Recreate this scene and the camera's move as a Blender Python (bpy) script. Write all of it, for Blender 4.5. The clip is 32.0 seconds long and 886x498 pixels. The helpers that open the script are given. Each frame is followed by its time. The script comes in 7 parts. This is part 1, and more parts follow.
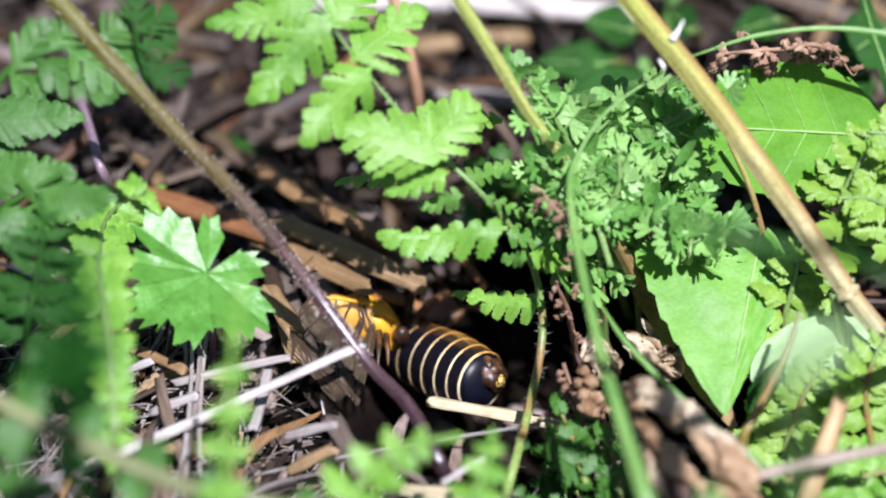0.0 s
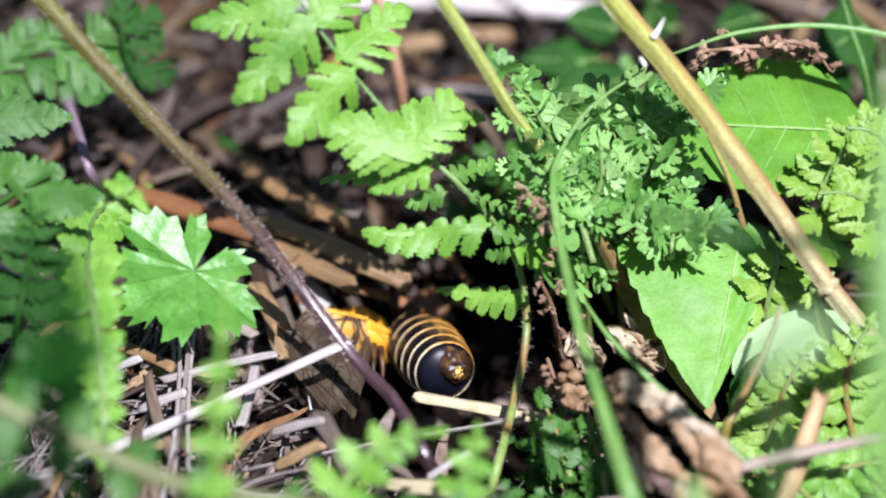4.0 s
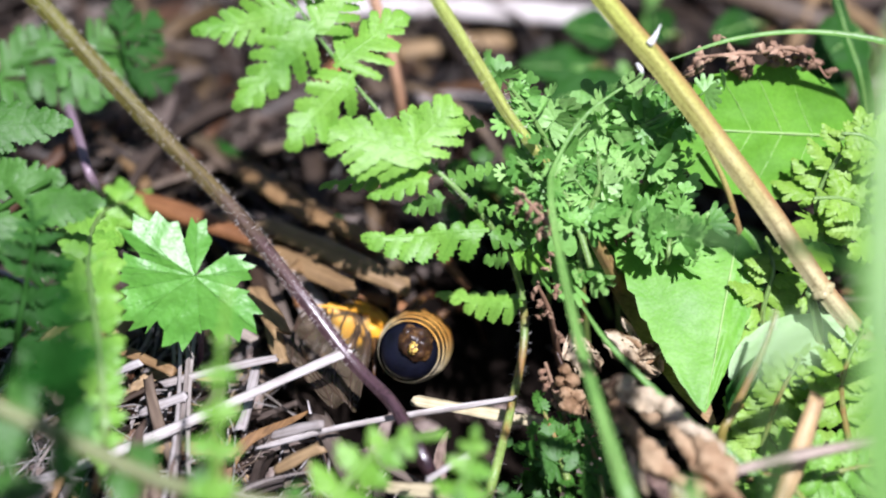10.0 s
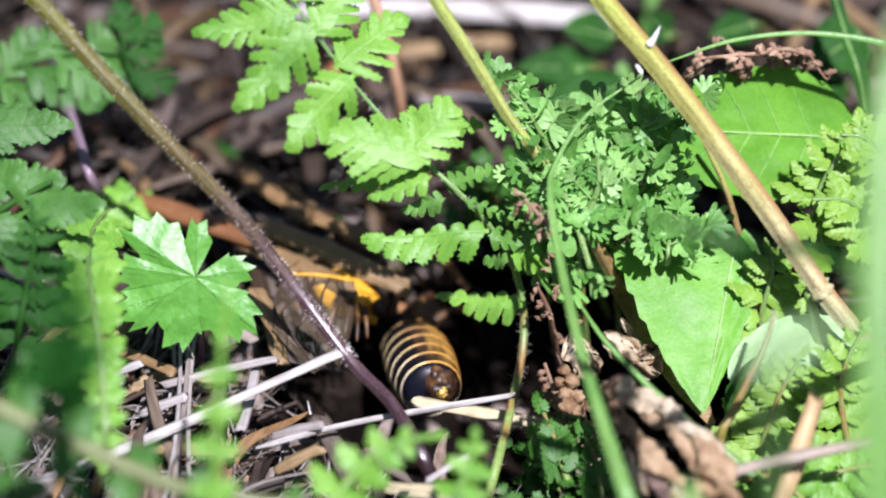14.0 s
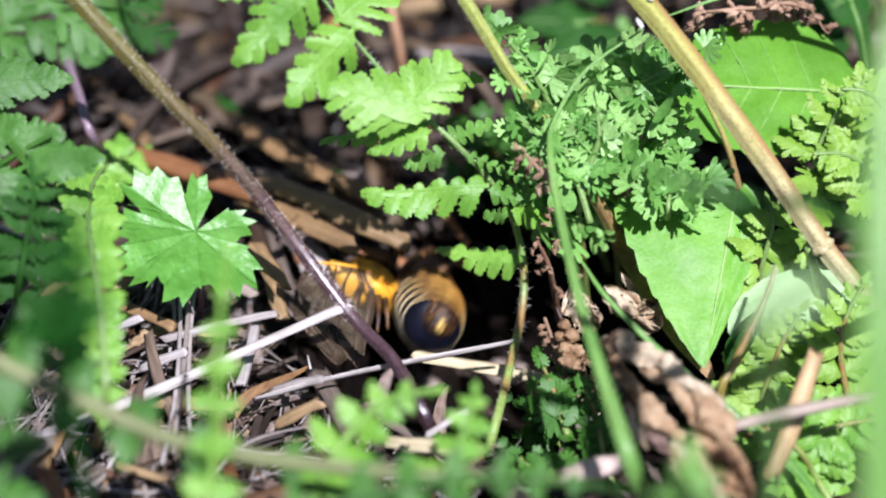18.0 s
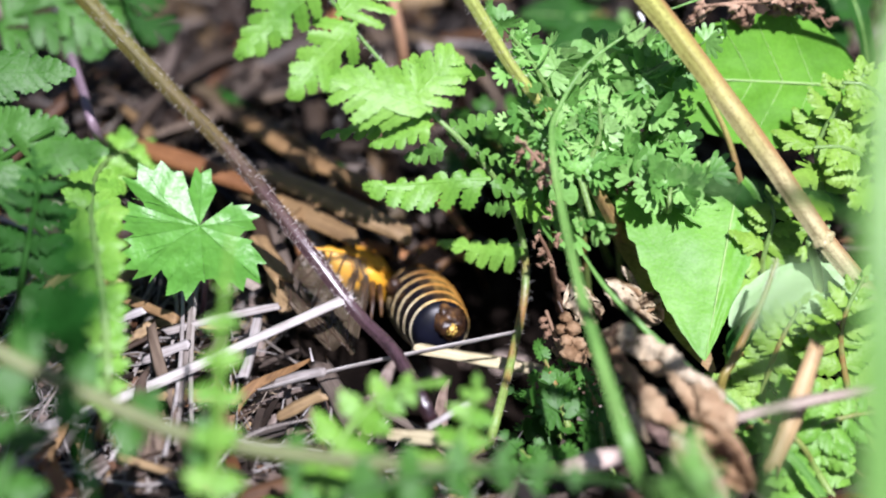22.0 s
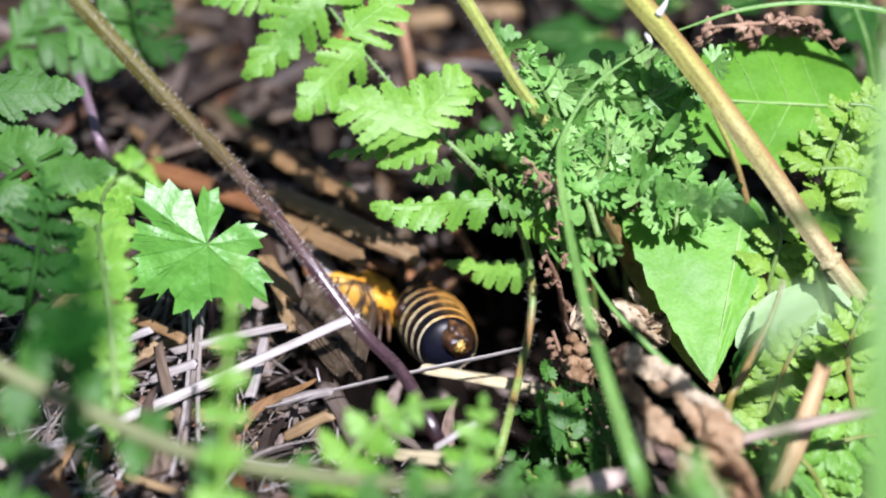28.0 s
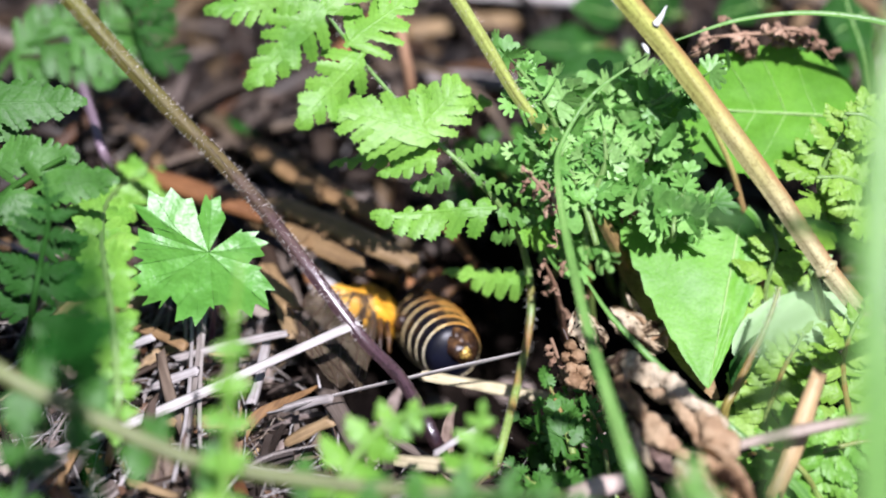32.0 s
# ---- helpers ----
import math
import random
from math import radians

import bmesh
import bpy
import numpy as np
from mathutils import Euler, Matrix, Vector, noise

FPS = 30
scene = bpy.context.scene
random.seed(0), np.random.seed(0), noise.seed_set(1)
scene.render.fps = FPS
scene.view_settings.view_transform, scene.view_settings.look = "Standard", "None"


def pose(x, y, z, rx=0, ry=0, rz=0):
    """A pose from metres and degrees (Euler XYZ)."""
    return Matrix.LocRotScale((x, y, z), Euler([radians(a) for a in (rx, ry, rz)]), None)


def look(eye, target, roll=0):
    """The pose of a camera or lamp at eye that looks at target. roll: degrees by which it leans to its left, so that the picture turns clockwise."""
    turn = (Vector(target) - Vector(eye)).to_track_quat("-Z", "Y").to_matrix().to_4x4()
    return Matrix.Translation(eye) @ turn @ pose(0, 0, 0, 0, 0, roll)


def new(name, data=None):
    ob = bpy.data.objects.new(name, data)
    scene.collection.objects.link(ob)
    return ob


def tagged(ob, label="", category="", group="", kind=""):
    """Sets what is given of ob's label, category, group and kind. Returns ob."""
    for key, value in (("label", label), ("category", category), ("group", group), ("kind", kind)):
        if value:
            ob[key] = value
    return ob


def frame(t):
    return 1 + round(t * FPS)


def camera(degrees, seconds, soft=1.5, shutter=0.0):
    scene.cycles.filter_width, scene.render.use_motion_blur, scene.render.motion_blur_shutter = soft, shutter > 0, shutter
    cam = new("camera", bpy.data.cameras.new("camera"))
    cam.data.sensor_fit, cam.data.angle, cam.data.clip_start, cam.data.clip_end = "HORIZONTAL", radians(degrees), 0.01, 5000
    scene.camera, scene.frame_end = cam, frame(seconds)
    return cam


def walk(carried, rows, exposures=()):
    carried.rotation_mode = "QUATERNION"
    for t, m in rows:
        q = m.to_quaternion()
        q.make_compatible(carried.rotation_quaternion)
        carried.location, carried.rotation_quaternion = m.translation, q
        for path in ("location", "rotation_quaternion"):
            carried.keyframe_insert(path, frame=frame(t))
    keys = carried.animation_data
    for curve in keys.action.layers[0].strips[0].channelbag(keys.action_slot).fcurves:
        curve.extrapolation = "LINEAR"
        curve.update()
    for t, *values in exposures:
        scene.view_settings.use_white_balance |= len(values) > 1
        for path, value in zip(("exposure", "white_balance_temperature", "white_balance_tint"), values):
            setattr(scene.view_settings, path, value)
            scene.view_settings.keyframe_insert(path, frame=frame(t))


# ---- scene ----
cam = camera(22, 32.0, soft=2.0, shutter=0.9)
cam.data.dof.use_dof = True
cam.data.dof.focus_distance = 0.2565
cam.data.dof.aperture_fstop = 9.5
PATH = [
    (0, look((0, -0.19756, 0.17614), (-0.00199, 0.00845, 0.00313))),
    (0.5, look((0, -0.19776, 0.1763), (-0.00193, 0.00822, 0.00326))),
    (1, look((0, -0.19812, 0.17661), (-0.00172, 0.00782, 0.00352))),
    (1.5, look((0, -0.19851, 0.17693), (-0.00139, 0.00739, 0.00379))),
    (2, look((0, -0.19885, 0.17721), (-0.00103, 0.00701, 0.00403))),
    (2.5, look((0, -0.19923, 0.17754), (-0.00069, 0.0066, 0.00431))),
    (3, look((0, -0.19955, 0.1778), (-0.00041, 0.00625, 0.00454))),
    (3.5, look((0, -0.19969, 0.17792), (-0.00017, 0.00608, 0.00462))),
    (5.5, look((0, -0.19983, 0.17804), (-0.0002, 0.00593, 0.00474))),
    (6, look((0, -0.2, 0.17818), (-0.00021, 0.00577, 0.00488))),
    (6.5, look((0, -0.20015, 0.1783), (-0.00018, 0.00563, 0.00502))),
    (7, look((0, -0.2003, 0.17843), (-0.00009, 0.00552, 0.00519))),
    (7.5, look((0, -0.20046, 0.17857), (-0.00004, 0.00542, 0.0054))),
    (8, look((0, -0.20069, 0.17876), (-0.00003, 0.00526, 0.00568))),
    (8.5, look((0, -0.20091, 0.17894), (-0.00001, 0.00511, 0.00595))),
    (9, look((0, -0.20099, 0.17901), (0, 0.00509, 0.00608))),
    (9.5, look((0, -0.20101, 0.17903), (0, 0.00511, 0.00614))),
    (10, look((0, -0.20106, 0.17907), (0.00002, 0.00508, 0.00622))),
    (10.5, look((0, -0.20112, 0.17912), (0.00002, 0.00504, 0.00628))),
    (11, look((0, -0.20114, 0.17914), (0.00001, 0.00503, 0.00631))),
    (11.5, look((0, -0.20111, 0.17911), (0.00001, 0.00507, 0.00631))),
    (12, look((0, -0.20111, 0.17911), (0.00001, 0.00509, 0.00632))),
    (12.5, look((0, -0.20121, 0.1792), (0.00002, 0.005, 0.00642))),
    (13, look((0, -0.20134, 0.17931), (0.00004, 0.00487, 0.00654))),
    (13.5, look((0, -0.20141, 0.17937), (0.00005, 0.0048, 0.0066))),
    (14, look((0, -0.20147, 0.17942), (0.00005, 0.00475, 0.00666))),
    (14.5, look((0, -0.20151, 0.17945), (0.00005, 0.00472, 0.00669))),
    (16.5, look((0, -0.20144, 0.17939), (0.00006, 0.00383, 0.00549))),
    (17, look((0, -0.20146, 0.1794), (0.00005, 0.00292, 0.00444))),
    (17.5, look((0, -0.2014, 0.17935), (0.00004, 0.0021, 0.00335))),
    (18, look((0, -0.20131, 0.17928), (0.00005, 0.00146, 0.00241))),
    (18.5, look((0, -0.20133, 0.1793), (0.00006, 0.00102, 0.00193))),
    (19, look((0, -0.20146, 0.1794), (0.00006, 0.00075, 0.00186))),
    (19.5, look((0, -0.20159, 0.17952), (0.00004, 0.00059, 0.00195))),
    (20, look((0, -0.20166, 0.17957), (0.00001, 0.00054, 0.00201))),
    (20.5, look((0, -0.20165, 0.17957), (-0.00004, 0.00056, 0.00203))),
    (21, look((0, -0.20169, 0.1796), (-0.00008, 0.00054, 0.00207))),
    (21.5, look((0, -0.20179, 0.17969), (-0.00012, 0.00044, 0.00218))),
    (22, look((0, -0.20186, 0.17974), (-0.00016, 0.00039, 0.00224))),
    (22.5, look((0, -0.20182, 0.17971), (-0.00021, 0.00044, 0.00223))),
    (23, look((0, -0.20179, 0.17968), (-0.00027, 0.00048, 0.00222))),
    (23.5, look((0, -0.20173, 0.17964), (-0.0003, 0.00055, 0.00218))),
    (24, look((0, -0.20169, 0.1796), (-0.00033, 0.00061, 0.00216))),
    (24.5, look((0, -0.20177, 0.17967), (-0.00037, 0.00054, 0.00225))),
    (25, look((0, -0.20188, 0.17976), (-0.00043, 0.00048, 0.00239))),
    (25.5, look((0, -0.20193, 0.1798), (-0.00053, 0.00049, 0.00251))),
    (27.5, look((0, -0.202, 0.17986), (-0.0009, 0.00133, 0.00366))),
    (28, look((0, -0.20207, 0.17991), (-0.001, 0.00172, 0.00426))),
    (28.5, look((0, -0.20216, 0.17999), (-0.00109, 0.00206, 0.00485))),
    (29, look((0, -0.20224, 0.18006), (-0.00116, 0.00227, 0.00525))),
    (29.5, look((0, -0.20226, 0.18007), (-0.0012, 0.00233, 0.00537))),
    (30, look((0, -0.20232, 0.18013), (-0.00124, 0.00227, 0.00542))),
    (30.5, look((0, -0.20256, 0.18033), (-0.00122, 0.002, 0.0056))),
    (31, look((0, -0.20306, 0.18075), (-0.00112, 0.00146, 0.00595))),
    (31.5, look((0, -0.2036, 0.1812), (-0.00101, 0.00087, 0.00635))),
    (32, look((0, -0.20401, 0.18155), (-0.00092, 0.00041, 0.00664))),
]

walk(cam, PATH, [(0.0, 0.91, 5950, 23), (32.0, 0.91, 5950, 23)])

# ---- light: sun through a gap in the foliage, and the sky ----
SUN_AT = Vector((0.095, -0.196, 0.40))
world = bpy.data.worlds.new("world")
scene.world = world
world.use_nodes = True
wn = world.node_tree.nodes
sky = wn.new("ShaderNodeTexSky")
sky.sky_type = 'NISHITA'
sky.sun_disc = False
sky.sun_elevation = math.atan2(SUN_AT.z, math.hypot(SUN_AT.x, SUN_AT.y))
sky.sun_rotation = math.atan2(SUN_AT.x, SUN_AT.y)
wn["Background"].inputs["Strength"].default_value = 0.034
world.node_tree.links.new(sky.outputs[0], wn["Background"].inputs["Color"])
sun = new("sun", bpy.data.lights.new("sun", "SUN"))
sun.data.energy = 4.3
sun.data.color = (1.0, 0.985, 0.96)
sun.data.angle = radians(1.0)
sun.matrix_world = look(SUN_AT, (0, 0, 0))


# ---- materials ----
def material(name, rough=0.5, spec=0.5):
    m = bpy.data.materials.new(name)
    m.use_nodes = True
    b = m.node_tree.nodes["Principled BSDF"]
    b.inputs["Roughness"].default_value = rough
    b.inputs["Specular IOR Level"].default_value = spec
    return m, m.node_tree.nodes, m.node_tree.links, b


def noise_node(n, l, scale, detail=3.0, stretch=None, coord="Object"):
    tc = n.new("ShaderNodeTexCoord")
    tex = n.new("ShaderNodeTexNoise")
    tex.inputs["Scale"].default_value = scale
    tex.inputs["Detail"].default_value = detail
    if stretch:
        mp = n.new("ShaderNodeMapping")
        mp.inputs["Scale"].default_value = stretch
        l.new(tc.outputs[coord], mp.inputs[0])
        l.new(mp.outputs[0], tex.inputs["Vector"])
    else:
        l.new(tc.outputs[coord], tex.inputs["Vector"])
    return tex


def ramp(n, l, src, stops):
    r = n.new("ShaderNodeValToRGB")
    e = r.color_ramp.elements
    while len(e) < len(stops):
        e.new(0.5)
    for el, (p, c) in zip(e, stops):
        el.position, el.color = p, (*c, 1)
    l.new(src, r.inputs[0])
    return r


def bump(n, l, b, src, strength, dist):
    bp = n.new("ShaderNodeBump")
    bp.inputs["Strength"].default_value = strength
    bp.inputs["Distance"].default_value = dist
    l.new(src, bp.inputs["Height"])
    l.new(bp.outputs[0], b.inputs["Normal"])


def mixc(n, l, fac, a, b, mode="MIX"):
    x = n.new("ShaderNodeMix")
    x.data_type, x.blend_type = "RGBA", mode
    for sock, val in ((x.inputs["Factor"], fac), (x.inputs["A"], a), (x.inputs["B"], b)):
        if isinstance(val, float):
            sock.default_value = val
        elif isinstance(val, tuple):
            sock.default_value = (*val, 1)
        else:
            l.new(val, sock)
    return x.outputs["Result"]


def leaf_material(name, dark, light, pale, rough=0.5, through_light=0.3, grain=2600.0, vary=0.35):
    """Green blade: cell grain, blotches, a change from leaf to leaf, light that passes through."""
    m, n, l, b = material(name, rough, 0.45)
    big = noise_node(n, l, 160.0, 3.0)
    fine = noise_node(n, l, grain, 4.0)
    c = ramp(n, l, big.outputs[0], [(0.3, dark), (0.55, light), (0.8, pale)])
    info = n.new("ShaderNodeObjectInfo")
    c2 = mixc(n, l, vary, c.outputs[0], ramp(n, l, info.outputs["Random"], [(0.0, dark), (0.5, light), (1.0, pale)]).outputs[0])
    c3 = mixc(n, l, 0.22, c2, ramp(n, l, fine.outputs[0], [(0.35, (0.3, 0.3, 0.3)), (0.7, (1, 1, 1))]).outputs[0], "MULTIPLY")
    vein = n.new("ShaderNodeTexCoord")
    across = n.new("ShaderNodeSeparateXYZ")
    l.new(vein.outputs["UV"], across.inputs[0])
    c3 = mixc(n, l, 0.5, c3, ramp(n, l, across.outputs[0], [(0.4, (1, 1, 1)), (0.485, (0.62, 0.7, 0.5)), (0.5, (1.25, 1.2, 1.1)), (0.515, (0.62, 0.7, 0.5)), (0.6, (1, 1, 1))]).outputs[0], "MULTIPLY")
    l.new(c3, b.inputs["Base Color"])
    swell = noise_node(n, l, 700.0, 2.0)
    both = n.new("ShaderNodeMath")
    both.operation = "MULTIPLY_ADD"
    l.new(swell.outputs[0], both.inputs[0])
    both.inputs[1].default_value = 2.5
    l.new(fine.outputs[0], both.inputs[2])
    bump(n, l, b, both.outputs[0], 0.35, 0.00012)
    tr = n.new("ShaderNodeBsdfTranslucent")
    l.new(c3, tr.inputs[0])
    mx = n.new("ShaderNodeMixShader")
    mx.inputs[0].default_value = through_light
    l.new(b.outputs[0], mx.inputs[1])
    l.new(tr.outputs[0], mx.inputs[2])
    l.new(mx.outputs[0], n["Material Output"].inputs[0])
    return m


def dry_material(name, stops, rough=0.6, streak=(70, 4500, 4500), spec=0.35):
    """Dead straw or bark: streaks along the piece and a tone of its own for each piece."""
    m, n, l, b = material(name, rough, spec)
    st = noise_node(n, l, 1.0, 4.0, streak)
    info = n.new("ShaderNodeObjectInfo")
    geo = n.new("ShaderNodeNewGeometry")
    add = n.new("ShaderNodeMath")
    add.operation = "ADD"
    l.new(info.outputs["Random"], add.inputs[0])
    l.new(geo.outputs["Random Per Island"], add.inputs[1])
    fr = n.new("ShaderNodeMath")
    fr.operation = "FRACT"
    l.new(add.outputs[0], fr.inputs[0])
    tone = ramp(n, l, fr.outputs[0], stops)
    blot = noise_node(n, l, 350.0, 4.0)
    c = mixc(n, l, 0.55, tone.outputs[0], ramp(n, l, st.outputs[0], [(0.35, (0.32, 0.27, 0.22)), (0.6, (1, 1, 1))]).outputs[0], "MULTIPLY")
    c = mixc(n, l, 0.5, c, ramp(n, l, blot.outputs[0], [(0.3, (0.35, 0.3, 0.25)), (0.55, (1, 1, 1))]).outputs[0], "MULTIPLY")
    l.new(c, b.inputs["Base Color"])
    bump(n, l, b, st.outputs[0], 0.7, 0.00012)
    return m


def crumpled_material(name, brown, mid, pale):
    """A dead leaf: beige skin, brown rotted patches, dark spots painted as shaded holes, a rough crackled surface."""
    m, n, l, b = material(name, 0.7, 0.2)
    big = noise_node(n, l, 230.0, 5.0)
    fine = noise_node(n, l, 1900.0, 4.0)
    spot = noise_node(n, l, 300.0, 3.0)
    c = ramp(n, l, big.outputs[0], [(0.34, brown), (0.46, mid), (0.6, pale)]).outputs[0]
    c = mixc(n, l, 0.4, c, ramp(n, l, fine.outputs[0], [(0.3, (0.35, 0.28, 0.22)), (0.55, (1, 1, 1))]).outputs[0], "MULTIPLY")
    # dark spots imitate the shade inside holes and cavities
    c = mixc(n, l, 1.0, c, ramp(n, l, spot.outputs[0], [(0.35, (0.12, 0.09, 0.075)), (0.45, (1, 1, 1))]).outputs[0], "MULTIPLY")
    l.new(c, b.inputs["Base Color"])
    bump(n, l, b, fine.outputs[0], 0.6, 0.0002)
    return m


def stalk_material(name, stops, axis=2, span=(0.0, 0.06), rough=0.38, edge=None):
    """Living stem: colour changing along its height, long streaks, specks, and a stained edge where there is one."""
    m, n, l, b = material(name, rough, 0.5)
    geo = n.new("ShaderNodeNewGeometry")
    sep = n.new("ShaderNodeSeparateXYZ")
    l.new(geo.outputs["Position"], sep.inputs[0])
    mr = n.new("ShaderNodeMapRange")
    mr.inputs["From Min"].default_value, mr.inputs["From Max"].default_value = span
    l.new(sep.outputs[axis], mr.inputs[0])
    wob = noise_node(n, l, 260.0, 4.0)
    ad = n.new("ShaderNodeMath")
    ad.operation = "MULTIPLY_ADD"
    l.new(wob.outputs[0], ad.inputs[0])
    ad.inputs[1].default_value = 0.3
    l.new(mr.outputs[0], ad.inputs[2])
    sb = n.new("ShaderNodeMath")
    sb.operation = "SUBTRACT"
    l.new(ad.outputs[0], sb.inputs[0])
    sb.inputs[1].default_value = 0.15
    col = ramp(n, l, sb.outputs[0], stops).outputs[0]
    streak = noise_node(n, l, 1.0, 4.0, (14, 1.6, 1), "UV")
    speck = noise_node(n, l, 2600.0, 3.0)
    col = mixc(n, l, 0.55, col, ramp(n, l, streak.outputs[0], [(0.32, (0.35, 0.27, 0.18)), (0.52, (0.9, 0.88, 0.85)), (0.7, (1.25, 1.22, 1.15))]).outputs[0], "MULTIPLY")
    col = mixc(n, l, 0.4, col, ramp(n, l, speck.outputs[0], [(0.33, (0.3, 0.22, 0.15)), (0.5, (1, 1, 1))]).outputs[0], "MULTIPLY")
    if edge:
        tc = n.new("ShaderNodeTexCoord")
        su = n.new("ShaderNodeSeparateXYZ")
        l.new(tc.outputs["UV"], su.inputs[0])
        jig = n.new("ShaderNodeMath")
        jig.operation = "MULTIPLY_ADD"
        l.new(streak.outputs[0], jig.inputs[0])
        jig.inputs[1].default_value = 0.25
        l.new(su.outputs[0], jig.inputs[2])
        mask = ramp(n, l, jig.outputs[0], [(0.38, (0, 0, 0)), (0.48, (0.85, 0.85, 0.85)), (0.68, (1, 1, 1)), (0.76, (0, 0, 0))])
        col = mixc(n, l, mask.outputs[0], col, edge)
    l.new(col, b.inputs["Base Color"])
    relief = n.new("ShaderNodeMath")
    relief.operation = "MULTIPLY_ADD"
    l.new(speck.outputs[0], relief.inputs[0])
    relief.inputs[1].default_value = 0.3
    l.new(streak.outputs[0], relief.inputs[2])
    bump(n, l, b, relief.outputs[0], 0.5, 0.0002)
    return m


M_FERN = leaf_material("fern_green", (0.13, 0.343, 0.0352), (0.22, 0.478, 0.0546), (0.31, 0.562, 0.101), 0.47)
# M_FINE: wide random tones imitate sunlit leaflets over shaded ones
M_FINE = leaf_material("fine_fern_green", (0.06, 0.2, 0.034), (0.235, 0.53, 0.105), (0.44, 0.7, 0.25), 0.46, 0.28, vary=0.6)
M_FINE.node_tree.nodes["Principled BSDF"].inputs["Specular IOR Level"].default_value = 0.55
M_FINE.node_tree.nodes["Bump"].inputs["Distance"].default_value = 0.0002
M_YELLOW = leaf_material("yellow_green_fern", (0.15, 0.32, 0.022), (0.264, 0.48, 0.055), (0.39, 0.58, 0.13))
# M_SHADE, M_MID and M_LEFT: greens darkened to stand in for missing shade
M_SHADE = leaf_material("shade_dark_fern", (0.006, 0.04, 0.005), (0.012, 0.07, 0.009), (0.024, 0.1, 0.016), 0.7, 0.1)
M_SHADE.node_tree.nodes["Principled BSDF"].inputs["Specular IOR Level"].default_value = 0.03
M_MID = leaf_material("shade_dimmed_green", (0.0372, 0.13, 0.0167), (0.0698, 0.214, 0.0279), (0.121, 0.307, 0.0558), 0.5, 0.3)
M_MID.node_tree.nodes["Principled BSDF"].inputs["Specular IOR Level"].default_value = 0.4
# a dimmed fern green, also used to paint pinnae as shaded
M_LOW = leaf_material("dimmed_fern_green", (0.085, 0.23, 0.03), (0.15, 0.36, 0.055), (0.22, 0.44, 0.1), 0.5, 0.3)
M_LEFT = leaf_material("shade_deepened_green", (0.01, 0.048, 0.006), (0.021, 0.092, 0.011), (0.042, 0.15, 0.024), 0.65, 0.15)
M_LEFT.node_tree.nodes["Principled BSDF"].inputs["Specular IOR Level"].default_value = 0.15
M_BROAD = leaf_material("broad_leaf_green", (0.11, 0.33, 0.025), (0.165, 0.43, 0.038), (0.22, 0.5, 0.065), 0.5, 0.25)
M_BROAD.node_tree.nodes["Principled BSDF"].inputs["Coat Weight"].default_value = 0.06
M_BROAD.node_tree.nodes["Principled BSDF"].inputs["Coat Roughness"].default_value = 0.3
M_DULL = leaf_material("dull_leaf_green", (0.08, 0.25, 0.014), (0.12, 0.34, 0.02), (0.165, 0.4, 0.038), 0.6, 0.2)
M_DULL.node_tree.nodes["Principled BSDF"].inputs["Specular IOR Level"].default_value = 0.2
M_PALM = leaf_material("lobed_leaf_green", (0.09, 0.31, 0.034), (0.135, 0.4, 0.052), (0.18, 0.45, 0.09), 0.42, 0.25, 900.0)
M_PALM.node_tree.nodes["Principled BSDF"].inputs["Coat Weight"].default_value = 0.18
M_PALM.node_tree.nodes["Principled BSDF"].inputs["Coat Roughness"].default_value = 0.36
M_PALM.node_tree.nodes["Principled BSDF"].inputs["Coat IOR"].default_value = 1.6
M_PALM.node_tree.nodes["Bump"].inputs["Distance"].default_value = 0.0003
M_PALM.node_tree.nodes["Principled BSDF"].inputs["Specular IOR Level"].default_value = 0.5
M_GRASS = leaf_material("grass_green", (0.11, 0.28, 0.05), (0.18, 0.4, 0.08), (0.26, 0.48, 0.13), 0.35, 0.35)
M_PALE = leaf_material("pale_leaf_green", (0.4, 0.66, 0.27), (0.48, 0.72, 0.35), (0.56, 0.77, 0.45), 0.6, 0.35)
M_PALE.node_tree.nodes["Principled BSDF"].inputs["Coat Weight"].default_value = 0.15
M_PALE.node_tree.nodes["Bump"].inputs["Distance"].default_value = 0.00004
M_PALE.node_tree.nodes["Principled BSDF"].inputs["Coat Roughness"].default_value = 0.4
M_RIB = leaf_material("pale_rib", (0.22, 0.42, 0.10), (0.3, 0.5, 0.14), (0.4, 0.56, 0.22), 0.4, 0.1)
M_RACHIS = stalk_material("fern_stalk", [(0.0, (0.2, 0.33, 0.07)), (0.26, (0.22, 0.33, 0.08)), (0.33, (0.28, 0.15, 0.05)), (0.41, (0.2, 0.33, 0.09)), (1.0, (0.17, 0.34, 0.1))], 2, (-0.0165, 0.0435))
M_STALK_A = stalk_material("purple_olive_stalk", [(0.0, (0.014, 0.006, 0.008)), (0.12, (0.03, 0.013, 0.018)), (0.24, (0.08, 0.043, 0.05)), (0.38, (0.105, 0.065, 0.055)), (0.5, (0.125, 0.095, 0.035)), (1.0, (0.18, 0.2, 0.03))], 2, (-0.005, 0.055), 0.27)
M_STALK_A.node_tree.nodes["Principled BSDF"].inputs["Specular IOR Level"].default_value = 0.7
M_STALK_A.node_tree.nodes["Bump"].inputs["Distance"].default_value = 0.0004
M_STALK_A.node_tree.nodes["Principled BSDF"].inputs["Coat Weight"].default_value = 0.7
M_STALK_A.node_tree.nodes["Principled BSDF"].inputs["Coat Roughness"].default_value = 0.22
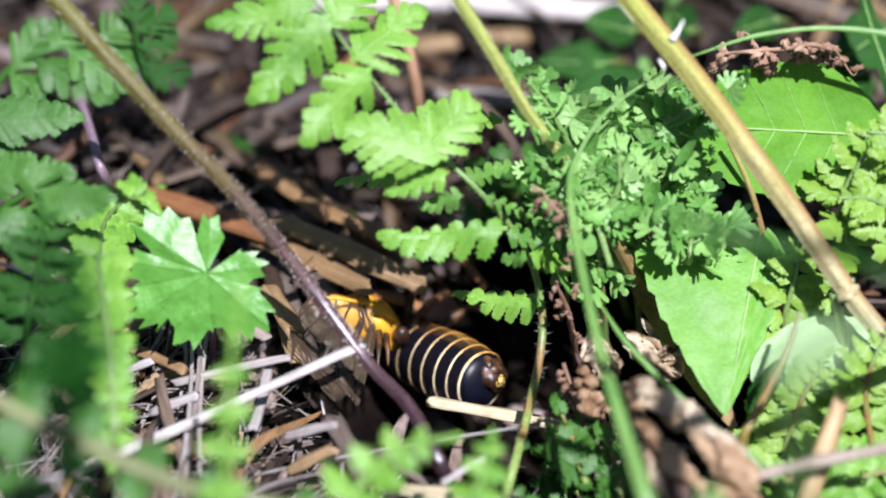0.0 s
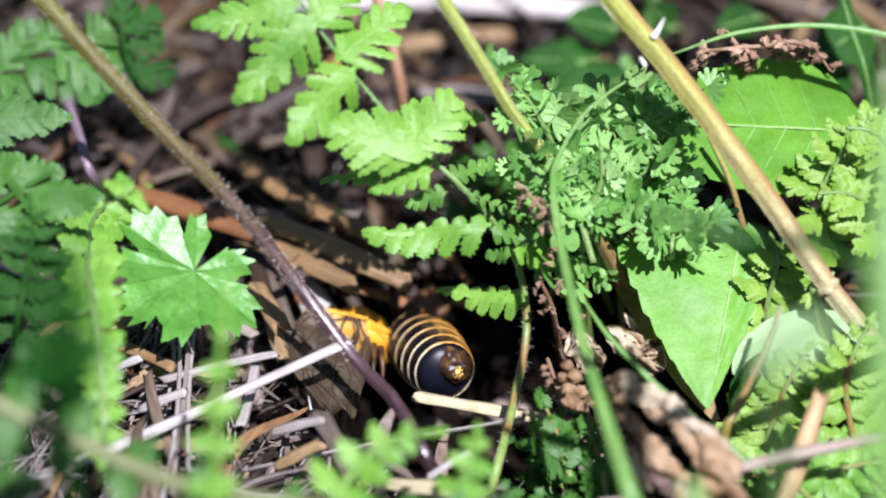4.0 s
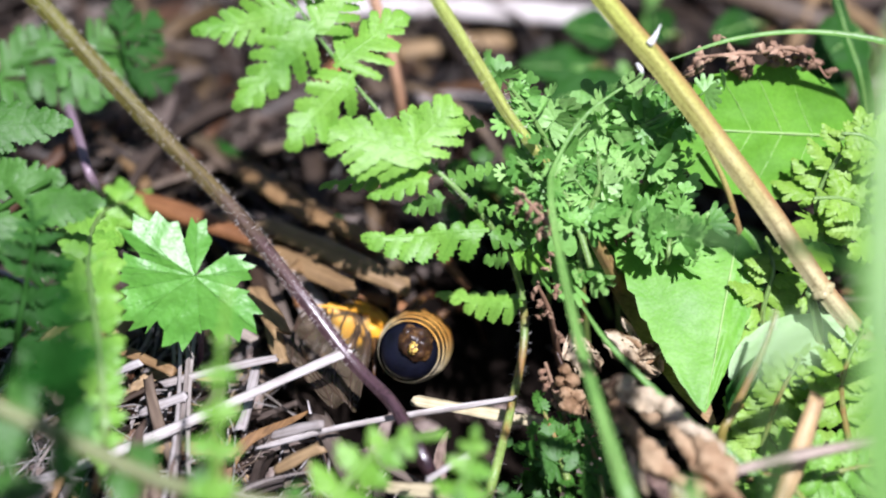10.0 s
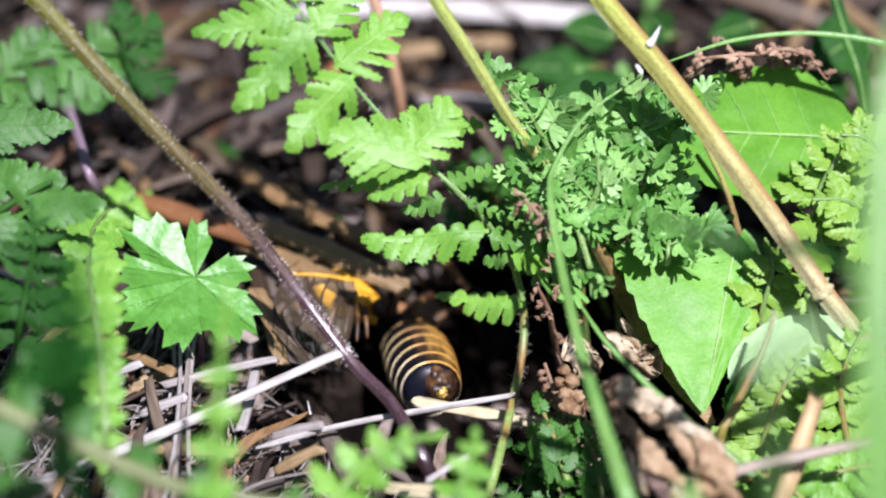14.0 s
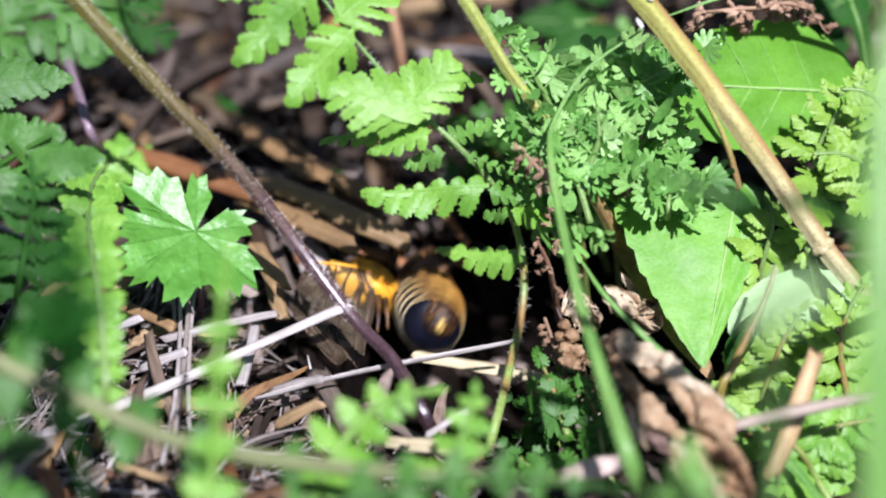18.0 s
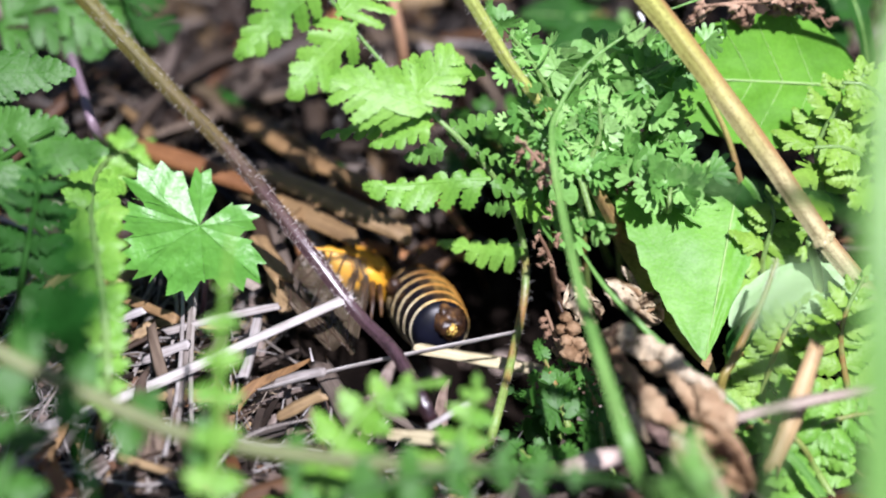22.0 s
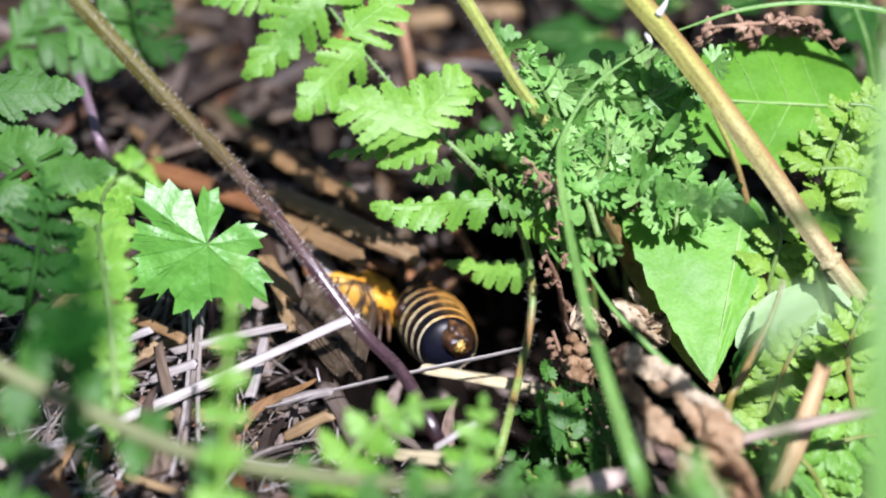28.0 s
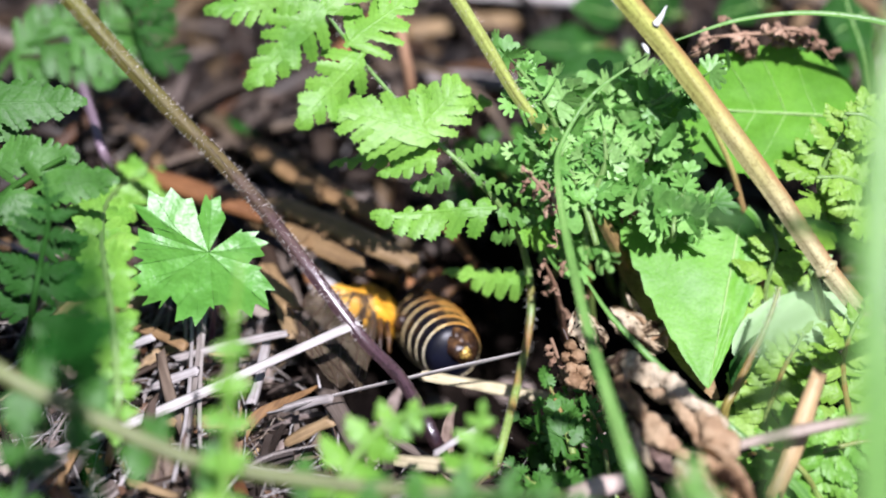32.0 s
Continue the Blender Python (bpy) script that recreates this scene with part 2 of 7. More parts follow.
M_STALK_B = stalk_material("yellow_green_stalk", [(0.0, (0.2, 0.12, 0.05)), (0.3, (0.33, 0.23, 0.09)), (0.5, (0.4, 0.46, 0.12)), (1.0, (0.38, 0.49, 0.12))], 2, (0.0, 0.05), 0.32)
M_STALK_C = stalk_material("tan_green_stalk", [(0.0, (0.5, 0.5, 0.29)), (0.25, (0.46, 0.41, 0.21)), (0.45, (0.43, 0.41, 0.13)), (0.7, (0.4, 0.46, 0.1)), (1.0, (0.4, 0.52, 0.13))], 2, (0.005, 0.06), 0.38, (0.29, 0.15, 0.06))
M_STALK_C.node_tree.nodes["Principled BSDF"].inputs["Specular IOR Level"].default_value = 0.3
M_PURPLE = stalk_material("purple_stalk", [(0.0, (0.12, 0.06, 0.10)), (1.0, (0.35, 0.28, 0.32))], 2, (0.0, 0.03))
M_DULLSTALK = stalk_material("dull_frond_stalk", [(0.0, (0.13, 0.16, 0.05)), (1.0, (0.2, 0.24, 0.09))], 2, (0.01, 0.035), 0.5)
M_BROWNSTALK = stalk_material("brown_stalk", [(0.0, (0.36, 0.2, 0.11)), (1.0, (0.56, 0.37, 0.24))], 2, (0.0, 0.05), 0.5)
M_STRAW = dry_material("pale_straw", [(0.0, (0.28, 0.245, 0.215)), (0.5, (0.44, 0.415, 0.4)), (1.0, (0.27, 0.215, 0.155))])
M_WSTRAW = dry_material("bleached_straw", [(0.0, (0.5, 0.47, 0.44)), (1.0, (0.62, 0.59, 0.56))])
M_YSTRAW = dry_material("yellow_straw", [(0.0, (0.5, 0.44, 0.26)), (1.0, (0.6, 0.53, 0.33))], 0.5)
M_TAN = dry_material("tan_straw", [(0.0, (0.25, 0.16, 0.07)), (0.5, (0.36, 0.255, 0.13)), (1.0, (0.22, 0.12, 0.045))])
M_LITTER = dry_material("litter", [(0.0, (0.009, 0.006, 0.004)), (0.35, (0.028, 0.019, 0.012)), (0.6, (0.06, 0.043, 0.033)), (0.8, (0.115, 0.09, 0.072)), (0.92, (0.1, 0.04, 0.012)), (1.0, (0.024, 0.016, 0.01))], 0.7, (300, 300, 300))
M_CHIP = dry_material("litter_piece", [(0.0, (0.0178, 0.0113, 0.0077)), (0.25, (0.0533, 0.0332, 0.0196)), (0.5, (0.0978, 0.0741, 0.0592)), (0.72, (0.183, 0.149, 0.118)), (0.88, (0.136, 0.08, 0.0355)), (1.0, (0.0888, 0.0343, 0.0118))], 0.6, (90, 3500, 3500))
M_DEADBLADE = dry_material("dead_blade", [(0.0, (0.0105, 0.00681, 0.00419)), (0.3, (0.0262, 0.0167, 0.00942)), (0.52, (0.0524, 0.0366, 0.0241)), (0.68, (0.0838, 0.0655, 0.0524)), (0.82, (0.121, 0.0808, 0.0366)), (0.92, (0.0785, 0.033, 0.0115)), (1.0, (0.178, 0.152, 0.131))], 0.55, (900, 60, 900))
M_FIBRE = dry_material("fibre", [(0.0, (0.173, 0.156, 0.144)), (0.3, (0.288, 0.271, 0.253)), (0.6, (0.357, 0.34, 0.323)), (0.8, (0.23, 0.173, 0.104)), (1.0, (0.115, 0.0806, 0.0518))], 0.55)
M_ORANGE = dry_material("orange_stick", [(0.0, (0.23, 0.102, 0.0382)), (1.0, (0.306, 0.145, 0.0595))], 0.5)
M_DARKTWIG = dry_material("dark_twig", [(0.0, (0.1, 0.075, 0.04)), (1.0, (0.16, 0.12, 0.06))], 0.6)
M_FLAKE = dry_material("dead_flake", [(0.0, (0.05, 0.032, 0.02)), (0.25, (0.16, 0.115, 0.09)), (0.45, (0.3, 0.25, 0.22)), (0.62, (0.2, 0.1, 0.04)), (0.8, (0.24, 0.19, 0.165)), (1.0, (0.4, 0.33, 0.28))], 0.65, (900, 900, 900), 0.25)
M_OLDSTALK = dry_material("old_stalk", [(0.0, (0.203, 0.126, 0.052)), (0.5, (0.319, 0.21, 0.0975)), (1.0, (0.246, 0.14, 0.052))], 0.6)
M_DEAD = crumpled_material("dead_leaf", (0.135, 0.0748, 0.0351), (0.261, 0.163, 0.0858), (0.405, 0.29, 0.172))
M_PINK = dry_material("pinkish_stalk", [(0.0, (0.6, 0.46, 0.4)), (1.0, (0.7, 0.56, 0.48))], 0.5)
M_STUB = dry_material("tan_stub", [(0.0, (0.52, 0.36, 0.17)), (1.0, (0.58, 0.42, 0.22))], 0.5)
M_ROT = crumpled_material("rotted_leaf", (0.07, 0.045, 0.035), (0.13, 0.085, 0.07), (0.22, 0.15, 0.12))
M_HAIRY = stalk_material("hairy_green_brown_stalk", [(0.0, (0.24, 0.2, 0.05)), (0.35, (0.3, 0.25, 0.06)), (0.6, (0.3, 0.17, 0.06)), (0.85, (0.22, 0.24, 0.06)), (1.0, (0.26, 0.4, 0.09))], 2, (0.004, 0.016), 0.4)
M_TWIG = dry_material("grey_twig", [(0.0, (0.3, 0.235, 0.18)), (1.0, (0.46, 0.385, 0.31))], 0.6)
M_DEADPALE = crumpled_material("pale_dead_leaf", (0.188, 0.126, 0.0638), (0.376, 0.298, 0.191), (0.526, 0.446, 0.315))
M_WITHER = dry_material("withered_frond", [(0.0, (0.27, 0.16, 0.1)), (1.0, (0.44, 0.3, 0.2))], 0.75, (300, 300, 300), 0.2)
M_HAIR = material("plant_hair", 0.4)[0]
M_HAIR.node_tree.nodes["Principled BSDF"].inputs["Base Color"].default_value = (0.75, 0.7, 0.64, 1)
M_THORN = material("white_sliver", 0.4)[0]
M_THORN.node_tree.nodes["Principled BSDF"].inputs["Base Color"].default_value = (0.8, 0.8, 0.78, 1)


def soil_material():
    m, n, l, b = material("shade_dark_soil", 0.95, 0.04)
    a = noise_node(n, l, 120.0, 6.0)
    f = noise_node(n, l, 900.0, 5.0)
    # near-black tones: the shade of the hollow is put into the soil colour
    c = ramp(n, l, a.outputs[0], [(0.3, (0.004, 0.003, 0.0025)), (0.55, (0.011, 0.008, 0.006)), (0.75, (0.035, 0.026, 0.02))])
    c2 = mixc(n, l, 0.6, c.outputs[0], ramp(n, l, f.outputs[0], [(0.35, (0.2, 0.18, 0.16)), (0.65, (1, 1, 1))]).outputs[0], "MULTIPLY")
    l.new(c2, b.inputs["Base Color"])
    bump(n, l, b, f.outputs[0], 0.8, 0.0008)
    return m


M_SOIL = soil_material()


# ---- geometry helpers ----
rng = random.Random(7)
VIEW_UP = Vector((0.15, -0.5, 0.85)).normalized()


class Geo:
    def __init__(self):
        self.v, self.f, self.uv = [], [], []

    def add(self, verts, faces, uv=None):
        k = len(self.v)
        self.v.extend(verts)
        self.uv.extend(uv or [(0.0, 0.0)] * len(verts))
        self.f.extend(tuple(i + k for i in f) for f in faces)
        return self

    def moved(self, m):
        self.v = [tuple(m @ Vector(p)) for p in self.v]
        return self


def mesh_of(name, geo, mat, smooth=True):
    me = bpy.data.meshes.new(name)
    me.from_pydata([tuple(p) for p in geo.v], [], geo.f)
    me.polygons.foreach_set("use_smooth", [smooth] * len(me.polygons))
    me.materials.append(mat)
    layer = me.uv_layers.new(name="UVMap")
    idx = np.empty(len(me.loops), dtype=np.int32)
    me.loops.foreach_get("vertex_index", idx)
    layer.uv.foreach_set("vector", np.array(geo.uv, dtype=np.float32)[idx].ravel())
    me.update()
    return me


def thing(name, base, label, category, group="", kind=""):
    ob = new(name)
    ob.empty_display_size = 0.005
    ob.location = base
    return tagged(ob, label, category, group, kind)


def root_of(ob):
    while ob.parent:
        ob = ob.parent
    return ob


def part(name, geo, mat, parent, label="", smooth=True):
    """One mesh under a thing or a part; its geometry is given in the world."""
    o = root_of(parent).location
    geo.v = [(p[0] - o[0], p[1] - o[1], p[2] - o[2]) for p in geo.v]
    ob = new(name, mesh_of(name, geo, mat, smooth))
    ob.parent = parent
    return tagged(ob, label)


def solo(name, geo, mat, base, label, category, group="", kind="", smooth=True):
    geo.v = [(p[0] - base[0], p[1] - base[1], p[2] - base[2]) for p in geo.v]
    ob = new(name, mesh_of(name, geo, mat, smooth))
    ob.location = base
    return tagged(ob, label, category, group, kind)


def curve_points(pts, n):
    """A smooth line through the points."""
    p = [Vector(q) for q in pts]
    p = [p[0] * 2 - p[1]] + p + [p[-1] * 2 - p[-2]]
    out = []
    spans = len(p) - 3
    for k in range(n + 1):
        x = k / n * spans
        i = min(int(x), spans - 1)
        t = x - i
        a, b, c, d = p[i:i + 4]
        out.append(0.5 * ((2 * b) + (c - a) * t + (2 * a - 5 * b + 4 * c - d) * t * t + (3 * b - a - 3 * c + d) * t ** 3))
    return out


def along(vals, t):
    x = t * (len(vals) - 1)
    i = min(int(x), len(vals) - 2) if len(vals) > 1 else 0
    return vals[0] if len(vals) == 1 else vals[i] + (vals[i + 1] - vals[i]) * (x - i)


def tube(pts, radii, n=24, seg=8, ridges=0, rough=0.0, flat=1.0):
    """A stem through the points; its map runs round and, in centimetres, along."""
    line = curve_points(pts, n)
    verts, faces, uv = [], [], []
    side = None
    run = 0.0
    for k, c in enumerate(line):
        t = (line[min(k + 1, n)] - line[max(k - 1, 0)]).normalized()
        if k:
            run += (c - line[k - 1]).length
        if side is None:
            side = t.cross(VIEW_UP).normalized()
        side = (side - t * side.dot(t)).normalized()
        up = side.cross(t)
        r = along(radii, k / n) * (1 + rough * noise.noise(c * 260))
        for j in range(seg + 1):
            a = 2 * math.pi * j / seg
            q = r * (1 + (0.11 * math.cos(ridges * a + 0.6) if ridges else 0))
            verts.append(c + side * (q * math.cos(a)) + up * (q * flat * math.sin(a)))
            uv.append((j / seg, run * 100))
    w = seg + 1
    for k in range(n):
        for j in range(seg):
            a = k * w + j
            faces.append((a, a + 1, a + 1 + w, a + w))
    faces.append(tuple(range(seg))[::-1])
    faces.append(tuple(n * w + j for j in range(seg)))
    return Geo().add(verts, faces, uv)


def hairs(pts, radii, count, length, thick=0.000022):
    """Short stiff hairs standing off a stem."""
    g = Geo()
    line = curve_points(pts, 60)
    for _ in range(count):
        x = rng.random()
        k = min(int(x * 60), 59)
        c = line[k].lerp(line[k + 1], x * 60 - k)
        t = (line[k + 1] - line[k]).normalized()
        d = Vector((rng.gauss(0, 1), rng.gauss(0, 1), rng.gauss(0, 1)))
        d = (d - t * d.dot(t)).normalized()
        r = along(radii, x)
        a, b = c + d * r * 0.9, c + d * (r + length * rng.uniform(0.5, 1.2)) + t * length * rng.uniform(-0.4, 0.4)
        s = t * thick
        u = d.cross(t) * thick
        g.add([a + s, a - s, a + u, b], [(0, 1, 3), (1, 2, 3), (2, 0, 3)])
    return g


def ribbon(pts, widths, fold=0.25, n=24, face=None, twist=0.0):
    """A grass blade: channelled, five points across."""
    line = curve_points(pts, n)
    verts, faces = [], []
    face = Vector(face) if face else VIEW_UP
    for k, c in enumerate(line):
        t = (line[min(k + 1, n)] - line[max(k - 1, 0)]).normalized()
        side = t.cross(face).normalized()
        up = side.cross(t)
        if twist:
            q = Matrix.Rotation(twist * (k / n - 0.5), 3, t)
            side, up = q @ side, q @ up
        w = along(widths, k / n) / 2
        for s in (-1, -0.5, 0, 0.5, 1):
            verts.append(c + side * (w * s) + up * (w * fold * (s * s - (0.12 if s == 0 else 0))))
    for k in range(n):
        for j in range(4):
            a = k * 5 + j
            faces.append((a, a + 1, a + 6, a + 5))
    return Geo().add(verts, faces)


def frame_on(base, tip, face=None, roll=0.0):
    """A pose at base with x to the tip and z towards the side that the face shows."""
    x = (Vector(tip) - Vector(base)).normalized()
    f = Vector(face) if face else VIEW_UP
    z = (f - x * f.dot(x)).normalized()
    m = Matrix((x, z.cross(x), z)).transposed().to_4x4()
    return Matrix.Translation(base) @ m @ Matrix.Rotation(roll, 4, 'X')


def lobe(g, base, d, length, half, fold, teeth, sag, blunt=0.5, roll=0.0):
    """One toothed lobe of a fern leaf, rolled a little about its own rib."""
    dx, dy = d
    px, py = -dy, dx
    cr, sr = math.cos(roll), math.sin(roll)
    verts, faces, uv = [], [], []
    prof = ((0.0, 0.82), (0.16, 0.94), (0.3, 1.0), (0.42, 1.02), (0.54, 1.0), (0.65, 0.94), (0.75, 0.84), (0.84, 0.68 + 0.1 * blunt), (0.91, 0.42 + 0.22 * blunt), (0.965, 0.2 + 0.3 * blunt), (1.0, 0.06 + 0.18 * blunt))
    for k, (q, w) in enumerate(prof):
        tooth = 1 + teeth * ((0.7 if k % 2 else -0.7) if 0 < k < 10 else 0) * (0.4 + q)
        for s in (-1, 0, 1):
            h = half * w * tooth * s
            adv = length * (q + (teeth * 0.22 if s and k % 2 else 0))
            z0 = -fold * abs(h) * abs(s) + h * sr
            z = z0 - sag * length * q * q + (0.015 * length if s == 0 else 0)
            verts.append((base[0] + dx * adv + px * h * cr, base[1] + dy * adv + py * h * cr, z))
            uv.append((0.5 + 0.5 * s, q))
    for k in range(len(prof) - 1):
        for j in (0, 1):
            a = k * 3 + j
            faces.append((a, a + 1, a + 4, a + 3))
    g.add(verts, faces, uv)


def pinna_geo(length, width, n, cut=1.0, slant=58, teeth=0.12, droop=0.12, sag=0.25, blunt=0.5, taper=0.8, web=0.5, upper=1.0):
    """A fern pinna: lobes to both sides of a rib, smaller towards the tip."""
    g = Geo()
    for i in range(n):
        s = (i + 0.5) / n
        env = (1 - s) ** taper * min(1.0, 0.72 + s * 1.6) + 0.06
        for side in (-1, 1):
            a = radians(slant + rng.uniform(-8, 8) - 16 * s)
            L = width * env * rng.uniform(0.88, 1.1) * (upper if side < 0 else 1.0)
            half = length * 0.94 / n * 0.54 * cut * rng.uniform(0.92, 1.06)
            lobe(g, (length * (0.03 + 0.92 * (s + side * 0.12 / n)), 0), (math.cos(a), side * math.sin(a)), L, min(half, L * 0.75), rng.uniform(0.0, 0.35), teeth, sag * rng.uniform(-0.2, 1.5), blunt, rng.uniform(-0.24, 0.24))
    lobe(g, (length * 0.88, 0), (1, 0), length * 0.15, width * 0.16, 0.1, teeth, sag, blunt)
    m = 18
    verts = []
    for k in range(m + 1):
        s = k / m
        w = width * web * math.sin(radians(slant)) * ((1 - s) ** taper * min(1.0, 0.72 + s * 1.6) + 0.04)
        x = length * (0.03 + 0.95 * s)
        shift = w * 0.5
        verts += [(x + shift * (1 - s), -w * upper, -0.00006 - 0.06 * w), (x, 0, 0.00001), (x + shift * (1 - s), w, -0.00006 - 0.06 * w)]
    g.add(verts, [(3 * k + j, 3 * k + j + 1, 3 * k + j + 4, 3 * k + j + 3) for k in range(m) for j in (0, 1)])
    rib = width * 0.06
    m = 8
    verts = []
    for k in range(m + 1):
        x = length * k / m
        w = rib * (1.15 - k / m)
        verts += [(x, -w, -0.00002), (x, 0, 0.35 * rib), (x, w, -0.00002)]
    g.add(verts, [(3 * k + j, 3 * k + j + 1, 3 * k + j + 4, 3 * k + j + 3) for k in range(m) for j in (0, 1)])
    bend = rng.uniform(-0.1, 0.1)
    wave = rng.uniform(0.01, 0.03)
    g.v = [(x, y + bend * x * x / length, z - droop * x * x / length + wave * length * math.sin(x / length * 8 + y / width * 2)) for x, y, z in g.v]
    return g


def fan_leaflet(g, base, yaw, size, rnd):
    """A small rounded leaflet with scalloped lobes, cupped and tilted."""
    m = Matrix.Translation(base) @ Matrix.Rotation(yaw, 4, 'Z') @ Euler((rnd.uniform(-0.8, 0.8), rnd.uniform(-0.7, 0.5), 0)).to_matrix().to_4x4()
    verts, uv = [], []
    lobes, n, k = rnd.choice((3, 5, 5)), 20, 4
    half = radians(rnd.uniform(58, 80))
    cup = rnd.uniform(-0.25, 0.35)
    for i in range(n + 1):
        a = -half + 2 * half * i / n
        scallop = abs(math.sin((i / n) * math.pi * lobes)) ** 0.55
        R = size * (0.62 + 0.38 * scallop) * (1 - 0.22 * (a / half) ** 2)
        for j in range(k + 1):
            r = R * (0.04 + 0.96 * j / k)
            verts.append(m @ Vector((r * math.cos(a), r * math.sin(a), cup * r * r / size + 0.08 * size * scallop * (j / k) ** 2)))
            uv.append((i / n, j / k))
    g.add(verts, [(i * (k + 1) + j, i * (k + 1) + j + 1, (i + 1) * (k + 1) + j + 1, (i + 1) * (k + 1) + j) for i in range(n) for j in range(k)], uv)


def crisp_pinna(length, rnd):
    """A side branch with a few scalloped leaflets."""
    g = Geo()
    g.add(*(lambda t: (t.v, t.f, t.uv))(tube([(0, 0, 0), (length * 0.5, length * 0.03, 0.0001), (length, 0, 0)], [0.00014, 0.0001, 0.00006], 6, 5)))
    count = rnd.choice((1, 1, 2))
    for i in range(count):
        x = length * (0.25 + 0.5 * i / count)
        size = length * (0.6 - 0.08 * i) * rnd.uniform(0.85, 1.15)
        for sd in (-1, 1):
            fan_leaflet(g, (x, 0, 0), sd * radians(rnd.uniform(42, 72)), size, rnd)
    fan_leaflet(g, (length * 0.85, 0, 0), rnd.uniform(-0.2, 0.2), length * 0.52, rnd)
    return g


def frond(base_label, rachis, radii, pinnae, mat, name="fern_frond", category="fern", group="", stalk=None, hair=0, auto=None, cutargs=None, crisp=False):
    """A fern frond: stalk, then pinnae given as base, tip, width, lobes; auto sets pairs along the stalk."""
    ob = thing(name, rachis[0], base_label, category, group)
    axis = part("stalk", tube(rachis, radii, 36, 7), stalk or M_RACHIS, ob)
    if hair:
        part("hairs", hairs(rachis, radii, hair, 0.0007), M_HAIR, axis, "fine pale hairs")
    args = cutargs or {}
    for base, tip, w, n, *own in pinnae:
        L = (Vector(tip) - Vector(base)).length
        face = (VIEW_UP + Vector((rng.uniform(-.25, .25), rng.uniform(-.25, .25), rng.uniform(-.2, .2)))).normalized()
        part("pinna", pinna_geo(L, w, n, **(own[0] if own else args)).moved(frame_on(base, tip, face)), own[1] if len(own) > 1 else mat, ob)
    if auto:
        pairs, first, last, size, ratio, lobes, angle, face, *grow = auto
        line = curve_points(rachis, 80)
        fv = Vector(face) if face else VIEW_UP
        for i in range(pairs):
            s = first + (last - first) * i / max(1, pairs - 1)
            k = min(int(s * 80), 79)
            c = line[k]
            t = (line[k + 1] - line[k]).normalized()
            q = i / max(1, pairs - 1)
            L0 = size * (0.5 + 0.5 * math.sin(math.pi * q ** 1.6)) if grow else size * (1 - q) ** 0.7 + size * 0.12
            for sd in (-1, 1):
                f = (fv + Vector((rng.uniform(-.3, .3), rng.uniform(-.3, .3), rng.uniform(-.3, .3)))).normalized()
                lat = t.cross(f).normalized() * sd
                a = radians(angle + rng.uniform(-9, 9))
                d = lat * math.cos(a) + t * math.sin(a)
                L = L0 * rng.uniform(0.85, 1.12)
                g = crisp_pinna(L, rng) if crisp else pinna_geo(L, L * ratio, lobes, **args)
                part("pinna", g.moved(frame_on(c, c + d * L, f)), mat, ob)
        L = size * (0.6 if crisp else 0.25)
        t = (line[80] - line[76]).normalized()
        g = crisp_pinna(L, rng) if crisp else pinna_geo(L, L * ratio, max(3, lobes - 1), **args)
        part("pinna", g.moved(frame_on(line[80], line[80] + t * L, fv)), mat, ob)
    return ob


def straw_geo(length, width, bend=0.04, flat=0.45, fray=True, n=14, seg=7, point=0.0):
    """A dry flattened stalk along x with broken ends."""
    g = Geo()
    verts, faces = [], []
    ph, b2 = rng.uniform(0, 6), rng.uniform(-bend, bend)
    for k in range(n + 1):
        x = k / n
        r = width / 2 * (1 + 0.10 * math.sin(ph + x * 9)) * (0.75 + 0.25 * math.sin(math.pi * min(1, x * 4 + 0.3) / 2)) * (1 - point * abs(2 * x - 1) ** 2.2)
        curl = point * 0.10 * length * math.sin(x * 5 + ph)
        y = bend * length * (x - x * x) * 2 + b2 * length * math.sin(x * 6.3) * 0.3
        for j in range(seg):
            a = 2 * math.pi * j / seg
            dx = rng.uniform(-1, 1) * width * 0.45 if fray and k in (0, n) else 0
            groove = 0.72 if j == 1 else 1.0
            verts.append((x * length + dx * (1 - point), y + curl + r * math.cos(a), r * flat * math.sin(a) * groove + b2 * length * (x - x * x) + 0.4 * curl + 0.5 * point * r * math.cos(a) ** 2))
    for k in range(n):
        for j in range(seg):
            a, b = k * seg + j, k * seg + (j + 1) % seg
            faces.append((a, b, b + seg, a + seg))
    faces += [tuple(range(seg))[::-1], tuple(n * seg + j for j in range(seg))]
    return g.add(verts, faces)


def straw(a, b, width, mat, label, name="straw", bend=0.03, flat=0.45, group="dry straws on the ground", category="straw"):
    L = (Vector(b) - Vector(a)).length
    ob = new(name, mesh_of(name, straw_geo(L, width, bend, flat), mat))
    ob.matrix_world = frame_on(a, b)
    return tagged(ob, label, category, group)


# ---- ground ----
PIT = Vector((0.00432, -0.0064, 0))
LAIR = Vector((-0.01066, -0.0088, 0))


def ground_z(x, y):
    d2 = ((x - PIT.x) / 0.023) ** 2 + ((y - PIT.y) / 0.021) ** 2
    near = max(0.0, 1 - math.hypot(x, y) / 0.6)
    lump = noise.noise((x * 40, y * 40, 3)) * 0.004 + noise.noise((x * 150, y * 150, 8)) * 0.0015
    return -0.0045 + lump * near - 0.020 * math.exp(-d2)


